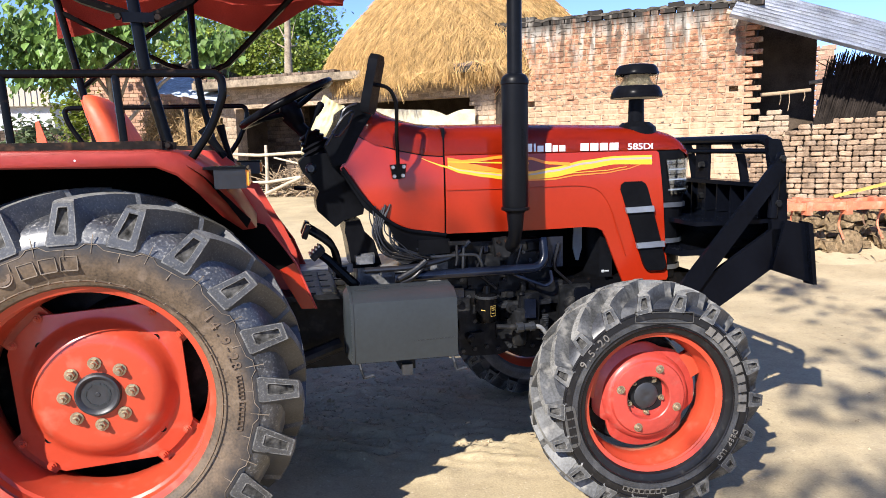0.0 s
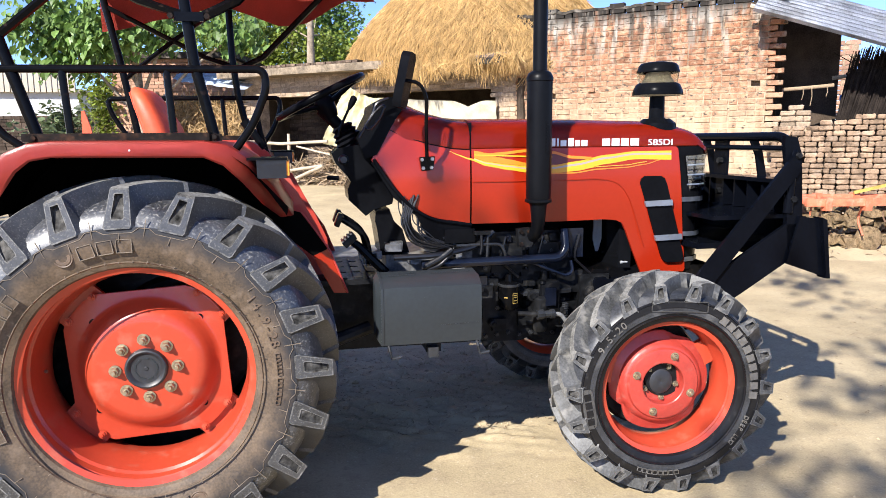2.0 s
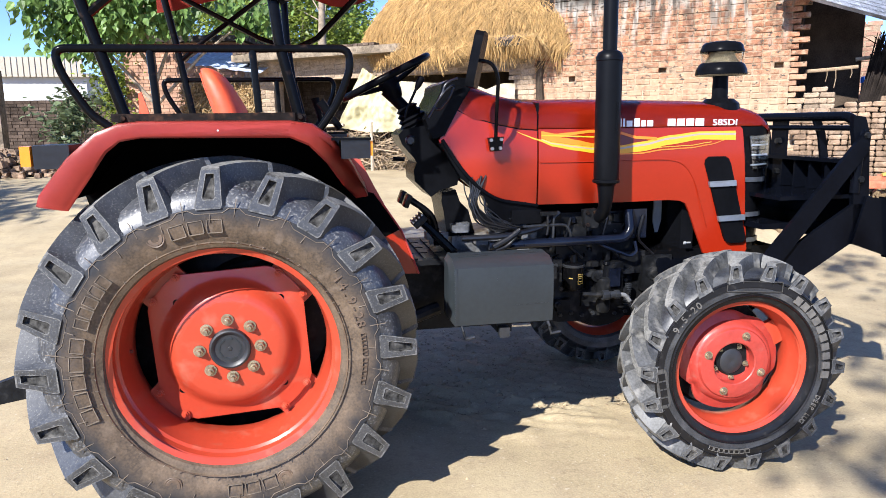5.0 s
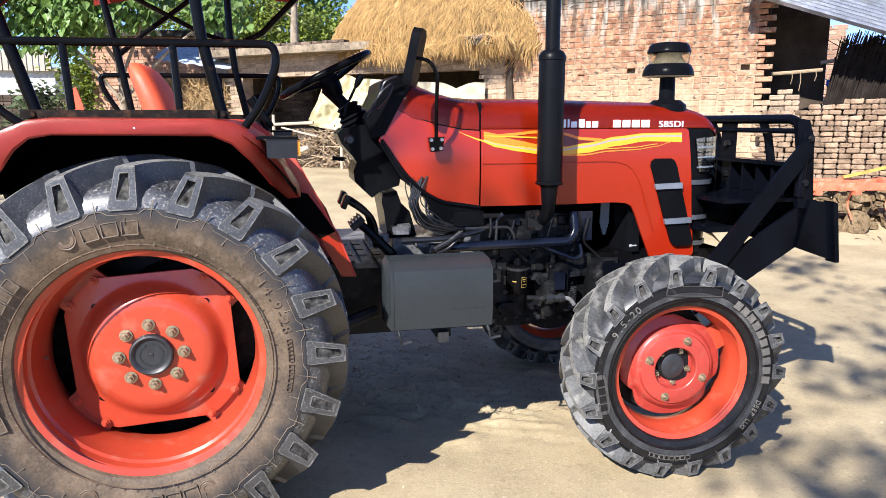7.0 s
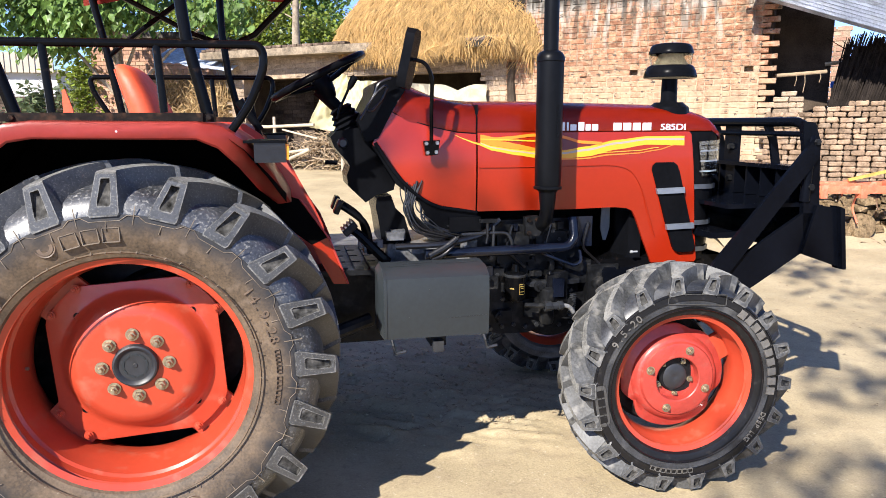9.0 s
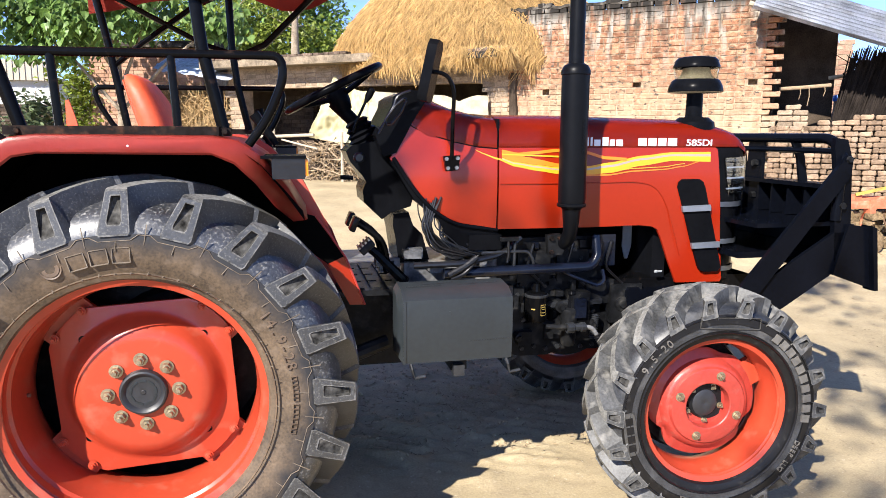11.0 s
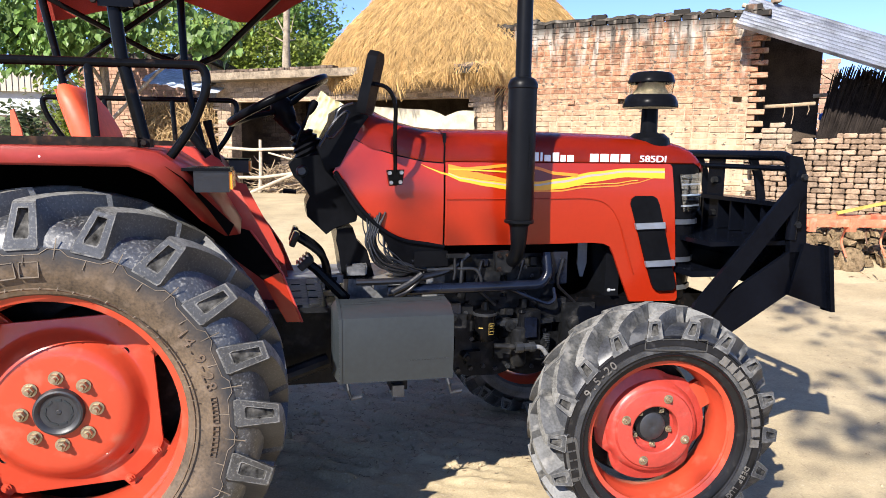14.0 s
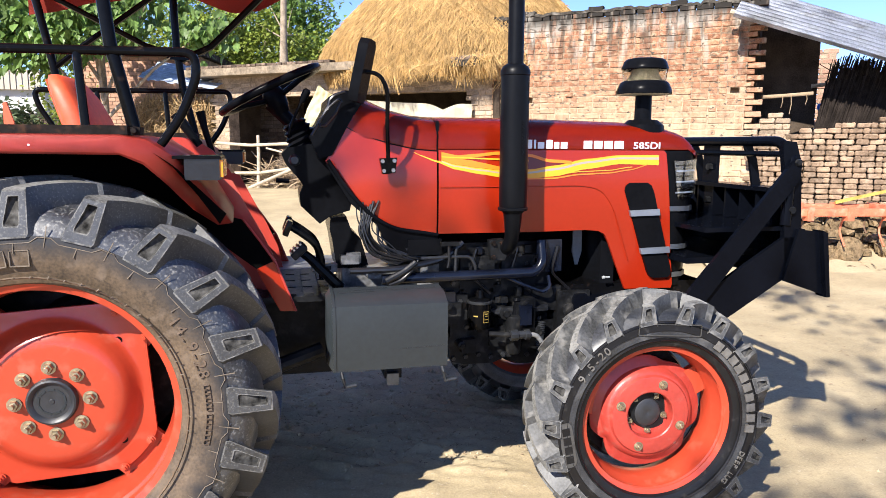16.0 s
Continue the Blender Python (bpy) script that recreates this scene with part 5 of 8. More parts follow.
    oil = P("oil_filter", lathe([(0, 0.648), (0.040, 0.648), (0.0455, 0.658), (0.0455, 0.748), (0.047, 0.750)], 30, f), BLACK, "black spin-on oil filter with a yellow printed label", eng)
    P("filter_band", lathe([(0.047, 0.748), (0.0485, 0.750), (0.0485, 0.757), (0.044, 0.760)], 30, f), SILVER_PIPE, "rolled seam", eng)
    P("filter_top", lathe([(0.045, 0.759), (0.040, 0.765), (0.018, 0.770), (0.014, 0.80), (0, 0.80)], 24, f), BLACK, "", eng)
    for z0, z1, a0, a1 in ((0.720, 0.722, 4, 36), (0.677, 0.679, 4, 36), (0.679, 0.720, 4, 6), (0.679, 0.720, 34, 36), (0.710, 0.714, 9, 30), (0.702, 0.705, 12, 28), (0.688, 0.691, 9, 31), (0.701, 0.706, -46, -24)):
        rows = [[(1.372 + 0.0466 * math.sin(a), 0.60 - 0.0466 * math.cos(a), z) for a in (radians(a0 + (a1 - a0) * q / 4) for q in range(5))] for z in (z0, z1)]
        P("filter_label", loft(rows, caps=False, closed=False), YELLOW_PAINT, "", eng, 0)
    # dipstick, injection pump and the hoses that run from it
    P("dipstick", bar([(1.520, 0.600, 0.69), (1.526, 0.598, 0.745)], 0.012, 10), BLACK_PLASTIC, "black dipstick knob", eng)
    P("dipstick_knob", lathe([(0, 0.02), (0.014, 0.018), (0.018, 0.008), (0.012, 0), (0, 0)], 16, Matrix.Translation((1.526, 0.598, 0.745))), BLACK_PLASTIC, "", eng)
    P("pump_body", lathe([(0, 0.535), (0.024, 0.535), (0.030, 0.545), (0.032, 0.60), (0.036, 0.605), (0.034, 0.67), (0.036, 0.682), (0.034, 0.69), (0.02, 0.695), (0, 0.695)], 22, Matrix.Translation((1.515, 0.60, 0))), CAST, "grey injection pump body", eng)
    P("pump_body", bx(1.545, 1.60, 0.585, 0.66, 0.61, 0.72, 0.012), CAST, "", eng)
    P("pump_stub", bar([(1.40, 0.555, 0.633), (1.50, 0.53, 0.630)], 0.010, 10), CAST, "", eng)
    P("banjo_fitting", lathe([(0.013, -0.03), (0.022, -0.028), (0.022, 0.0), (0.016, 0.004), (0.016, 0.03), (0.02, 0.032), (0.02, 0.05), (0.01, 0.055)], 10, Matrix.Translation((1.505, 0.525, 0.630)) @ Matrix.Rotation(radians(90), 4, "Y")), SILVER_PIPE, "grey metal hose fitting", eng)
    P("elbow_pipe", bar([(1.545, 0.525, 0.630), (1.585, 0.52, 0.628), (1.605, 0.515, 0.595)], 0.009, 10, 0.02), GEAR_GREY, "", eng)
    coil = []
    for k in range(13):
        coil += [(0.0125, 0.008 * k), (0.0165, 0.008 * k + 0.004)]
    P("ribbed_hose", lathe(coil, 14, Matrix.Translation((1.603, 0.516, 0.598)) @ Vector((0.045, -0.03, -0.09)).to_track_quat("Z", "Y").to_matrix().to_4x4()), HOSE, "black ribbed hose", eng)
    P("ribbed_hose", lathe(coil, 14, Matrix.Translation((1.635, 0.60, 0.66)) @ Vector((-0.01, 0, -0.1)).to_track_quat("Z", "Y").to_matrix().to_4x4()), SILVER_PIPE, "", eng)
    P("side_arm", bevel(plate(bmesh.new(), [(1.42, 0.712), (1.46, 0.722), (1.58, 0.718), (1.66, 0.726), (1.66, 0.705), (1.56, 0.698), (1.44, 0.698)], 0.60, 0.63), 0.005), SILVER_PIPE, "", eng)
    P("wire_stay", bar([(1.235, 0.56, 0.99), (1.238, 0.56, 0.93), (1.232, 0.56, 0.90)], 0.006, 8), HOSE, "", eng)
    P("wire_stay", bar([(1.13, 0.57, 0.938), (1.25, 0.57, 0.941), (1.325, 0.57, 0.939), (1.345, 0.57, 0.90), (1.35, 0.58, 0.87)], 0.0065, 8, 0.02), SILVER_PIPE, "", eng)
    P("stay_plate", bx(1.205, 1.275, 0.55, 0.57, 0.985, 1.0, 0.004), CAST, "", eng)
    P("relay_box", bx(1.082, 1.212, 0.575, 0.66, 0.950, 1.009, 0.010), BLACK_PLASTIC, "black plastic relay box", eng)
    for k in range(8):
        q = r2.uniform(-0.02, 0.02)
        P("cable", bar([(0.905 + 0.01 * k, 0.60, 1.14 + q), (0.905 + q, 0.585, 1.04), (0.935 + 0.02 * (k % 3), 0.56 + 0.01 * k, 0.955 + q), (1.06 + 2 * q, 0.57, 0.925 + 0.5 * q), (1.13, 0.60, 0.935 - q)], 0.003 + 0.001 * (k % 3), 6, 0.04), HOSE, "", eng)
    P("thick_cable", bar([(1.105, 0.545, 0.928), (1.06, 0.54, 0.895), (0.99, 0.535, 0.862)], 0.013, 10, 0.03), HOSE, "", eng)
    P("thick_cable", bar([(1.09, 0.545, 0.90), (1.05, 0.54, 0.86), (1.00, 0.535, 0.845)], 0.009, 10, 0.03), HOSE, "", eng)
    P("transmission_cover", bx(0.93, 1.06, 0.585, 0.68, 0.865, 0.905, 0.016, 3), GEAR_GREY, "dusty ribbed cover", eng)
    # long pipe over the box, with its elbow up to the manifold
    P("long_pipe", bar([(0.98, 0.57, 0.863), (1.50, 0.57, 0.867), (1.590, 0.57, 0.868), (1.622, 0.575, 0.906), (1.620, 0.60, 0.99)], 0.021, 14, 0.05), BLUE_STEEL, "dark painted pipe along the engine", eng)
    P("hose", bar([(0.86, 0.56, 0.90), (1.05, 0.54, 0.905), (1.22, 0.58, 0.93), (1.30, 0.60, 0.99)], 0.012, 10, 0.05), HOSE, "", eng)
    P("hook_pipe", bar([(1.264, 0.57, 0.885), (1.267, 0.57, 0.972), (1.272, 0.575, 0.985)], 0.006, 8, 0.01), SILVER_PIPE, "", eng)
    P("drain_pipe", bar([(1.47, 0.58, 0.852), (1.55, 0.57, 0.816), (1.625, 0.57, 0.787), (1.655, 0.57, 0.806), (1.652, 0.59, 0.85)], 0.0075, 8, 0.02), BLUE_STEEL, "", eng)
    # loose wires behind the cowl
    for k in range(11):
        x, z = 0.905 + 0.011 * k, 1.160 - 0.010 * k
        jx, jz, jd = r2.uniform(-0.03, 0.03), r2.uniform(-0.03, 0.03), r2.uniform(0.0, 0.10)
        P("cable", bar([(x, 0.60 + jd, z), (x - 0.01 + 0.6 * jx, 0.58 + jd, z - 0.09 + jz), (x + 0.03 - jx, 0.57 + jd, 0.975 + jz), (x + 0.12 + jx, 0.57 + 0.5 * jd, 0.93 + 0.5 * jz), (1.10 + r2.uniform(-0.04, 0.10), 0.60, 0.925 + 0.4 * jz)], r2.choice((0.0025, 0.0032, 0.0048)), 6, 0.04), HOSE, "", eng)
    # black sheet added to close a see-through gap behind the fan
    P("engine_shroud", bx(1.60, 1.92, 0.93, 0.95, 0.60, 1.12, 0.004), SHADE_BLACK, "added black sheet closing the gap behind the fan", eng)
    P("fan_cowl", bx(1.90, 1.96, 0.64, 1.04, 0.72, 1.10, 0.02), BLACK_PLASTIC, "", eng)
    P("fan_blade", bevel(plate(bmesh.new(), [(1.846, 1.005), (1.863, 1.03), (1.886, 1.005), (1.886, 0.91), (1.870, 0.852), (1.858, 0.852), (1.842, 0.91)], 0.80, 0.808), 0.003), WHITE_PAINT, "pale plastic fan blade", eng)
    P("drain_cock", lathe([(0, 0.012), (0.006, 0.012), (0.007, 0.004), (0.004, 0), (0.004, -0.02)], 10, Matrix.Translation((1.895, 0.58, 0.835)) @ Matrix.Rotation(radians(-90), 4, "Y")), WHITE_PAINT, "", eng)
    sup = P("front_support", bevel(box(bmesh.new(), 1.72, 2.36, 0.62, 1.06, 0.58, 0.80), 0.02), BLACK, "black front axle support")
    P("support_plate", bevel(plate(bmesh.new(), [(1.763, 0.753), (1.772, 0.768), (1.815, 0.770), (1.825, 0.757), (2.06, 0.766), (2.07, 0.563), (1.77, 0.58)], 0.58, 0.63), 0.008), GUARD_BLACK, "black steel side plate", sup)
    P("support_bolt", lathe([(0, 0.016), (0.014, 0.016), (0.016, 0.004), (0.021, 0.003), (0.021, 0)], 6, Matrix.Translation((1.843, 0.58, 0.704)) @ TO_Y), GUARD_BLACK, "", sup)
    for yy in (0.255, 2 * AXIS - 0.255):
        P("hub_drum", lathe([(0.0, -0.03), (0.215, -0.03), (0.228, 0.0), (0.215, 0.03), (0.0, 0.03)], 40, Matrix.Translation((1.862, yy, 0.438)) @ TO_Y), CAST, "dark hub drum behind the front wheel", sup)
    P("front_axle", bevel(box(bmesh.new(), 1.82, 1.95, 0.34, 2 * AXIS - 0.34, 0.40, 0.52), 0.03), CAST, "cast front drive axle", sup)
    for s in (0, 1):
        y = (lambda v: v) if not s else (lambda v: 2 * AXIS - v)
        P("axle_hub", lathe([(0, 0.0), (0.085, 0.0), (0.10, -0.03), (0.10, -0.16), (0.07, -0.22), (0, -0.22)], 26, Matrix.Translation((1.885, y(0.15), 0.452)) @ (TO_Y if not s else TO_Y @ Matrix.Rotation(math.pi, 4, "X"))), CAST, "", sup)
        P("rear_axle_housing", lathe([(0, 0), (0.085, 0), (0.085, -0.05), (0.075, -0.07), (0.11, -0.45), (0.13, -0.6)], 26, Matrix.Translation((-0.036, y(0.20), 0.640)) @ (TO_Y if not s else TO_Y @ Matrix.Rotation(math.pi, 4, "X"))), CAST, "cast rear axle housing")
    P("link_arm", bar([(0.75, 0.52, 0.62), (0.30, 0.42, 0.50), (-0.35, 0.40, 0.50), (-0.78, 0.40, 0.48)], 0.028, 10, 0.05), CAST, "lower link arm of the hitch")
    P("hitch_end", bevel(plate(bmesh.new(), [(-0.90, 0.44), (-0.72, 0.47), (-0.66, 0.55), (-0.72, 0.56), (-0.90, 0.50)], 0.22, 0.26), 0.01), CAST, "rusty hitch end")


OFF = Vector((0.043, -0.100, 0))
driveline()


def fenders():
    global NARROW
    prof = [(-0.502, 1.148), (-0.493, 1.180), (-0.407, 1.287), (-0.322, 1.359), (-0.256, 1.386), (-0.191, 1.393), (0.243, 1.390), (0.313, 1.380), (0.381, 1.334), (0.45, 1.246), (0.503, 1.151)]
    skirt = [(-0.410, 1.131), (-0.400, 1.145), (-0.335, 1.235), (-0.290, 1.300), (-0.250, 1.332), (-0.191, 1.342), (0.243, 1.337), (0.300, 1.312), (0.355, 1.258), (0.410, 1.190), (0.462, 1.146)]
    for s in (0, 1):
        Y = (lambda v: v) if not s else (lambda v: 2 * MID - v)
        inner = 0.36
        bm = bmesh.new()
        # crown with a rounded outer edge and a skirt hanging from it
        mix = lambda f: [(xa + (xb - xa) * f, za + (zb - za) * f) for (xa, za), (xb, zb) in zip(prof, skirt)]
        def tuck(p, y):
            out = []
            for q, (x, h) in enumerate(p):
                d = {8: 0.04, 9: 0.16, 10: 0.34}.get(q, 0.0) * max(0.0, min(1.0, (0.36 - y) / 0.45))
                k = 1 + d / 2.2
                out.append((0.49 + k * (x - 0.49), Y(y + d), 1.38 + k * (h - 1.38)))
            return out
        rows = [tuck(p, y) for p, y in ((skirt, -0.126), (mix(0.9), -0.133), (mix(0.25), -0.135), (mix(0.06), -0.128), (prof, -0.108), (prof, inner))]
        loft(rows, bm, caps=False, closed=False)
        bmesh.ops.solidify(bm, geom=bm.faces[:], thickness=0.005)
        fender = P("fender", bm, RED_FADED, "faded red rear mudguard with rounded outer edge")
        # added black sheets that hold the shade under the crown
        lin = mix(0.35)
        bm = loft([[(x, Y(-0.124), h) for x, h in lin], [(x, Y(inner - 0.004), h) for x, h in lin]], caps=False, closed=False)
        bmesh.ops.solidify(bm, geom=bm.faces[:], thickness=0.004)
        P("fender_liner", bm, SHADE_BLACK, "added black sheet holding the shade under the mudguard", fender)
        P("wall_liner", plate(bmesh.new(), [(x, z - 0.01) for x, z in prof] + [(0.47, 1.0), (0.46, 0.80), (-0.45, 0.95)], Y(inner - 0.010), Y(inner - 0.003)), SHADE_BLACK, "", fender)
        # inner wall that runs down to the footplate
        wall = [(x, z) for x, z in prof] + [(0.49, 0.98), (0.48, 0.78), (-0.45, 0.95)]
        P("fender_wall", plate(bmesh.new(), wall, Y(inner), Y(inner + 0.006)), RED_FADED, "", fender)
        NARROW = False
        side = (lambda a, b: (a, b)) if not s else (lambda a, b: (2 * MID - b, 2 * MID - a))
        ya, yb = side(0.345, 0.349)
        # apron split at the shadow's edge: shaded part black, sunlit tip red
        P("fender_apron", plate(bmesh.new(), [(0.350, 1.165), (0.533, 1.111), (0.584, 1.038), (0.631, 0.966), (0.572, 0.940), (0.432, 1.053)], ya, yb), SHADE_BLACK, "front apron of the mudguard, its shade put in as black", fender)
        P("apron_tip", plate(bmesh.new(), [(0.572, 0.939), (0.631, 0.965), (0.668, 0.880), (0.701, 0.786), (0.649, 0.788), (0.600, 0.880)], ya, yb), RED, "sunlit lower tip of the apron, left in its red", fender)
        P("apron_edge", bar([(0.535, ya, 1.111), (0.586, ya, 1.038), (0.637, ya, 0.960), (0.703, ya, 0.786)], 0.004, 6), RED_FADED, "", fender)
        P("inner_panel", plate(bmesh.new(), [(0.298, 1.265), (0.439, 1.247), (0.494, 1.236), (0.543, 1.136), (0.595, 1.037), (0.644, 0.926), (0.663, 0.825), (0.508, 0.832), (0.330, 1.077)], *side(0.50, 0.504)), RED_FADED, "red inner panel of the mudguard", fender)
        NARROW = True
        # black rail base along the crown
        P("rail_base", bx(-0.275, 0.262, min(Y(-0.10), Y(-0.02)), max(Y(-0.10), Y(-0.02)), 1.390, 1.414, 0.004), RUSTY_FOOT, "dark rusting steel strip", fender)
        # lamps in square housings, front and rear
        for x0, x1, z0, z1, ax in ((0.400, 0.492, 1.268, 1.326, 0.492), (-0.500, -0.40, 1.255, 1.325, -0.537)):
            lamp = P("side_lamp", bx(x0, x1, min(Y(-0.10), Y(0.08)), max(Y(-0.10), Y(0.08)), z0, z1, 0.008), HOSE, "dark grey lamp housing with an amber lens", fender)
            P("lens", bx(ax, ax + (0.009 if ax > 0 else 0.028), min(Y(-0.095), Y(0.075)), max(Y(-0.095), Y(0.075)), z0 + 0.008, z1 - 0.003, 0.003), AMBER, "amber lens", fender)
            if x0 > 0:
                P("lamp_lid", bx(x0 - 0.03, x1 + 0.004, min(Y(-0.105), Y(0.085)), max(Y(-0.105), Y(0.085)), z1, z1 + 0.008, 0.002), BLACK_PLASTIC, "", fender)
        P("mark", lathe([(0, 0.0), (0.0026, 0.0), (0.0032, -0.002)], 9, Matrix.Translation((0.032, Y(-0.1355), 1.362)) @ TO_Y), WHITE_DECAL, "small white sticker", fender) if not s else None
        # guard rail of bent tube
        y = Y(-0.055)
        rail = P("fender_rail", bar([(-0.290, y, 1.375), (-0.345, y, 1.415), (-0.415, y, 1.535), (-0.43, y, 1.606), (0.435, y, 1.612), (0.440, y, 1.55), (0.395, y, 1.44), (0.335, y, 1.36)], 0.0125, 12, 0.055), BLACK, "black tubular guard rail over the mudguard")
        for x in (-0.157, 0.144):
            P("rail_upright", bar([(x - 0.004, y, 1.608), (x + 0.006, y, 1.415)], 0.0115, 10), BLACK, "", rail)


OFF, NARROW = Vector((0, 0, 0)), True
fenders()


def roll_frame():
    """Four leaning posts, braces and the canvas canopy over them."""
    top = 2.16
    for s in (0, 1):
        Y = (lambda v: v) if not s else (lambda v: 2 * MID - v)
        y = Y(-0.045)
        rear = P("canopy_post", bar([(-0.246 if not s else -0.285, y, 1.40), (-0.362 if not s else -0.350, y, 1.80), (-0.42, y, top)], 0.0175, 14), BLACK, "black steel canopy post")
        front = P("canopy_post", bar([(0.272, y, 1.40), (0.222, y, 1.63), (0.203, y, 1.82), (0.195, y, top)], 0.0175, 14), BLACK, "black steel canopy post")
        for x, o in ((-0.243 if not s else -0.285, rear), (0.276, front)):
            P("post_foot", bx(x - 0.016, x + 0.016, y - 0.046, y + 0.02, 1.388, 1.410, 0.009), RUSTY_FOOT, "rusty bolted foot", o)
            P("foot_bolt", lathe([(0, 0.014), (0.007, 0.013), (0.009, 0.008), (0.010, 0)], 8, Matrix.Translation((x + 0.002, y - 0.050, 1.400)) @ TO_Y), RUSTY_FOOT, "", o)
        P("brace", bar([(0.225, y, 1.765), (0.07, y, 1.815), (-0.40, y, 2.06)], 0.013, 6), BLACK, "flat black brace")
        P("brace", bar([(0.225, y, 1.755), (0.36, y, 1.82), (0.70, y, top)], 0.016, 6), BLACK, "flat black brace")
        P("brace", bar([(-0.345, y, 1.69), (-0.20, y, 1.81), (0.165, y, 2.08)], 0.013, 6), BLACK, "flat black brace")
        P("brace_plate", bx(0.175, 0.262, y - 0.026, y - 0.018, 1.752, 1.780, 0.003), BLACK, "")
        for x in (0.165, 0.272):
            P("bolt", lathe([(0, 0.012), (0.009, 0.012), (0.010, 0)], 6, Matrix.Translation((x, y - 0.022, 1.767)) @ TO_Y), RUSTY_FOOT, "")
    for x0 in (-0.42, 0.195, 0.80):
        P("canopy_crossbar", bar([(x0, -0.045, top), (x0, 2 * MID + 0.045, top)], 0.015, 10), BLACK, "black canopy cross bar")
    for y in (-0.045, 2 * MID + 0.045):
        P("canopy_sidebar", bar([(-0.43, y, top), (0.93, y, top + 0.01)], 0.015, 10), BLACK, "black canopy side bar")
    # canvas with sag between the bars and a hanging rear edge
    nx, ny = 28, 20
    vs = []
    for i in range(nx + 1):
        x = -0.44 + 1.40 * i / nx
        for j in range(ny + 1):
            y = -0.11 + (2 * MID + 0.22) * j / ny
            sag = 0.035 * abs(math.sin(math.pi * (x + 0.48) / 0.645)) + 0.012 * noise.noise(Vector((x * 4, y * 4, 0)))
            z = top + 0.02 + 0.03 * (1 - (2 * j / ny - 1) ** 2) - sag
            if j in (0, ny):
                z -= 0.02
            vs.append(narrowed(Vector((x, y, z))))
    fs = [(i * (ny + 1) + j, (i + 1) * (ny + 1) + j, (i + 1) * (ny + 1) + j + 1, i * (ny + 1) + j + 1) for i in range(nx) for j in range(ny)]
    canopy = soup("canopy", vs, fs, RED_CLOTH, tractor, "red canvas canopy", 60)
    # valances round the edge
    def valance(a, b, drop):
        bm = bmesh.new()
        n = 30
        rows = []
        for k in range(n + 1):
            p = Vector(a).lerp(Vector(b), k / n)
            d = Vector((b[1] - a[1], a[0] - b[0], 0)).normalized()
            out = d * (0.010 * math.sin(k * 1.3) + 0.006 * math.sin(k * 3.1))
            h = drop(p.x) if callable(drop) else drop
            rows.append([p, p + out * 0.6 + Vector((0, 0, -h * 0.5)), p + out + Vector((0, 0, -h - 0.006 * math.sin(k * 0.9)))])
        loft(rows, bm, caps=False, closed=False)
        bmesh.ops.solidify(bm, geom=bm.faces[:], thickness=0.003)
        P("valance", bm, RED_CLOTH, "hanging red canvas edge", canopy)
    e = top + 0.02

    def hang(x):
        pts = ((-0.44, 0.235), (-0.20, 0.186), (0.167, 0.092), (0.30, 0.13), (0.465, 0.20), (0.58, 0.17), (0.818, 0.05), (0.96, 0.045))
        for (xa, ha), (xb, hb) in zip(pts, pts[1:]):
            if xa <= x <= xb:
                return ha + (hb - ha) * (x - xa) / (xb - xa)
        return 0.03
    valance((-0.44, 2 * MID + 0.11, e), (-0.44, -0.11, e), 0.03)
    valance((-0.44, 2 * MID + 0.112, e), (0.96, 2 * MID + 0.112, e), hang)
    valance((0.96, 2 * MID + 0.11, e), (0.96, -0.11, e), 0.04)


roll_frame()
NARROW = False


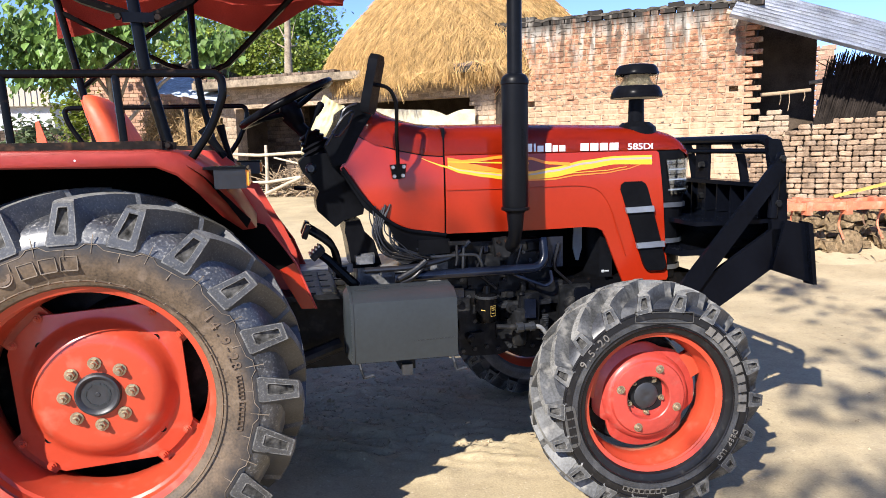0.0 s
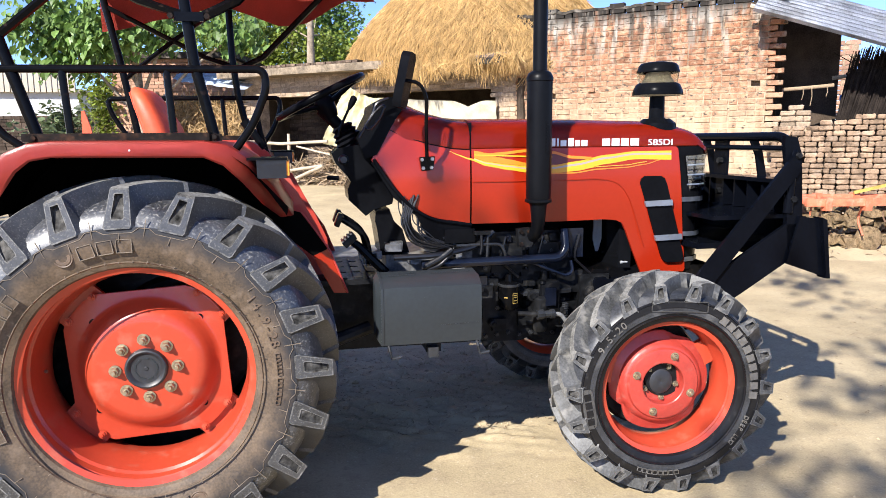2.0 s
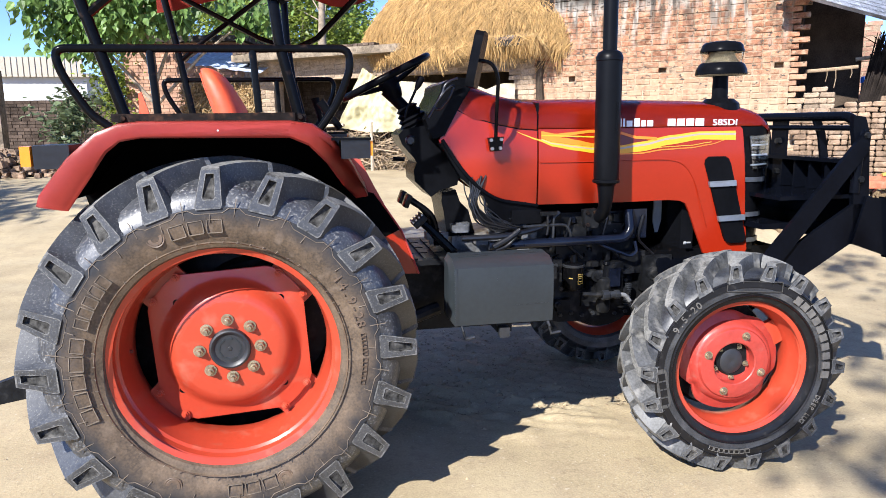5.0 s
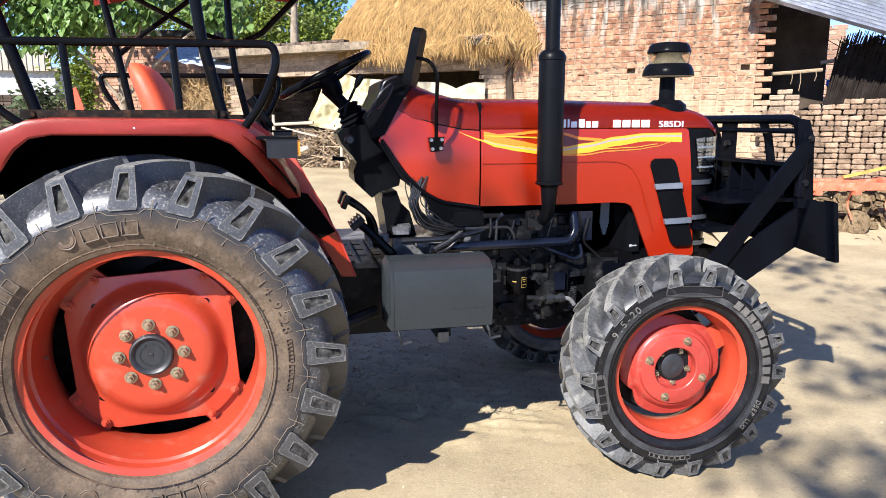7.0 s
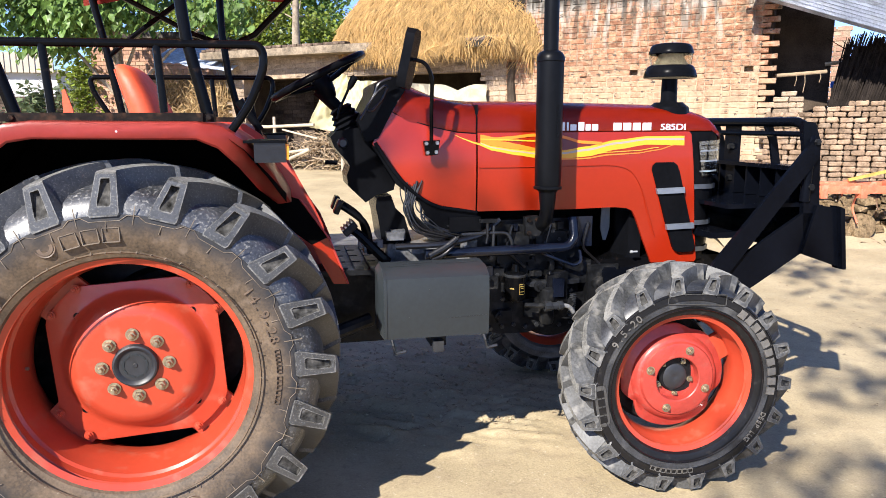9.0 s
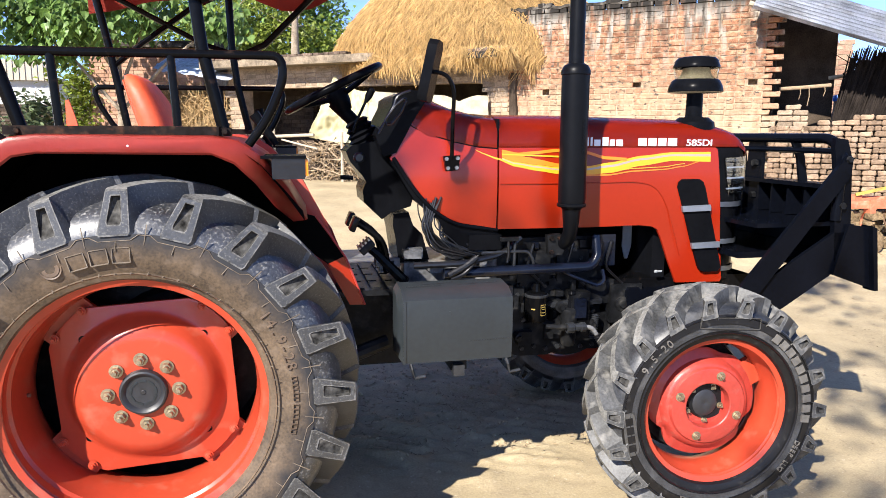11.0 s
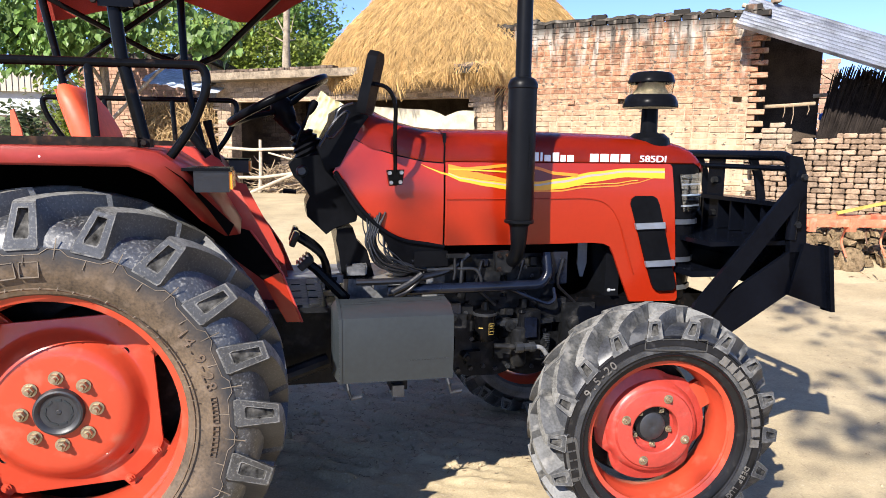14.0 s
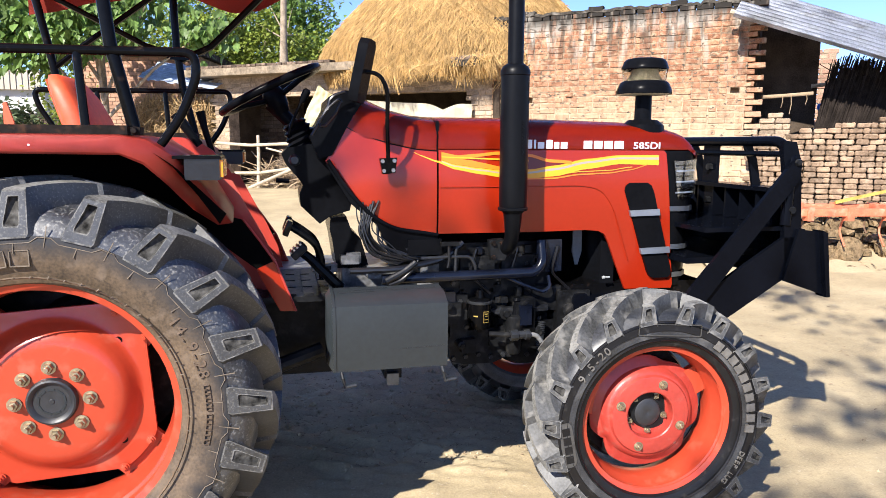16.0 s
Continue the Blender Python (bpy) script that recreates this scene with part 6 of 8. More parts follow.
def driver_place():
    rows = []
    for z, x0, th, hw in ((1.18, -0.06, 0.10, 0.19), (1.26, -0.08, 0.12, 0.205), (1.36, -0.108, 0.125, 0.213), (1.45, -0.132, 0.118, 0.213), (1.53, -0.155, 0.10, 0.20), (1.575, -0.168, 0.08, 0.175), (1.598, -0.168, 0.05, 0.135), (1.604, -0.160, 0.02, 0.09)):
        ring = []
        for k in range(28):
            a = 2 * math.pi * k / 28
            c_, s_ = math.cos(a), math.sin(a)
            u = math.copysign(abs(c_) ** 0.7, c_)
            v = math.copysign(abs(s_) ** 0.6, s_)
            wrinkle = 0.004 * noise.noise(Vector((a * 3, z * 14, 0)))
            ring.append((x0 + th / 2 + (th / 2 + wrinkle) * u, AXIS + (hw + wrinkle) * v, z))
        rows.append(ring)
    seat = P("seat_back", loft(rows), SEAT_MAT, "orange-red covered seat back, wrinkled", None, 70)
    P("seat_seam", bar([(x - 0.004, AXIS - 0.14, z) for x, z in ((-0.05, 1.20), (-0.085, 1.30), (-0.115, 1.42), (-0.145, 1.52), (-0.160, 1.58))], 0.004, 6), SEAT_MAT, "", seat)
    P("seat_cushion", bx(-0.12, 0.32, AXIS - 0.22, AXIS + 0.22, 1.06, 1.18, 0.04, 3), SEAT_MAT, "", seat)
    P("seat_base", bx(-0.05, 0.25, AXIS - 0.15, AXIS + 0.15, 0.86, 1.06, 0.02), BLACK, "", seat)
    # steering wheel and column
    c, tilt = Vector((0.583, AXIS, 1.572)), radians(-26.5)
    m = Matrix.Translation(c) @ Matrix.Rotation(tilt, 4, "Y")
    bm = bmesh.new()
    ring = [(0.2 * math.cos(2 * math.pi * k / 48), 0.2 * math.sin(2 * math.pi * k / 48), 0) for k in range(49)]
    tube(bm, ring, 0.0155, 12, False)
    bmesh.ops.remove_doubles(bm, verts=bm.verts, dist=1e-4)
    bmesh.ops.transform(bm, matrix=m, verts=bm.verts)
    wheel = P("steering_wheel", bm, BLACK_PLASTIC, "black steering wheel with three spokes")
    for a in (90, 210, 330):
        P("spoke", bar([m @ Vector((0.03 * math.cos(radians(a)), 0.03 * math.sin(radians(a)), -0.035)), m @ Vector((0.12 * math.cos(radians(a)), 0.12 * math.sin(radians(a)), -0.02)), m @ Vector((0.195 * math.cos(radians(a)), 0.195 * math.sin(radians(a)), 0))], 0.011, 8, 0.03), BLACK_PLASTIC, "", wheel)
    P("wheel_hub", lathe([(0, 0.005), (0.035, 0.0), (0.045, -0.02), (0.04, -0.07), (0.03, -0.10)], 24, m), BLACK_PLASTIC, "", wheel)
    d = Vector((0.09, 0, -0.22)).normalized()
    P("steering_column", bar([c - Vector((0, 0, 0.05)), (0.665, AXIS, 1.44), (0.715, AXIS, 1.34)], [0.03, 0.026, 0.03], 14), BLACK_PLASTIC, "black steering column", wheel)
    bm = bmesh.new()
    axis = Vector((0.05, 0, -0.1)).to_track_quat("Z", "Y").to_matrix().to_4x4()
    prof = []
    for k in range(6):
        prof += [(0.036 + 0.006 * k, 0.022 * k), (0.050 + 0.006 * k, 0.022 * k + 0.011)]
    P("column_boot", lathe(prof, 24, Matrix.Translation((0.665, AXIS - 0.02, 1.45)) @ axis), BLACK_PLASTIC, "ribbed black rubber boot", wheel)
    con = P("steering_console", bevel(plate(bmesh.new(), [(0.617, 1.328), (0.639, 1.350), (0.719, 1.365), (0.778, 1.365), (0.795, 1.331), (0.808, 1.264), (0.844, 1.212), (0.880, 1.150), (0.871, 1.111), (0.792, 1.088), (0.755, 1.061), (0.684, 1.131), (0.680, 1.176), (0.694, 1.210), (0.681, 1.232), (0.633, 1.288)], 0.72, 0.98), 0.010), BLACK_PLASTIC, "black plastic steering console")
    P("dash_cowl", bevel(plate(bmesh.new(), [(0.720, 1.392), (0.753, 1.444), (0.784, 1.502), (0.789, 1.534), (0.814, 1.550), (0.853, 1.561), (0.900, 1.556), (0.920, 1.528), (0.863, 1.440), (0.800, 1.325), (0.751, 1.310)], 0.632, 2 * AXIS - 0.632), 0.010), BLACK_PLASTIC, "black dashboard cowl", con)
    P("cowl_vent", bar([(x, 0.588, z) for x, z in [(0.757, 1.429), (0.750, 1.442), (0.792, 1.500), (0.822, 1.525), (0.833, 1.519), (0.813, 1.475), (0.774, 1.431), (0.757, 1.429)]], 0.0055, 8, 0.006), BLUE_STEEL, "raised oval vent frame", con)
    P("cowl_ridge", bar([(x, 0.590, z) for x, z in [(0.726, 1.396), (0.787, 1.498), (0.794, 1.527), (0.818, 1.544), (0.848, 1.553)]], 0.006, 8, 0.02), BLUE_STEEL, "", con)
    P("hand_throttle", bar([(0.645, 0.70, 1.400), (0.657, 0.70, 1.441), (0.700, 0.70, 1.530)], 0.0055, 8), BLACK, "black hand throttle lever", con)
    P("throttle_knob", bar([(0.694, 0.70, 1.515), (0.704, 0.70, 1.535), (0.717, 0.70, 1.560), (0.721, 0.70, 1.566)], [0.007, 0.014, 0.015, 0.009], 12), BLACK_PLASTIC, "", con)
    P("cowl_fairing", bevel(plate(bmesh.new(), [(0.79, 1.30), (0.875, 1.165), (0.95, 1.10), (1.02, 1.052), (1.10, 1.03), (1.195, 1.026), (1.195, 0.99), (1.07, 0.956), (1.0, 0.985), (0.958, 1.068), (0.93, 1.09), (0.865, 1.145), (0.775, 1.292)], 0.60, 0.66), 0.008), BLACK_PLASTIC, "black edge fairing under the cowl", con)
    P("edge_trim", bar([(0.782, 0.594, 1.308), (0.85, 0.594, 1.20), (0.93, 0.594, 1.108), (1.02, 0.594, 1.050), (1.195, 0.596, 1.024)], 0.008, 8, 0.05), BLACK_PLASTIC, "", con)
    P("console_knob", lathe([(0, 0.014), (0.014, 0.014), (0.018, 0.008), (0.022, 0.0)], 20, Matrix.Translation((0.665, 0.70, 1.305)) @ TO_Y), GREY_BOX, "", con)
    P("ignition_stub", bar([(0.645, 0.74, 1.225), (0.595, 0.74, 1.228)], 0.009, 8), BLACK_PLASTIC, "", con)
    P("lower_cover", bevel(plate(bmesh.new(), [(0.792, 1.085), (0.851, 1.095), (0.869, 1.043), (0.905, 1.007), (0.936, 0.895), (0.812, 0.895), (0.796, 1.011), (0.788, 1.045)], 0.66, 0.92), 0.010), BLACK_PLASTIC, "black plastic cover", con)
    # mirror on its arm
    arm = P("mirror_arm", bar([(0.895, 0.452, 1.614), (0.955, 0.45, 1.606), (0.985, 0.465, 1.55), (0.985, 0.49, 1.43), (0.996, 0.545, 1.33), (0.998, 0.560, 1.26)], 0.0075, 10, 0.03), BLACK, "black bent rod carrying the side mirror")
    P("mirror_bracket", bevel(plate(bmesh.new(), [(0.965, 1.315), (1.03, 1.318), (1.022, 1.262), (0.975, 1.258)], 0.545, 0.567), 0.006), BLACK, "black bracket with four bolts", arm)
    for x, z in ((0.975, 1.305), (1.018, 1.307), (0.98, 1.270), (1.014, 1.272)):
        P("bolt", lathe([(0, 0.010), (0.0075, 0.010), (0.008, 0)], 6, Matrix.Translation((x, 0.545, z)) @ TO_Y), STEEL, "", arm)
    rr = [(0.0, 0.0), (0.055, 0.0), (0.07, 0.02), (0.07, 0.195), (0.055, 0.215), (0.01, 0.215), (-0.005, 0.195), (-0.008, 0.02)]
    bm = plate(bmesh.new(), [(x - 0.03, z) for x, z in rr], -0.018, 0.018)
    bevel(bm, 0.010, 2)
    mm = Matrix.Translation((0.872, 0.455, 1.510)) @ Matrix.Rotation(radians(12), 4, "Y") @ Matrix.Rotation(radians(62), 4, "Z")
    bmesh.ops.transform(bm, matrix=mm, verts=bm.verts)
    head = P("mirror_head", bm, BLACK_PLASTIC, "black rectangular side mirror", arm)
    P("rear_marker", bevel(plate(bmesh.new(), [(-0.562, 1.40), (-0.560, 1.535), (-0.546, 1.540), (-0.523, 1.46), (-0.512, 1.40)], 1.46, 1.475), 0.005), SEAT_MAT, "orange-red marker plate at the rear of the far mudguard")
    # pedals, levers and footplate
    P("footplate", bx(0.45, 0.800, 0.455, 1.014, 0.815, 0.835, 0.006), CAST, "dark ribbed steel footplate")
    for k in range(5):
        for j in range(4):
            P("foot_rib", bx(0.50 + 0.06 * k, 0.535 + 0.06 * k, 0.47 + 0.13 * j, 0.58 + 0.13 * j, 0.835, 0.842, 0.003), CAST)
    P("footplate", bx(0.50, 0.98, 2 * AXIS - 0.66, 2 * AXIS - 0.30, 0.815, 0.835, 0.006), GEAR_GREY, "dark ribbed steel footplate")
    for dy in (0.0, 0.16):
        ped = P("brake_pedal", bar([(0.640, 0.60 + dy, 1.068), (0.690, 0.60 + dy, 1.036), (0.735, 0.60 + dy, 0.998), (0.752, 0.60 + dy, 0.945), (0.755, 0.60 + dy, 0.87)], 0.0135, 10, 0.04), BLACK, "black bent brake pedal")
        P("pedal_pad", bevel(box(bmesh.new(), -0.011, 0.011, -0.04, 0.04, -0.028, 0.028, Matrix.Translation((0.632, 0.60 + dy, 1.062)) @ Matrix.Rotation(radians(22), 4, "Y")), 0.006), BLACK, "", ped)
    ped = P("clutch_pedal", bar([(0.675, 0.52, 0.985), (0.708, 0.52, 0.958), (0.757, 0.52, 0.906), (0.815, 0.53, 0.845)], [0.017, 0.017, 0.019, 0.02], 8), BLACK, "black flat clutch pedal")
    pad = P("pedal_pad", bevel(box(bmesh.new(), -0.014, 0.014, -0.045, 0.045, -0.030, 0.030, Matrix.Translation((0.668, 0.52, 0.988)) @ Matrix.Rotation(radians(48), 4, "Y")), 0.006), CAST, "worn ribbed pedal pad", ped)
    for k in range(4):
        P("pad_rib", box(bmesh.new(), -0.020, -0.010, -0.04, 0.04, -0.026 + 0.015 * k, -0.019 + 0.015 * k, Matrix.Translation((0.668, 0.52, 0.988)) @ Matrix.Rotation(radians(48), 4, "Y")), STEEL, "", pad, 0)
    P("gear_lever", bar([(0.335, 1.20, 1.30), (0.30, 1.20, 1.43), (0.285, 1.20, 1.50)], [0.012, 0.014, 0.020], 10), BLACK_PLASTIC, "black lever beside the seat")
    P("lever", bar([(0.36, 0.40, 1.36), (0.29, 0.40, 1.46)], [0.012, 0.018], 10), BLACK_PLASTIC, "black lever beside the seat")


OFF = Vector((0.050, -0.100, 0))
driver_place()


def front_guard():
    xn, yn, yf = 2.60, 0.264, 2 * MID - 0.264
    up = []
    guard = P("front_guard", bar([(xn - 0.02, yn, 1.06), (xn - 0.01, yn, 1.33), (xn - 0.02, yn + 0.06, 1.385), (xn - 0.02, yf - 0.05, 1.385), (xn - 0.01, yf, 1.33), (xn - 0.02, yf, 1.06)], 0.021, 12, 0.05), GUARD_BLACK, "black steel front guard across the nose")
    P("guard_rail", bar([(xn - 0.02, yn, 1.335), (xn - 0.02, yf, 1.335)], 0.012, 10), GUARD_BLACK, "", guard)
    for y in (yn, yf):
        P("guard_upright", bevel(plate(bmesh.new(), [(xn - 0.025, 0.95), (xn - 0.045, 1.26), (xn - 0.062, 1.352), (xn - 0.060, 1.388), (xn - 0.005, 1.382), (xn + 0.022, 1.31), (xn + 0.058, 0.885), (xn - 0.01, 0.86)], y - 0.012, y + 0.012), 0.006), GUARD_BLACK, "black steel side plate", guard)
    for y in (0.54, 2 * MID - 0.54):
        P("guard_post", bevel(plate(bmesh.new(), [(xn - 0.04, 1.385), (xn, 1.385), (xn + 0.035, 1.31), (xn + 0.06, 1.20), (xn + 0.02, 1.20), (xn, 1.30)], y - 0.006, y + 0.006), 0.003), GUARD_BLACK, "curved black post", guard)
    for y in (0.79,):
        P("guard_plate", bx(xn - 0.02, xn - 0.008, y - 0.055, y + 0.055, 1.04, 1.385, 0.003), GUARD_BLACK, "black mounting plate with two bolts", guard)
        for z in (1.27, 1.12):
            P("bolt", lathe([(0, 0.02), (0.015, 0.02), (0.017, 0)], 6, Matrix.Translation((xn - 0.02, y - 0.01, z)) @ Matrix.Rotation(radians(-90), 4, "Y")), CAST, "", guard)
    P("guard_ledge", bx(xn - 0.05, xn + 0.04, yn, yf, 1.185, 1.203, 0.004), GUARD_BLACK, "", guard)
    for y in (0.33, 0.43, 0.535, 0.64, 0.735, 0.85, 0.95, 1.05, 1.15):
        P("guard_fin", bx(xn - 0.035, xn + 0.03, y - 0.006, y + 0.006, 1.055, 1.19, 0.002), GUARD_BLACK, "", guard)
    P("guard_back", bx(xn + 0.028, xn + 0.036, yn, yf, 1.05, 1.19), GUARD_BLACK, "", guard)
    P("guard_floor", bx(2.24, xn + 0.04, yn + 0.02, yf - 0.02, 1.035, 1.052, 0.004), GUARD_BLACK, "", guard)
    P("lower_tray", bx(2.22, 2.64, yn + 0.1, yf - 0.1, 0.90, 0.925, 0.006), GUARD_BLACK, "", guard)
    for y in (yn, yf):
        for dz in (1.27, 1.12):
            P("bolt", lathe([(0, 0.016), (0.014, 0.016), (0.016, 0)], 6, Matrix.Translation((xn - 0.01, y - 0.012, dz)) @ TO_Y), CAST, "", guard)
        P("diagonal_brace", bevel(plate(bmesh.new(), [(2.588, 1.322), (2.612, 1.300), (2.610, 1.240), (2.545, 1.160), (2.285, 0.842), (2.12, 0.640), (2.05, 0.680), (2.165, 0.826)], y - 0.03, y - 0.012), 0.005), GUARD_BLACK, "black steel diagonal brace", guard)
        P("side_arm", bevel(plate(bmesh.new(), [(2.640, 1.012), (2.571, 1.012), (2.269, 0.823), (2.08, 0.690), (2.12, 0.570), (2.375, 0.720), (2.575, 0.842), (2.645, 0.885)], y - 0.012, y + 0.006), 0.005), GUARD_BLACK, "black steel side arm", guard)
        P("bolt", lathe([(0, 0.012), (0.012, 0.012), (0.014, 0)], 6, Matrix.Translation((2.592, y - 0.03, 1.305)) @ TO_Y), CAST, "", guard)
    blade = P("push_blade", bevel(loft([[(2.64, yn - 0.02, 1.045), (2.64, yf + 0.02, 1.045), (2.655, yf + 0.02, 1.045), (2.655, yn - 0.02, 1.045)], [(2.655, yn - 0.02, 0.82), (2.655, yf + 0.02, 0.82), (2.67, yf + 0.02, 0.82), (2.67, yn - 0.02, 0.82)]]), 0.003), GUARD_BLACK, "black steel push blade", guard)
    for y in (yn - 0.02, yf + 0.02):
        P("blade_cheek", bevel(plate(bmesh.new(), [(2.625, 1.045), (2.726, 1.032), (2.742, 1.004), (2.768, 0.777), (2.750, 0.780), (2.570, 0.842)], y - 0.006, y + 0.006), 0.003), GUARD_BLACK, "", guard)
        P("blade_edge", bevel(plate(bmesh.new(), [(2.715, 1.040), (2.738, 1.030), (2.772, 0.772), (2.754, 0.772)], y - 0.03, y + 0.03), 0.003), GUARD_BLACK, "", guard)


OFF = Vector((0.010, 0, 0))
front_guard()

# ---- buildings behind: one long line of walls ----
B0 = Vector((6.57, 7.15, 0))
ALONG = Vector((-0.822, 0.570, 0)).normalized()
OUT = Vector((-0.570, -0.822, 0)).normalized()


def W(s, out=0.0, z=0.0):
    return B0 + ALONG * s + OUT * out + Vector((0, 0, z))


WALL_M = Matrix(((ALONG.x, OUT.x, 0, B0.x), (ALONG.y, OUT.y, 0, B0.y), (0, 0, 1, 0), (0, 0, 0, 1)))


def wbox(bm, s0, s1, o0, o1, z0, z1):
    return box(bm, s0, s1, o0, o1, z0, z1, WALL_M)


def brick_mesh(seed, l, h, d, worn=0.003, soft=False):
    """One worn brick: an uneven outline with knocked-off corners and a chamfered face."""
    r = random.Random(seed)
    c, ch = (0.015, 0.012) if soft else (0.008, 0.006)
    a, b = l / 2, h / 2
    ring = [(-a + c, -b), (a - c, -b), (a, -b + c), (a, b - c), (a - c, b), (r.uniform(-0.3, 0.3) * l, b), (-a + c, b), (-a, b - c), (-a, -b + c)]
    ring = [(x + r.uniform(-worn, worn), z + r.uniform(-worn, worn)) for x, z in ring]
    inner = [(x * (1 - ch / a), z * (1 - ch / b), r.uniform(-0.002, 0.002)) for x, z in ring]
    bm = loft([[(x, -d / 2, z) for x, z in ring], [(x, d / 2 - ch, z) for x, z in ring], [(x, d / 2 + o, z) for x, z, o in inner]])
    me = bpy.data.meshes.new("brick")
    bm.to_mesh(me)
    bm.free()
    return me


def brick_face(parent, s0, s1, z0, z1, material, keep, pitch=0.083, length=0.237, holes=(), depth=0.11, out=0.0, ragged0=0.0, top=None, stack=False, cap=300):
    """Courses of single bricks, stretchers and headers mixed, on the face of a wall; bricks past the cap are joined into one part."""
    gap = 0.012 if not stack else 0.004
    full = [brick_mesh(10 + k, length - gap - 0.006 * (k % 3), pitch - gap - 0.003 * (k % 2), depth, 0.005, stack) for k in range(12)]
    half = [brick_mesh(40 + k, length / 2 - gap, pitch - gap, depth, 0.0035, stack) for k in range(6)]
    for me in full + half:
        me.materials.append(material)
    r = random.Random(5)
    spots = []
    course, z = 0, z0
    while z < z1 - pitch * 0.5:
        s = s0 + (length / 2 if course % 2 and ragged0 else 0)
        small = bool(course % 2) and not ragged0
        while s < s1 - length * 0.3:
            w = length / 2 if small else length
            spots.append((s + w / 2, z + pitch / 2, small))
            s += w
            small = r.random() < 0.3
        z += pitch
        course += 1
    rest, n = bmesh.new(), 0
    spots = [p for p in spots if (top is None or p[1] < top(p[0])) and not any(abs(p[0] - a) < b and abs(p[1] - c) < d for a, b, c, d in holes)]
    spots.sort(key=lambda p: not keep(p))
    j, tilt = (0.005, 0.011) if not stack else (0.007, 0.028)
    for s, zz, small in spots:
        me = r.choice(half if small else full)
        m = WALL_M @ Matrix.Translation((s + r.uniform(-j, j), out - depth / 2 + r.uniform(-0.006, 0.006) * (1 if not stack else 2.5), zz + r.uniform(-0.003, 0.003))) @ Euler((r.uniform(-0.01, 0.01), r.uniform(-tilt, tilt), r.uniform(-tilt, tilt) * 1.4)).to_matrix().to_4x4()
        if n < cap:
            ob = new("brick", me)
            adopt(ob, parent, m)
        else:
            before = len(rest.verts)
            rest.from_mesh(me)
            rest.verts.ensure_lookup_table()
            bmesh.ops.transform(rest, matrix=m, verts=rest.verts[before:])
        n += 1
    if len(rest.verts):
        ob = part("brickwork", rest, material, parent, "", None, 0)
        ob["kind"] = "stuff"
    else:
        rest.free()


def long_wall():
    bm = bmesh.new()
    wbox(bm, 0.10, 3.86, -0.24, -0.15, 0.0, 3.24)
    # the face is left open at the putlog holes
    for z0, z1, cuts in ((0.0, 2.0, ()), (2.0, 2.085, ((3.20, 3.31),)), (2.085, 2.16, ((0.18, 0.30), (1.78, 1.94))), (2.16, 3.24, ())):
        edges = [0.10] + [e for c in cuts for e in c] + [3.86]
        for a, b in zip(edges[::2], edges[1::2]):
            wbox(bm, a, b, -0.15, -0.008, z0, z1)
    wall = part("wall_brick", bm, WALL_MORTAR, None, "", None, 0)
    tagged(wall, "old red brick wall with salt bloom, lime runs and black growth along its top", "wall", kind="structure")
    top = lambda s: 3.36 + 0.02 * noise.noise(Vector((s * 5.0, 0, 0)))
    brick_face(wall, -0.13, 3.86, 0.25, 3.40, BRICK, lambda p: p[0] < 2.6 and p[1] > 1.3, ragged0=1, holes=((0.24, 0.10, 2.12, 0.042), (3.25, 0.10, 2.04, 0.042), (1.86, 0.11, 2.12, 0.042)), top=top)
    # one header standing proud
    me = brick_mesh(91, 0.105, 0.068, 0.16)
    me.materials.append(BRICK)
    adopt(new("brick", me), wall, WALL_M @ Matrix.Translation((2.61, -0.045, 2.115)))
    # rough cement capping
    bm = bmesh.new()
    rows = []
    for k in range(90):
        s = -0.02 + 3.90 * k / 89
        h = top(s) + 0.04 * noise.noise(Vector((s * 7, 3, 0))) + 0.03 * noise.noise(Vector((s * 23, 5, 0)))
        rows.append([W(s, 0.006, h - 0.05), W(s, -0.012, h - 0.004), W(s, -0.12, h + 0.012), W(s, -0.25, h + 0.0), W(s, -0.25, h - 0.05)])
    part("wall_capping", loft(rows), BLACKENED, wall, "blackened crumbling cement capping")


long_wall()


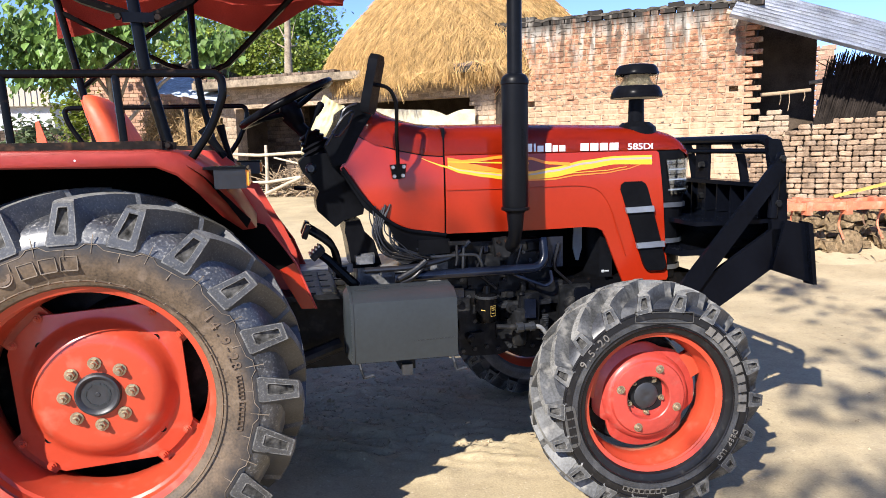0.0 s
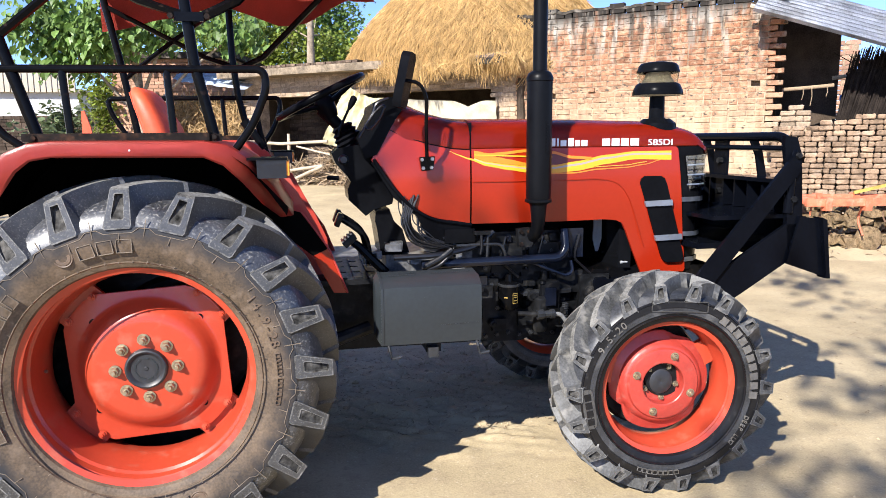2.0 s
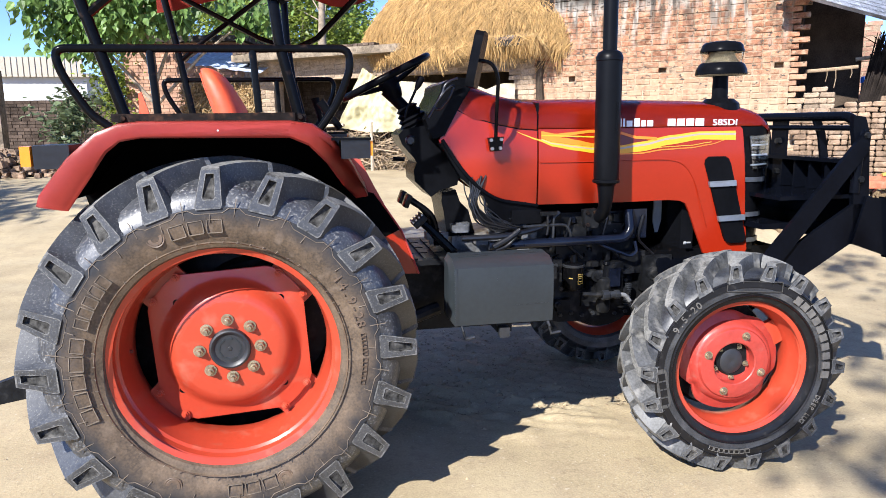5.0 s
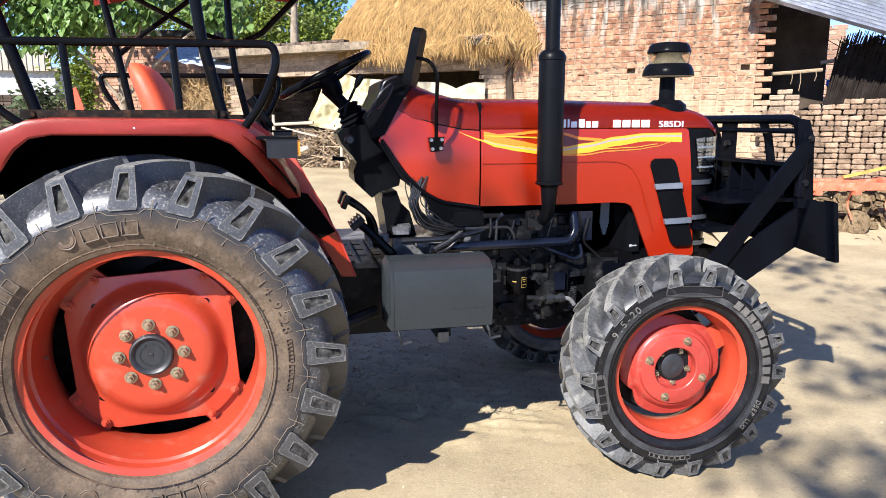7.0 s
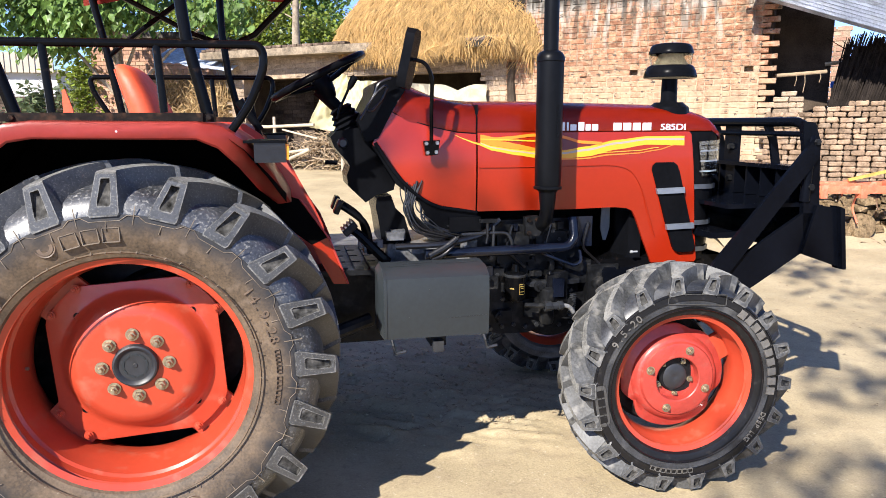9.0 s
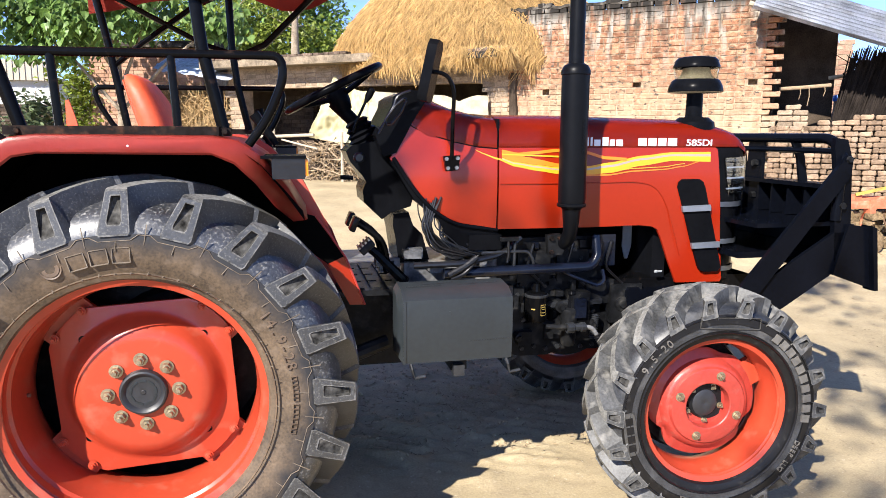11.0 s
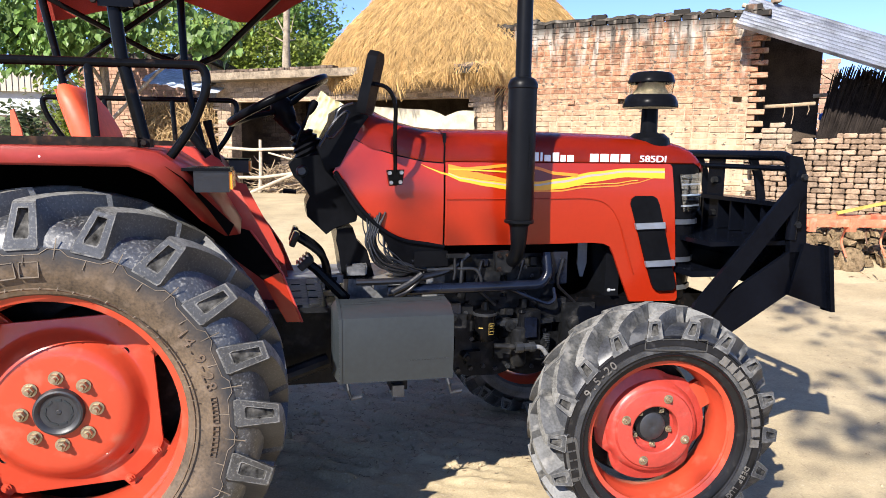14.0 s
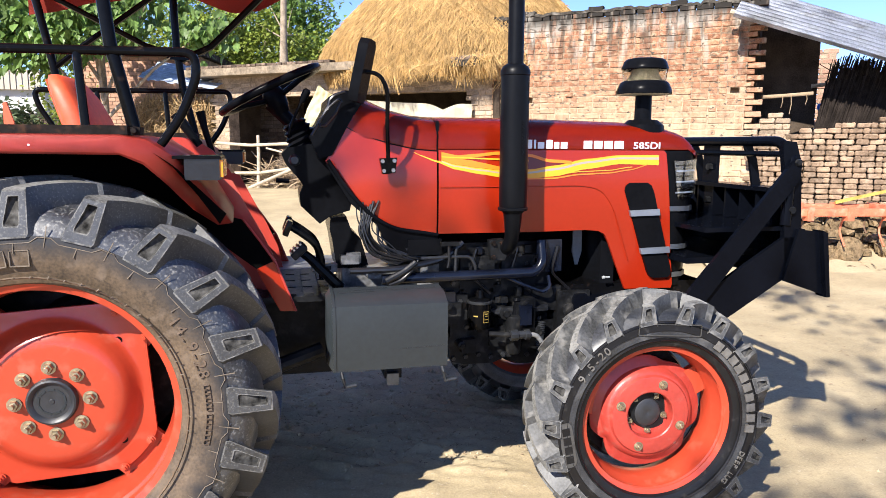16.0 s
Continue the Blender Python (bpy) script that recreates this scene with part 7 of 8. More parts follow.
def shed():
    """Low brick shed with an open front under a concrete ledge."""
    s0, s1 = 3.88, 9.80
    # inner walls coloured dark to carry the shade of the shed
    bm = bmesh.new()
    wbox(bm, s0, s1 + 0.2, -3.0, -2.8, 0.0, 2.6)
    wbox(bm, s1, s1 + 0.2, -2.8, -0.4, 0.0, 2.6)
    back = tagged(part("wall_shed", bm, SHADE_CORE, None, "", None, 0), "back wall of the open shed, coloured dark for the shade inside", "wall", kind="structure")
    bm = bmesh.new()
    wbox(bm, s0, s1 + 0.35, -3.0, 0.42, 2.60, 2.74)
    roof = tagged(part("shed_roof", bevel(bm, 0.012), CONCRETE, None, "weathered concrete roof slab with brick-edge trim"), "weathered concrete roof ledge of the brick shed", "roof", kind="structure")
    # course of upright brick ends along the ledge
    me = brick_mesh(77, 0.112, 0.05, 0.20, 0.004)
    me.materials.append(LEDGE_BRICK)
    n = int((s1 + 0.3 - s0) / 0.115)
    for k in range(n):
        s = s0 + 0.06 + 0.115 * k
        if 3.9 < s < 6.75:
            continue
        ob = new("brick", me)
        adopt(ob, roof, WALL_M @ Matrix.Translation((s, 0.32 + rng.uniform(-0.015, 0.015), 2.766 + rng.uniform(-0.006, 0.004))) @ Euler((0, rng.uniform(-0.04, 0.04), rng.uniform(-0.05, 0.05))).to_matrix().to_4x4())
    bm = bmesh.new()
    wbox(bm, s0, s1, -0.24, -0.005, 2.22, 2.60)
    lintel = tagged(part("wall_lintel", bm, MORTAR, None, "", None, 0), "pale brick band under the shed roof", "wall", kind="structure")
    brick_face(lintel, s0 + 0.01, s1, 2.24, 2.58, BRICK_PALE, lambda p: True, cap=120)
    for a, b, nm in ((s0, s0 + 0.39, "pillar"), (s1 - 0.36, s1, "pillar")):
        bm = bmesh.new()
        wbox(bm, a + 0.01, b - 0.01, -0.30, -0.012, 0.0, 2.24)
        p = tagged(part("wall_pillar", bm, MORTAR, None, "", None, 0), "pale brick pillar of the open shed", "wall", kind="structure")
        brick_face(p, a, b + 0.02, 0.40, 2.22, BRICK_PALE, lambda p: True, cap=120)

    # brick infill seen inside the opening, its shade put into the brick colour
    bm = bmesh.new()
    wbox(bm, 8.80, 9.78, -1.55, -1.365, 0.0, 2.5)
    infill = tagged(part("wall_infill", bm, SHADE_CORE, None, "", None, 0), "brick wall inside the open shed, its shade put into dark colours", "wall", kind="structure")
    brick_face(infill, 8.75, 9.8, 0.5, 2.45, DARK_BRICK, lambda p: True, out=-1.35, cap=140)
    # broken end of the ledge, and a dark tube for the shaded gap between shed and wall
    bm = bmesh.new()
    wbox(bm, 3.88, 4.36, 0.40, 0.58, 2.56, 2.655)
    bmesh.ops.subdivide_edges(bm, edges=bm.edges[:], cuts=5, use_grid_fill=True)
    for v in bm.verts:
        v.co += noise.noise_vector(v.co * 9.0) * 0.022
    part("ledge_end", bm, BLACKENED, roof, "broken crumbling end of the ledge")
    for k in range(4):
        ob = new("brick", me)
        adopt(ob, roof, WALL_M @ Matrix.Translation((3.96 + 0.108 * k, 0.48 + 0.01 * (k % 2), 2.675)) @ Euler((0, 0.05 * k - 0.09, 0.07 - 0.04 * k)).to_matrix().to_4x4())
    bm = bmesh.new()
    path = [W(3.79 + rng.uniform(-0.02, 0.02), 0.0, 0.25 + 0.3 * k) for k in range(8)]
    tube(bm, path, [rng.uniform(0.055, 0.085) for _ in path], 9)
    tagged(part("wall_gap", bm, SHADE_CORE), "dark tube standing in for the shaded gap between the walls", "post")


shed()


def strands(name, points, material, parent=None, label="", width=0.006):
    """Thin three-sided stalks from a list of (start, end, bend) triples made by a rule."""
    vs, fs = [], []
    for a, b, c in points:
        a, b, c = Vector(a), Vector(b), Vector(c)
        d = (c - a).normalized()
        u = d.orthogonal().normalized() * width
        v = d.cross(u)
        base = len(vs)
        for p, k in ((a, 1.0), (b, 0.9), (c, 0.35)):
            for ang in (0, 2.094, 4.189):
                vs.append(p + (u * math.cos(ang) + v * math.sin(ang)) * k)
        for r in (0, 3):
            for i in range(3):
                j = (i + 1) % 3
                fs.append((base + r + i, base + r + j, base + r + 3 + j, base + r + 3 + i))
    return soup(name, vs, fs, material, parent, label)


def haystack():
    """Thatch-like stack of straw on the shed roof, its lowest straw hanging over the ledge."""
    c = W(5.22, -1.45)
    zb = 2.62
    # half length along the walls by height; the stack is shallower from front to back
    prof = [(2.66, 0.0), (2.66, 0.2), (2.58, 0.42), (2.45, 0.62), (2.12, 0.99), (1.58, 1.49), (1.0, 1.95), (0.5, 2.28), (0.02, 2.45)]
    shallow = 0.73
    stack = thing("haystack", (c.x, c.y, zb), "golden straw stack with combed drooping edges on the shed roof", "haystack")

    def surf(a, t):
        f = t * (len(prof) - 1)
        i = min(int(f), len(prof) - 2)
        r = prof[i][0] + (prof[i + 1][0] - prof[i][0]) * (f - i)
        z = prof[i][1] + (prof[i + 1][1] - prof[i][1]) * (f - i)
        return c + ALONG * r * math.cos(a) + OUT * r * shallow * math.sin(a) + Vector((0, 0, zb + z))
    bm = loft([[surf(2 * math.pi * k / 56, t / 16) for k in range(56)] for t in range(17)])
    mid = c + Vector((0, 0, zb + 1.0))
    for v in bm.verts:
        v.co += (v.co - mid) * 0.03 * noise.noise(v.co * 1.5)
    part("straw_core", bm, STRAW, stack)
    pts = []
    face = math.pi / 2
    for k in range(19000):
        a = face + rng.uniform(-1.9, 1.9)
        t = rng.random() ** 1.2 * 0.95
        p = surf(a, t)
        o = ALONG * math.cos(a) + OUT * math.sin(a) + Vector((0, 0, 0.3))
        side = (ALONG * -math.sin(a) + OUT * math.cos(a)) * rng.gauss(0, 0.55)
        down = surf(a, max(0, t - rng.uniform(0.03, 0.09))) - p
        ln = rng.uniform(0.12, 0.38)
        dd = (down.normalized() + side).normalized() * ln
        q = p + o * rng.uniform(0.005, 0.05)
        pts.append((q, q + dd * 0.5 + o * rng.uniform(0.0, 0.03), q + dd + o * rng.uniform(-0.02, 0.05)))
    for k in range(4200):
        a = face + rng.uniform(-1.5, 1.5)
        p = surf(a, rng.uniform(0, 0.06))
        o = ALONG * math.cos(a) + OUT * math.sin(a)
        q = p + o * rng.uniform(-0.03, 0.06)
        ln = rng.uniform(0.12, 0.50) * (0.42 + 1.3 * abs(noise.noise(Vector((a * 9, 2, 0)))))
        s = (ALONG * -math.sin(a) + OUT * math.cos(a)) * rng.gauss(0, 0.06)
        pts.append((q, q + Vector((0, 0, -ln * 0.5)) + s + o * 0.05, q + Vector((0, 0, -ln)) + s * 2 + o * 0.04))
    for k in range(700):
        q = W(rng.uniform(3.62, 4.52), rng.uniform(0.30, 0.60), 2.70 + rng.uniform(-0.05, 0.05))
        if 4.0 < (q - B0).dot(ALONG) < 4.28 and rng.random() < 0.75:
            continue
        ln = rng.uniform(0.08, 0.34)
        s = ALONG * rng.gauss(0, 0.05)
        pts.append((q, q + Vector((0, 0, -ln * 0.45)) + s + OUT * 0.05, q + Vector((0, 0, -ln)) + s * 2 + OUT * 0.05))
    ob = strands("straw", pts, STRAW, stack, "loose straw", 0.0058)
    ob["kind"] = "stuff"


haystack()


def sheet_cloth(name, corners, material, label, category, folds=0.05, sag=0.1, nu=40, nv=18, dip=0.0):
    a, b, c, d = [Vector(p) for p in corners]
    vs = []
    for i in range(nu + 1):
        u = i / nu
        for j in range(nv + 1):
            v = j / nv
            p = (a * (1 - u) + b * u) * (1 - v) + (d * (1 - u) + c * u) * v
            p = p + Vector((0, 0, -(sag * math.sin(math.pi * u) + dip * max(0, 1 - abs(u - 0.77) / 0.15) ** 1.5) * (1 - 0.4 * v)))
            p = p + OUT * (folds * (math.sin(9 * u + 3 * v) * 0.5 + noise.noise(Vector((u * 6, v * 3, 1))) + 0.4 * noise.noise(Vector((u * 18, v * 9, 4))) + 0.25 * abs(noise.noise(Vector((u * 26 + v * 14, v * 5, 8))))))
            vs.append(p)
    fs = [(i * (nv + 1) + j, (i + 1) * (nv + 1) + j, (i + 1) * (nv + 1) + j + 1, i * (nv + 1) + j + 1) for i in range(nu) for j in range(nv)]
    ob = soup(name, vs, fs, material, None, "", 60)
    tagged(ob, label, category)
    return ob


sheet_cloth("hanging_sheet", (W(6.45, 0.10, 2.12), W(4.19, 0.10, 2.00), W(4.20, 0.14, 1.30), W(6.5, 0.14, 1.25)), CLOTH, "cream sacking sheet hung across the shed opening", "sheet", 0.05, 0.02, 60, 18, 0.10)
sheet_cloth("hanging_sack", (W(7.20, 0.10, 2.40), W(6.40, 0.08, 2.12), W(6.2, 0.12, 1.25), W(7.75, 0.16, 1.30)), YELLOW_CLOTH, "crumpled pale yellow sack tied up at the shed opening", "sack", 0.11, 0.10, 70, 44)


def tin_roof():
    a, b = Vector((5.99, 6.80, 3.03)), Vector((6.74, 7.73, 3.58))
    run = Vector((1.62, -0.75, -0.62)) * 1.75
    n, waves = 216, 9
    bm = bmesh.new()
    up = (b - a).cross(run).normalized()
    if up.z < 0:
        up = -up
    rows = []
    for k in range(n + 1):
        t = k / n
        p = a.lerp(b, t) + up * 0.034 * math.cos(2 * math.pi * waves * t)
        rows.append([p, p + run * 0.5 + up * 0.015, p + run])
    loft(rows, bm, caps=False, closed=False)
    bmesh.ops.solidify(bm, geom=bm.faces[:], thickness=0.003)
    roof = tagged(part("tin_sheet", bm, TIN, None, "", None, 60), "corrugated tin sheet roof sloping off the brick wall", "roof")
    # timber under the sheet
    bm = bmesh.new()
    tube(bm, [a.lerp(b, 0.25) - up * 0.06 - run * 0.02, a.lerp(b, 0.25) - up * 0.06 + run], 0.035, 8)
    r = tagged(part("roof_pole", bm, WOOD_GREY), "weathered pole under the tin sheet", "pole")
    bm = bmesh.new()
    tube(bm, [a.lerp(b, 0.85) - up * 0.06 - run * 0.02, a.lerp(b, 0.85) - up * 0.06 + run], 0.035, 8)
    tagged(part("roof_pole", bm, WOOD_GREY), "weathered pole under the tin sheet", "pole")
    for k, (q, w) in enumerate(((b + Vector((-0.1, -0.05, 0.05)), 0.10), (b + Vector((0.08, 0.02, 0.05)), 0.085), (b + run * 0.10 + up * 0.075, 0.09))):
        bm = box(bmesh.new(), -w, w, -w * 0.5, w * 0.5, -0.035, 0.04, Matrix.Translation(q) @ Matrix.Rotation(0.7 * k, 4, "Z"))
        tagged(part("loose_brick", bevel(bm, 0.012), BRICK_STACK), "loose brown brick weighing down the tin sheet", "brick", "bricks on the tin sheet")


tin_roof()


def lean_to():
    """Dim space under the tin sheet, closed by walls, with a low heap of bricks in front."""
    # walls coloured dark to hold the shade under the tin sheet
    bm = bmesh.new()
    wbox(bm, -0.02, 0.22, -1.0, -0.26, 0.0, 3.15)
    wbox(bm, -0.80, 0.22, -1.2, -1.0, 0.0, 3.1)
    tagged(part("wall_leanto", bm, SHADE_CORE, None, "", None, 0), "brick wall under the tin sheet, coloured dark for its shade", "wall", kind="structure")
    bm = bmesh.new()
    wbox(bm, -1.10, -0.86, -3.2, -3.01, 0.0, 2.93)
    pier = tagged(part("wall_pier", bm, MORTAR, None, "", None, 0), "rough pale brick pier with toothed edges", "wall", kind="structure")
    brick_face(pier, -1.13, -0.78, 0.4, 2.98, PIER_BRICK, lambda p: True, out=-3.0, cap=150, ragged0=1)
    bm = bar([W(-0.10, -0.15, 2.025), W(-0.4, -0.25, 2.045), W(-0.74, -0.35, 2.075)], 0.027, 10)
    log = tagged(part("log", bm, TWIG), "weathered log wedged across the opening with cords hanging from it", "log")
    for s, drop in ((-0.36, 0.17), (-0.47, 0.26), (-0.66, 0.13)):
        part("cord", bar([W(s, -0.20, 2.06), W(s - 0.012, -0.19, 2.05 - drop * 0.5), W(s + 0.006, -0.2, 2.05 - drop)], 0.005, 5), TWIG, log, "frayed hanging cord")
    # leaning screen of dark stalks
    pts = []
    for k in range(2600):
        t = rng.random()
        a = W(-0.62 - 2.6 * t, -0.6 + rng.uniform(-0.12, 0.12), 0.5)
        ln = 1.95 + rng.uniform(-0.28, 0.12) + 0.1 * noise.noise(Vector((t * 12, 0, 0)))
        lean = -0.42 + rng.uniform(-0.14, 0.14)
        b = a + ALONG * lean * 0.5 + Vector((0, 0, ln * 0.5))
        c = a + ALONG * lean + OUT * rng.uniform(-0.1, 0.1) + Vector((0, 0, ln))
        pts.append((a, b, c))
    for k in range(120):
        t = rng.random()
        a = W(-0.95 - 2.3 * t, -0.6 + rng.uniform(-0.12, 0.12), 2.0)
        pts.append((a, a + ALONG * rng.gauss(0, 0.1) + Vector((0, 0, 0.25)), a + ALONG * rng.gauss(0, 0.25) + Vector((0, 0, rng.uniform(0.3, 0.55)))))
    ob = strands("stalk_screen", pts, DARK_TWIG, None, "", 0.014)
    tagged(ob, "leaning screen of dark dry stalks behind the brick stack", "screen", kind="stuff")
    # dark backing added so that no brightness comes through the stalks
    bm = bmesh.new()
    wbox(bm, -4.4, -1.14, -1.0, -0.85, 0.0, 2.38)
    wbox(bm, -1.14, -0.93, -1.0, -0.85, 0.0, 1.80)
    tagged(part("stalk_backing", bm, SHADE_CORE, None, "", None, 0), "dark backing added behind the stalks", "wall", kind="structure")
    tagged(part("pole", bar([W(-0.72, -0.9, 2.21), W(-1.4, -0.95, 2.29)], 0.028, 8), WOOD_GREY), "dark thin pole across the gap behind the wall", "pole")
    tagged(part("plastic_sheet", bevel(box(bmesh.new(), -1.12, -0.86, -2.75, -2.6, 1.94, 2.05, WALL_M), 0.03), BLUE_PLASTIC), "bright blue plastic sheet folded on a low brick stub", "sheet")
    bm = bmesh.new()
    wbox(bm, -1.10, -0.88, -2.74, -2.62, 0.0, 1.94)
    stub = tagged(part("wall_stub", bm, MORTAR, None, "", None, 0), "low stub of pale brick behind the lean-to", "wall", kind="structure")
    brick_face(stub, -1.12, -0.84, 0.4, 1.95, PIER_BRICK, lambda p: True, out=-2.60, cap=60)
    # stack of bricks
    st = thing("brick_stack", tuple(W(-1.4, 0.1, 0.25)), "long dry stack of pale and rusty bricks", "bricks")
    top = lambda s: 1.52 + min(0.34, max(0, -0.4 - s) * 0.17) + 0.06 * noise.noise(Vector((s * 3, 7, 0)))
    bm = loft([[W(q, -0.20, 0.0), W(q, 0.09, 0.0), W(q, 0.09, top(q) - 0.09), W(q, -0.20, top(q) - 0.09)] for q in (-0.35 - 0.18 * k for k in range(21))])
    part("stack_core", bm, SHADE_CORE, st, "", None, 0)
    brick_face(st, -3.9, -0.02, 0.22, 1.9, BRICK_STACK, lambda p: p[0] > -2.6, pitch=0.072, length=0.165, out=0.22, depth=0.115, top=top, stack=True, cap=290)
    stub = thing("brick_pile", tuple(W(-0.25, -0.1, 0.25)), "crumbling pile of pale bricks beside the wall's broken end", "bricks")
    brick_face(stub, -0.5, -0.02, 0.25, 1.82, BRICK_PALE, lambda p: True, pitch=0.078, length=0.2, out=0.0, depth=0.14, top=lambda s: 1.56 + 0.30 * max(0, 1 - abs(s + 0.27) / 0.32), stack=True, cap=120)


lean_to()


def cultivator():
    c = thing("cultivator", (6.3, 5.0, 0.1), "worn orange-red spring-tine cultivator standing in front of the brick stack", "cultivator")
    d = Vector((0.995, -0.10, 0)).normalized()
    n = Vector((0.10, 0.995, 0))
    o = Vector((5.35, 4.45, 0))
    z = 0.70
    for k, off in enumerate((0.0, 0.55)):
        a = o + n * off
        m = Matrix(((d.x, n.x, 0, a.x), (d.y, n.y, 0, a.y), (0, 0, 1, 0), (0, 0, 0, 1)))
        bm = bevel(box(bmesh.new(), 0, 2.1, -0.03, 0.03, z - 0.045, z + 0.035, m), 0.006)
        part("frame_bar", bm, IMPLEMENT_RED, c, "worn orange steel bar")
        for i in range(5):
            p = a + d * (0.22 + 0.42 * i + 0.2 * k)
            part("tine", bar([p + Vector((0, 0, z - 0.04)), p + n * 0.10 + Vector((0, 0, z - 0.10)), p + n * 0.13 + Vector((0, 0, z - 0.22)), p + n * 0.02 + Vector((0, 0, z - 0.36))], 0.011, 8, 0.05), IMPLEMENT_RED if (i + k) % 3 else RUST_BROWN, c, "worn rusty spring tine")
            part("tine_clamp", bx(p.x - 0.035, p.x + 0.035, p.y - 0.045, p.y + 0.045, z - 0.09, z + 0.05, 0.004), IMPLEMENT_RED, c)
    for t in (0.02, 1.2, 2.05):
        m = Matrix(((d.x, n.x, 0, o.x), (d.y, n.y, 0, o.y), (0, 0, 1, 0), (0, 0, 0, 1)))
        part("cross_bar", bevel(box(bmesh.new(), t, t + 0.07, 0, 0.58, z - 0.03, z + 0.045, m), 0.005), IMPLEMENT_RED, c)
    part("mast", bar([o + d * 1.2 + Vector((0, 0, z)), o + d * 1.45 + n * 0.2 + Vector((0, 0, z + 0.28))], 0.02, 8), IMPLEMENT_RED, c)
    bm = bar([o + d * 0.80 + n * 0.5 + Vector((0, 0, z + 0.055)), o + d * 2.0 + n * 0.3 + Vector((0, 0, z + 0.36))], 0.022, 4)
    tagged(part("yellow_beam", bm, YELLOW_PAINT), "yellow painted steel beam lying across the cultivator", "beam")
    # dung cakes on edge
    spots = [(0.30, 0.30, 0.13), (0.78, 0.15, 0.15), (0.52, 0.60, 0.14), (1.25, 0.25, 0.14), (0.95, 0.75, 0.13), (0.10, 0.70, 0.13), (1.6, 0.5, 0.14)]
    for i, (u, v, r) in enumerate(spots):
        p = o + d * u + n * v
        bm = lathe([(0, 0.045), (r * 0.6, 0.05), (r * 0.92, 0.035), (r, 0.0), (r * 0.93, -0.035), (r * 0.6, -0.05), (0, -0.045)], 22)
        for q in bm.verts:
            q.co *= 1 + 0.10 * noise.noise(q.co * 9 + Vector((i, 0, 0)))
        gz = ground_z(p.x, p.y)
        m = Matrix.Translation((p.x, p.y, gz + r * 0.95)) @ Euler((radians(78 + 8 * (i % 3)), 0, radians(-8 + 12 * (i % 4)))).to_matrix().to_4x4()
        bmesh.ops.transform(bm, matrix=m, verts=bm.verts)
        tagged(part("dung_cake", bm, DUNG), "round dried dung cake stood on edge on the ground", "dung cake", "dung cakes")
    pts = []
    for k in range(260):
        p = o + d * rng.uniform(-0.6, 2.3) + n * rng.uniform(-0.15, 1.0)
        z0 = ground_z(p.x, p.y) + 0.01
        a = rng.uniform(0, 6.28)
        q = Vector((math.cos(a), math.sin(a), 0)) * rng.uniform(0.08, 0.25)
        p = Vector((p.x, p.y, z0))
        pts.append((p, p + q * 0.5 + Vector((0, 0, 0.02)), p + q))
    tagged(strands("litter", pts, TWIG, None, "", 0.006), "dry sticks and litter under the cultivator", "litter", kind="stuff")
    # rubble and dung lumps heaped behind and under the bars
    rr = random.Random(40)
    vs, fs = [], []
    for k in range(620):
        u, v = rr.uniform(-0.5, 2.6), rr.uniform(0.15, 1.25)
        p = o + d * u + n * v
        s = rr.uniform(0.02, 0.075)
        q = Vector((p.x, p.y, ground_z(p.x, p.y) + 0.08 + rr.random() * 0.30 * max(0, min(1, (v - 0.1) / 0.5))))
        b = len(vs)
        for i in (-1, 1):
            for j in (-1, 1):
                for l in (-1, 1):
                    vs.append(q + Vector((i * s * rr.uniform(0.5, 1.4), j * s * rr.uniform(0.5, 1.4), l * s * rr.uniform(0.4, 0.9))))
        fs += [tuple(b + i for i in f) for f in ((0, 1, 3, 2), (4, 6, 7, 5), (0, 4, 5, 1), (2, 3, 7, 6), (0, 2, 6, 4), (1, 5, 7, 3))]
    tagged(soup("rubble", vs, fs, DUNG), "heap of brown lumps and rubble under the cultivator", "rubble", kind="stuff")
    # low bank of earth and rubble under it
    bm = bmesh.new()
    rows = []
    for i in range(26):
        t = i / 25
        p = o + d * (-0.8 + 3.6 * t)
        row = []
        for j in range(9):
            v = j / 8
            q = p + n * (-0.2 + 1.5 * v)
            h = 0.10 * math.sin(math.pi * v) * (1 + 0.8 * noise.noise(Vector((q.x * 3, q.y * 3, 0))))
            row.append((q.x, q.y, ground_z(q.x, q.y) - 0.01 + max(0, h)))
        rows.append(row)
    loft(rows, bm, caps=False, closed=False)
    tagged(part("earth_bank", bm, EARTH, None, "", None, 60), "low bank of loose earth", "earth bank", kind="structure")


cultivator()


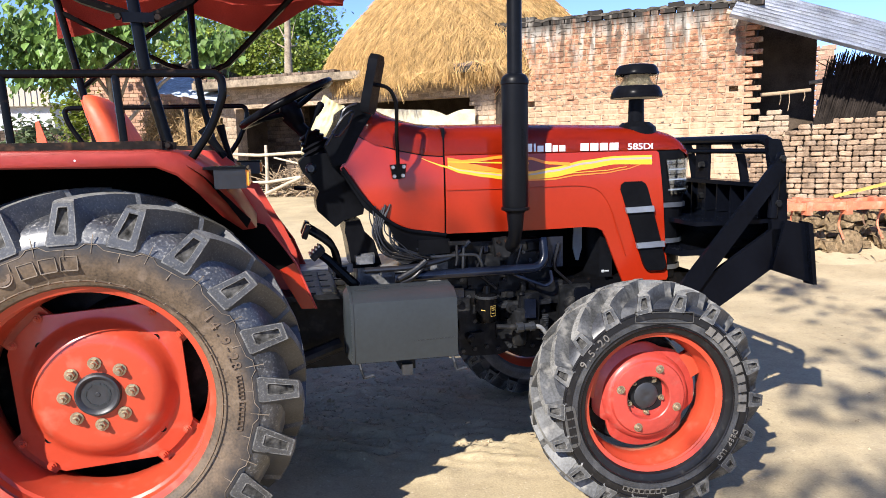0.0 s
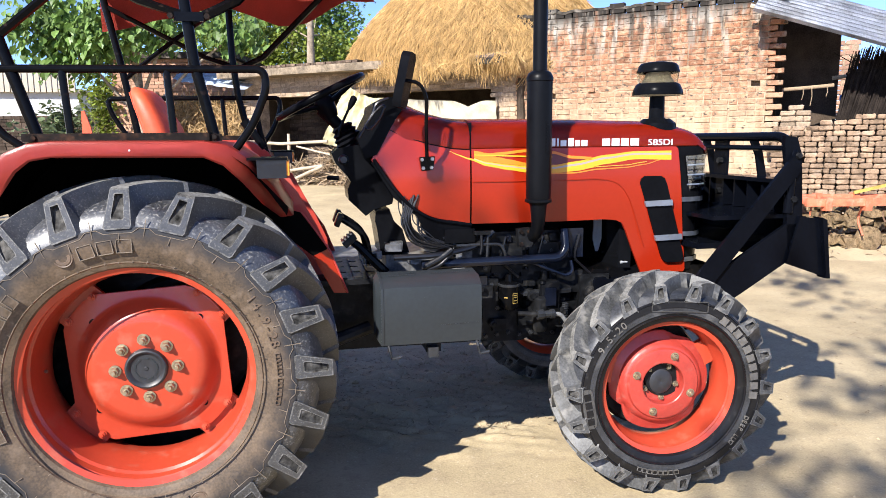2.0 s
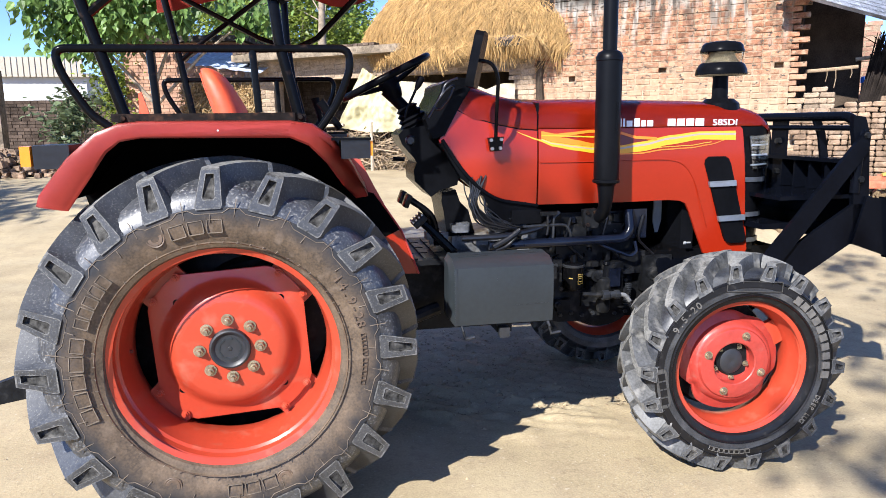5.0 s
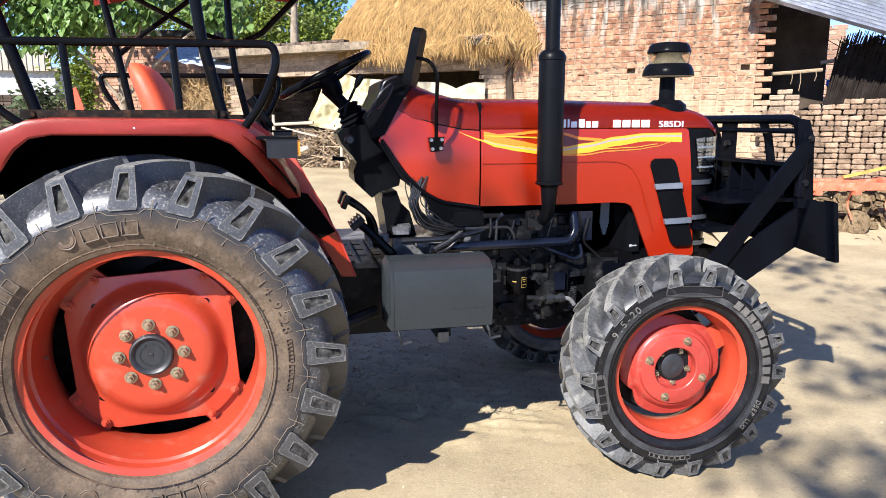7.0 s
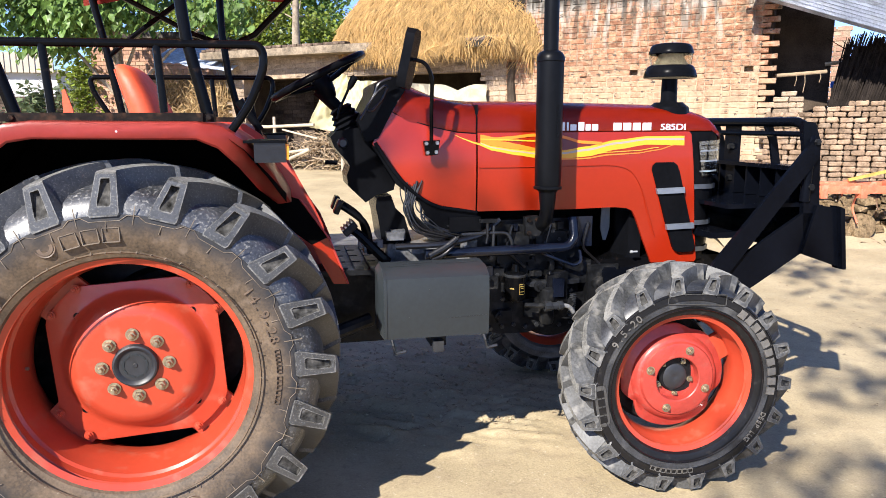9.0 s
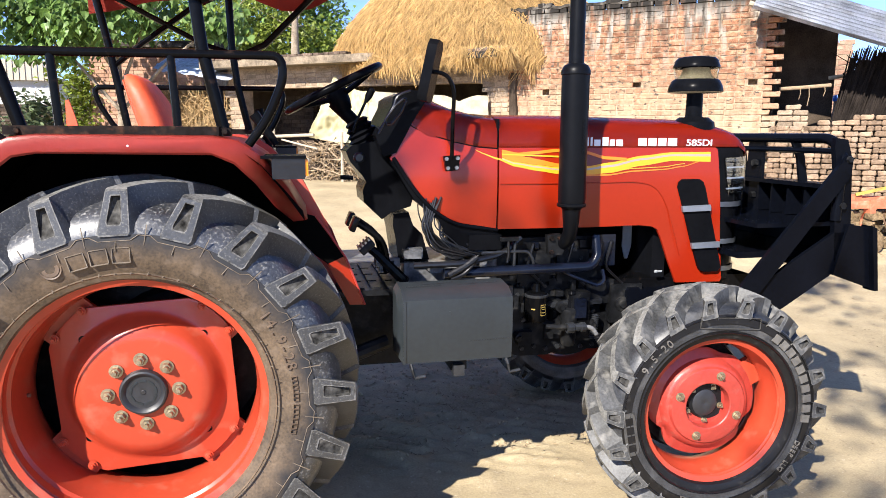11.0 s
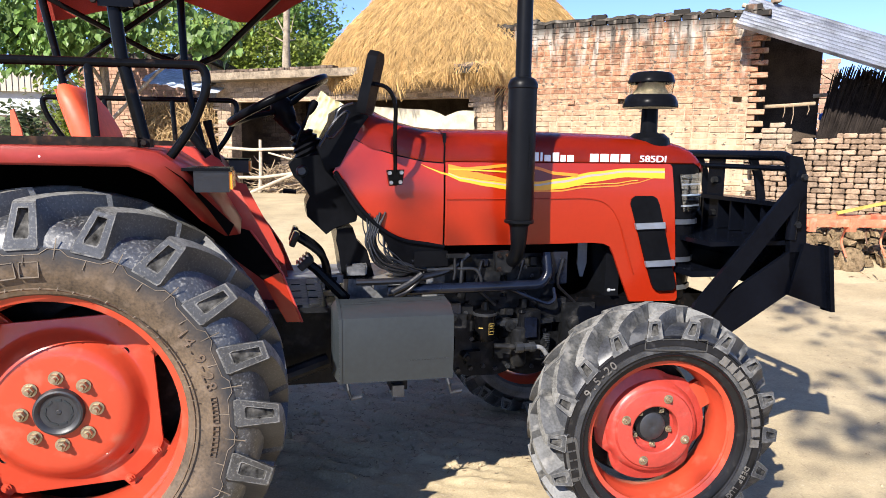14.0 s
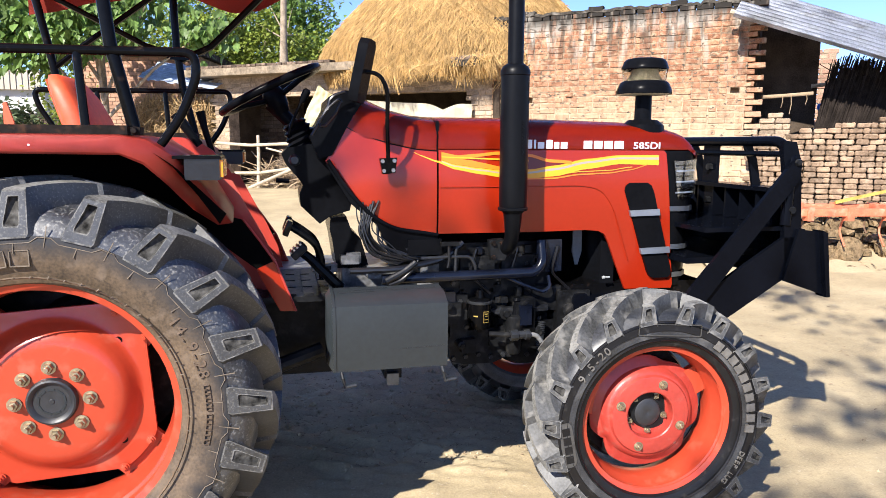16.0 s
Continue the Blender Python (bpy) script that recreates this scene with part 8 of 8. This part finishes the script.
def fence_and_sticks():
    # all placed along the shed front
    f = thing("stick_fence", tuple(W(8.2, 0.3, 0.5)), "rough fence of pale peeled sticks in front of the shed", "fence")
    part("fence_post", bar([W(8.46, 0.35, 0.48), W(8.43, 0.35, 1.0), W(8.43, 0.35, 1.50)], [0.036, 0.034, 0.028], 8), WOOD_GREY, f)
    part("fence_post", bar([W(6.9, 0.35, 0.48), W(6.9, 0.35, 1.4)], [0.03, 0.025], 8), WOOD_GREY, f)
    part("fence_rail", bar([W(9.45, 0.33, 1.35), W(8.6, 0.38, 1.31), W(7.5, 0.36, 1.35)], 0.030, 8), WOOD_GREY, f)
    part("fence_rail", bar([W(8.2, 0.4, 1.26), W(7.4, 0.40, 1.10)], 0.018, 8), WOOD_GREY, f)
    part("fence_rail", bar([W(9.1, 0.36, 0.78), W(8.4, 0.38, 0.80), W(7.6, 0.42, 0.90)], 0.030, 8), WOOD_GREY, f)
    part("fence_rail", bar([W(8.55, 0.5, 0.52), W(7.55, 0.45, 0.90)], 0.030, 8), WOOD_GREY, f)
    pts = []
    for k in range(700):
        s = rng.uniform(6.2, 8.7)
        h = max(0.0, 0.78 - 0.32 * abs(s - 7.3)) * rng.random()
        p = W(s, rng.uniform(-0.35, 0.35), 0.48 + h)
        q = ALONG * rng.gauss(0, 0.35) + Vector((rng.gauss(0, 0.1), rng.gauss(0, 0.1), rng.gauss(0, 0.22)))
        pts.append((p - q * 0.5, p + Vector((0, 0, 0.03)), p + q * 0.5))
    tagged(strands("brushwood", pts, TWIG, None, "", 0.011), "heap of dry brushwood behind the fence", "brushwood", kind="stuff")


fence_and_sticks()


def straw_bundle():
    """Upright bundles of dry stalks against the far end of the shed, under a slanting tarpaulin."""
    pts = []
    for k in range(3600):
        s = rng.uniform(9.9, 12.0)
        p = W(s, rng.uniform(-0.4, 0.1), rng.uniform(0.6, 2.15))
        d = ALONG * rng.gauss(0, 0.7) + OUT * rng.gauss(0, 0.25) + Vector((0, 0, rng.gauss(0.2, 0.8)))
        d = d.normalized() * rng.uniform(0.15, 0.5)
        pts.append((p, p + d * 0.5 + OUT * rng.uniform(0, 0.06) + ALONG * rng.gauss(0, 0.04), p + d - Vector((0, 0, rng.uniform(0, 0.08)))))
    for k in range(500):
        p = W(rng.uniform(9.9, 12.0), rng.uniform(-0.4, 0.0), 0.55)
        q = p + ALONG * rng.gauss(0, 0.12) + Vector((0, 0, rng.uniform(1.2, 1.8)))
        pts.append((p, q, q + ALONG * rng.gauss(0, 0.16) + OUT * rng.uniform(0, 0.2) - Vector((0, 0, rng.uniform(0.0, 0.4)))))
    tagged(strands("stalk_bundle", pts, STRAW_PALE, None, "", 0.009), "tangled heap of dry brown stalks at the shed", "straw", kind="stuff")
    a, b = W(11.4, 0.45, 2.64), W(9.45, 0.45, 2.36)
    c, d = W(9.8, -0.9, 2.78), W(12.2, -0.9, 3.12)
    vs, n = [], 24
    for i in range(n + 1):
        for j in range(13):
            p = a.lerp(b, i / n).lerp(d.lerp(c, i / n), j / 12) + Vector((0, 0, 0.05 * noise.noise(Vector((i * 0.4, j * 0.5, 0)))))
            vs.append(p)
    fs = [(i * 13 + j, (i + 1) * 13 + j, (i + 1) * 13 + j + 1, i * 13 + j + 1) for i in range(n) for j in range(12)]
    tagged(soup("tarpaulin", vs, fs, TARP, None, "", 60), "blue-grey tarpaulin slanting over the dry stalks", "tarpaulin")


straw_bundle()


def far_house():
    def house(name, c, w, d, h, material, label, roof_mat=CONCRETE, rot=20):
        m = Matrix.Translation(c) @ Matrix.Rotation(radians(rot), 4, "Z")
        t = thing(name, tuple(c), label, "building")
        part("wall", box(bmesh.new(), -w / 2, w / 2, -d / 2, d / 2, 0, h, m), material, t, "", None, 0)
        part("roof", box(bmesh.new(), -w / 2 - 0.15, w / 2 + 0.15, -d / 2 - 0.15, d / 2 + 0.15, h, h + 0.14, m), roof_mat, t, "", None, 0)
        return t, m
    t, m = house("brick_house", Vector((-3.52, 17.45, 0.4)), 2.9, 3.0, 2.95, MORTAR, "pale pink brick hut beyond the shed, dark along its top", BLACKENED, -6)
    rb = random.Random(12)
    bm = bmesh.new()
    for k in range(34):
        x = -1.45 - (0.11 if k % 2 else 0.0)
        while x < 1.45:
            w = rb.uniform(0.215, 0.235)
            box(bm, max(-1.45, x), min(1.46, x + w - 0.012), -1.512 - rb.uniform(0, 0.008), -1.49, 0.02 + 0.086 * k, 0.094 + 0.086 * k, m)
            x += w
    ob = part("brickwork", bm, HUT_BRICK, t, "", None, 0)
    ob["kind"] = "stuff"
    t, m = house("white_house", Vector((-19.9, 29.5, 0.3)), 19.0, 5.0, 3.0, WHITE_WALL, "low white building with ribbed cream cladding above", CLADDING, 6)
    bm = bmesh.new()
    for k in range(90):
        x = -9.5 + 0.211 * k
        box(bm, x, x + 0.17, -2.75, -2.6, 3.0, 3.75, m)
    part("cladding", bm, CLADDING, t, "ribbed cream cladding", None, 0)["kind"] = "stuff"
    a, b = Vector((-13.5, 21.0, 0)), Vector((-5.5, 19.8, 0))
    d = (b - a).normalized()
    mm = Matrix(((d.x, -d.y, 0, a.x), (d.y, d.x, 0, a.y), (0, 0, 1, 0), (0, 0, 0, 1)))
    bm = bmesh.new()
    box(bm, 0, (b - a).length, 0, 0.2, 0.3, 2.15, mm)
    wall = tagged(part("boundary_wall", bm, SHADE_CORE, None, "", None, 0), "low weathered dark brick boundary wall", "wall", kind="structure")
    r = random.Random(3)
    bm = bmesh.new()
    for k in range(18):
        x = 0.0
        while x < (b - a).length:
            w = r.uniform(0.2, 0.25)
            box(bm, x, x + w - 0.015, -0.02 - r.uniform(0, 0.02), 0.01, 0.36 + 0.1 * k, 0.445 + 0.1 * k, mm)
            x += w
    ob = part("brickwork", bm, DARK_BRICK, wall, "", None, 0)
    ob["kind"] = "stuff"
    bm = bmesh.new()
    box(bm, -0.8, 0.0, 0, 0.25, 0.3, 2.45, Matrix.Translation((-6.36, 12.4, 0)))
    tagged(part("wall_end", bm, CONCRETE, None, "", None, 0), "grey plastered end of a wall", "wall", kind="structure")
    # rubble by the wall
    vs, fs = [], []
    for k in range(420):
        x, y = -5.9 + r.gauss(0, 0.6), 11.1 + r.gauss(0, 0.4)
        h = 0.5 * math.exp(-((x + 5.9) ** 2 + (y - 11.1) ** 2) / 0.7)
        c = Vector((x, y, ground_z(x, y) + h * r.random()))
        s = r.uniform(0.02, 0.07)
        q = len(vs)
        for i in (-1, 1):
            for j in (-1, 1):
                for l in (-1, 1):
                    vs.append(c + Vector((i * s * r.uniform(0.6, 1.3), j * s * r.uniform(0.6, 1.3), l * s * r.uniform(0.4, 0.9))))
        fs += [tuple(q + i for i in f) for f in ((0, 1, 3, 2), (4, 6, 7, 5), (0, 4, 5, 1), (2, 3, 7, 6), (0, 2, 6, 4), (1, 5, 7, 3))]
    tagged(soup("rubble", vs, fs, BRICK_STACK), "heap of broken brick and rubbish", "rubble", kind="stuff")
    # thin grass along the foot of the wall
    pts = []
    for k in range(1500):
        p = Vector((-8.5 + r.uniform(0, 4.5), 12.2 + r.uniform(0, 2.5), 0))
        p.z = ground_z(p.x, p.y)
        q = Vector((r.gauss(0, 0.05), r.gauss(0, 0.05), r.uniform(0.06, 0.2)))
        pts.append((p, p + q * 0.6, p + q + Vector((r.gauss(0, 0.04), 0, 0))))
    tagged(strands("grass", pts, LEAF_LIGHT, None, "", 0.008), "thin tufts of grass along the wall", "grass", kind="stuff")


far_house()

# ---- trees ----


def leaves(name, centres, per, size, material, parent, label, droop=0.5, spread=0.35, seed=1):
    """Clumps of folded leaves round the given twig ends."""
    r = np.random.default_rng(seed)
    C = np.repeat(np.array(centres), per, axis=0)
    n = len(C)
    P0 = C + r.normal(0, spread, (n, 3)) * (1, 1, 0.8)
    ang = r.normal(-1.9, 1.3, n)
    dz = -droop + r.normal(0, 0.35, n)
    D = np.stack([np.cos(ang) * 0.8, np.sin(ang) * 0.8, dz], 1)
    D /= np.linalg.norm(D, axis=1)[:, None]
    S = np.cross(D, np.array([0, 0, 1.0]) + r.normal(0, 0.45, (n, 3)))
    S /= np.linalg.norm(S, axis=1)[:, None]
    N = np.cross(S, D)
    L = size * r.uniform(0.6, 1.25, n)[:, None]
    rows = [P0]
    for f, w, u in ((0.22, 0.34, 0.07), (0.55, 0.30, 0.08), (1.0, 0.0, -0.05), (0.55, -0.30, 0.08), (0.22, -0.34, 0.07)):
        rows.append(P0 + D * L * f + S * L * w + N * L * u)
    rows.append(P0 + D * L * 0.45)
    V = np.stack(rows, 1).reshape(-1, 3)
    idx = np.arange(n)[:, None] * 7
    F = np.concatenate([idx + [6, a, b] for a, b in ((0, 1), (1, 2), (2, 3), (3, 4), (4, 5), (5, 0))], 0)
    ob = soup(name, V.tolist(), F.tolist(), material, parent, label)
    return ob


def tree(base, height, blobs, size, n, per, material, label, trunk_r=0.14, lean=(0, 0), seed=3, droop=0.5, spread=0.3, limb=1.0, bare=0.35):
    t = thing("tree", tuple(base), label, "tree")
    b = Vector(base)
    r = random.Random(seed)
    top = b + Vector((lean[0], lean[1], height))
    mid = b.lerp(top, 0.5) + Vector((r.uniform(-0.15, 0.15), r.uniform(-0.15, 0.15), 0))
    part("trunk", tube(bmesh.new(), smooth_path([b - Vector((0, 0, 0.1)), mid, top], 1.0, 6), [trunk_r * (1 - 0.07 * k) for k in range(9)], 12), BARK, t)
    cs = []
    for c, rad, share in blobs:
        c = Vector(c)
        for _ in range(int(n * share)):
            d = Vector((r.gauss(0, 1), r.gauss(0, 1), r.gauss(0, 1))).normalized()
            k = r.random() ** 0.45
            p = c + Vector((d.x * rad[0], d.y * rad[1], d.z * rad[2])) * k
            if noise.noise(p * 1.1 + Vector((seed, 0, 0))) > -0.22:
                cs.append(tuple(p))
    for c, rad, share in blobs:
        a = b.lerp(top, r.uniform(bare, 0.8))
        c = Vector(c)
        part("limb", tube(bmesh.new(), [a, a.lerp(c, 0.5) + Vector((0, 0, 0.15)), c, c + (c - a) * 0.25], [trunk_r * k * limb for k in (0.45, 0.33, 0.2, 0.06)], 8), BARK, t)
    crown = leaves("crown", cs, per, size, material, t, "uneven crown of leaves", droop, spread, seed)
    crown["kind"] = "stuff"
    return t


def depth_point(px_right, up, ahead):
    """A place by metres to the right, up and ahead of the first eye, looking as it does."""
    f, rgt = Vector((0.150, 0.989, 0)), Vector((0.989, -0.150, 0))
    e = Vector((0.79, -2.1, 1.38))
    return e + f * ahead + rgt * px_right + Vector((0, 0, up))


def dp(x, y, d):
    return depth_point(*(x, y, d))


# broad-leaved tree beyond the tractor's rear
tree(dp(-6.75, -1.0, 14.5), 3.6, [(dp(-8.2, 2.1, 14.0), (0.75, 0.8, 0.7), 0.2), (dp(-7.4, 2.2, 14.0), (0.9, 0.8, 0.85), 0.22), (dp(-6.6, 2.4, 14.0), (0.8, 0.8, 0.8), 0.2), (dp(-7.1, 3.6, 14.5), (1.7, 1.3, 0.9), 0.3), (dp(-5.6, 2.7, 14.2), (0.8, 0.8, 0.7), 0.12), (dp(-4.6, 2.15, 14.4), (0.55, 0.6, 0.35), 0.06)],
     0.19, 560, 9, LEAF, "broad-leaved tree with large drooping leaves behind the rear of the tractor", 0.09, seed=5, droop=1.1, spread=0.17)
tree(dp(-5.0, -0.8, 21), 4.0, [(dp(-5.5, 2.6, 21), (2.0, 1.5, 1.4), 0.4), (dp(-3.8, 2.0, 20.5), (1.4, 1.2, 1.0), 0.3), (dp(-6.8, 2.9, 21), (1.6, 1.6, 1.6), 0.3)],
     0.13, 420, 34, LEAF_LIGHT, "yellow-green leafy tree beyond the huts", 0.16, seed=8, droop=0.5, spread=0.2)
tree(dp(-4.03, -0.8, 19.0), 5.2, [(dp(-4.8, 4.4, 24), (1.4, 1.4, 1.6), 0.35), (dp(-4.2, 3.2, 24), (1.0, 1.2, 1.0), 0.25), (dp(-6.2, 5.2, 24.5), (1.8, 1.5, 1.8), 0.3), (dp(-7.6, 4.4, 25), (1.6, 1.4, 2.2), 0.3)],
     0.15, 480, 22, LEAF, "tall pale-trunked tree behind the shed roof", 0.17, seed=13, droop=0.5, spread=0.25, bare=0.55, limb=0.25)
tree(dp(-9.5, -0.8, 28), 5.0, [(dp(-9.5, 3.0, 28), (3.2, 2, 2.2), 0.5), (dp(-12.4, 2.2, 28), (1.4, 1.4, 1.0), 0.15), (dp(-7.0, 2.0, 29), (2.6, 2, 1.6), 0.3)],
     0.2, 700, 12, LEAF_DARK, "dark leafy tree in the distance", 0.2, seed=21, droop=0.3, spread=0.5)


def shrub():
    c = Vector((-5.0, 12.05, 1.55))
    t = thing("shrub", (c.x, c.y, ground_z(c.x, c.y)), "grey-green shrub in front of the boundary wall", "shrub")
    cs = []
    r = random.Random(4)
    for k in range(9):
        a = r.uniform(0, 6.28)
        top = c + Vector((0.9 * math.cos(a) * r.random(), 0.5 * math.sin(a), r.uniform(0.1, 0.7)))
        b = Vector((c.x, c.y, ground_z(c.x, c.y)))
        part("stem", tube(bmesh.new(), [b, b.lerp(top, 0.5) + Vector((0, 0, 0.1)), top], [0.016, 0.012, 0.006], 6), BARK, t)
        for q in range(7):
            cs.append(tuple(b.lerp(top, 0.45 + 0.6 * q / 7) + Vector((r.gauss(0, 0.1), r.gauss(0, 0.1), r.gauss(0, 0.08)))))
    leaves("foliage", cs, 11, 0.15, LEAF_GREY, t, "grey-green leaves", 0.0, 0.1, 9)["kind"] = "stuff"


shrub()
tree((-5.4, 16.4, 0.5), 2.2, [((-5.45, 16.3, 2.6), (0.42, 0.5, 0.6), 0.6), ((-5.35, 16.3, 1.8), (0.35, 0.5, 0.7), 0.4)], 0.12, 170, 12, LEAF_LIGHT, "small yellow-green bush-like tree by the hut", 0.06, seed=17, droop=0.3, spread=0.2)
# tree behind the viewer, whose crown shades the ground ahead of the tractor
tree((-3.5, -9.5, 0), 6.0, [((-0.97, -3.70, 6.9), (0.75, 0.28, 0.3), 0.16), ((-1.37, -4.65, 6.9), (0.45, 0.25, 0.3), 0.10), ((-1.85, -5.62, 6.9), (0.65, 0.24, 0.3), 0.30), ((-2.35, -6.18, 6.9), (0.35, 0.18, 0.2), 0.06),
     ((-2.95, -7.02, 6.9), (0.36, 0.16, 0.2), 0.20), ((-3.50, -7.30, 6.9), (0.34, 0.12, 0.2), 0.15), ((-2.3, -6.95, 6.9), (0.4, 0.2, 0.2), 0.16), ((-4.47, -6.28, 7.64), (0.12, 0.10, 0.10), 0.03)],
     0.13, 100, 9, LEAF, "leafy tree behind the viewpoint shading the yard", 0.2, seed=31, droop=0.4, spread=0.15, limb=0.07)
tree((-11.2, 1.4, 0), 6.2, [((-10.6, 1.6, 7.1), (1.3, 1.1, 0.7), 0.5), ((-11.9, 2.6, 7.2), (1.2, 1.0, 0.7), 0.3), ((-10.0, 0.2, 7.0), (0.9, 0.8, 0.6), 0.2)],
     0.16, 170, 10, LEAF, "leafy tree at the edge of the yard behind the tractor", 0.2, seed=37, droop=0.4, spread=0.28)
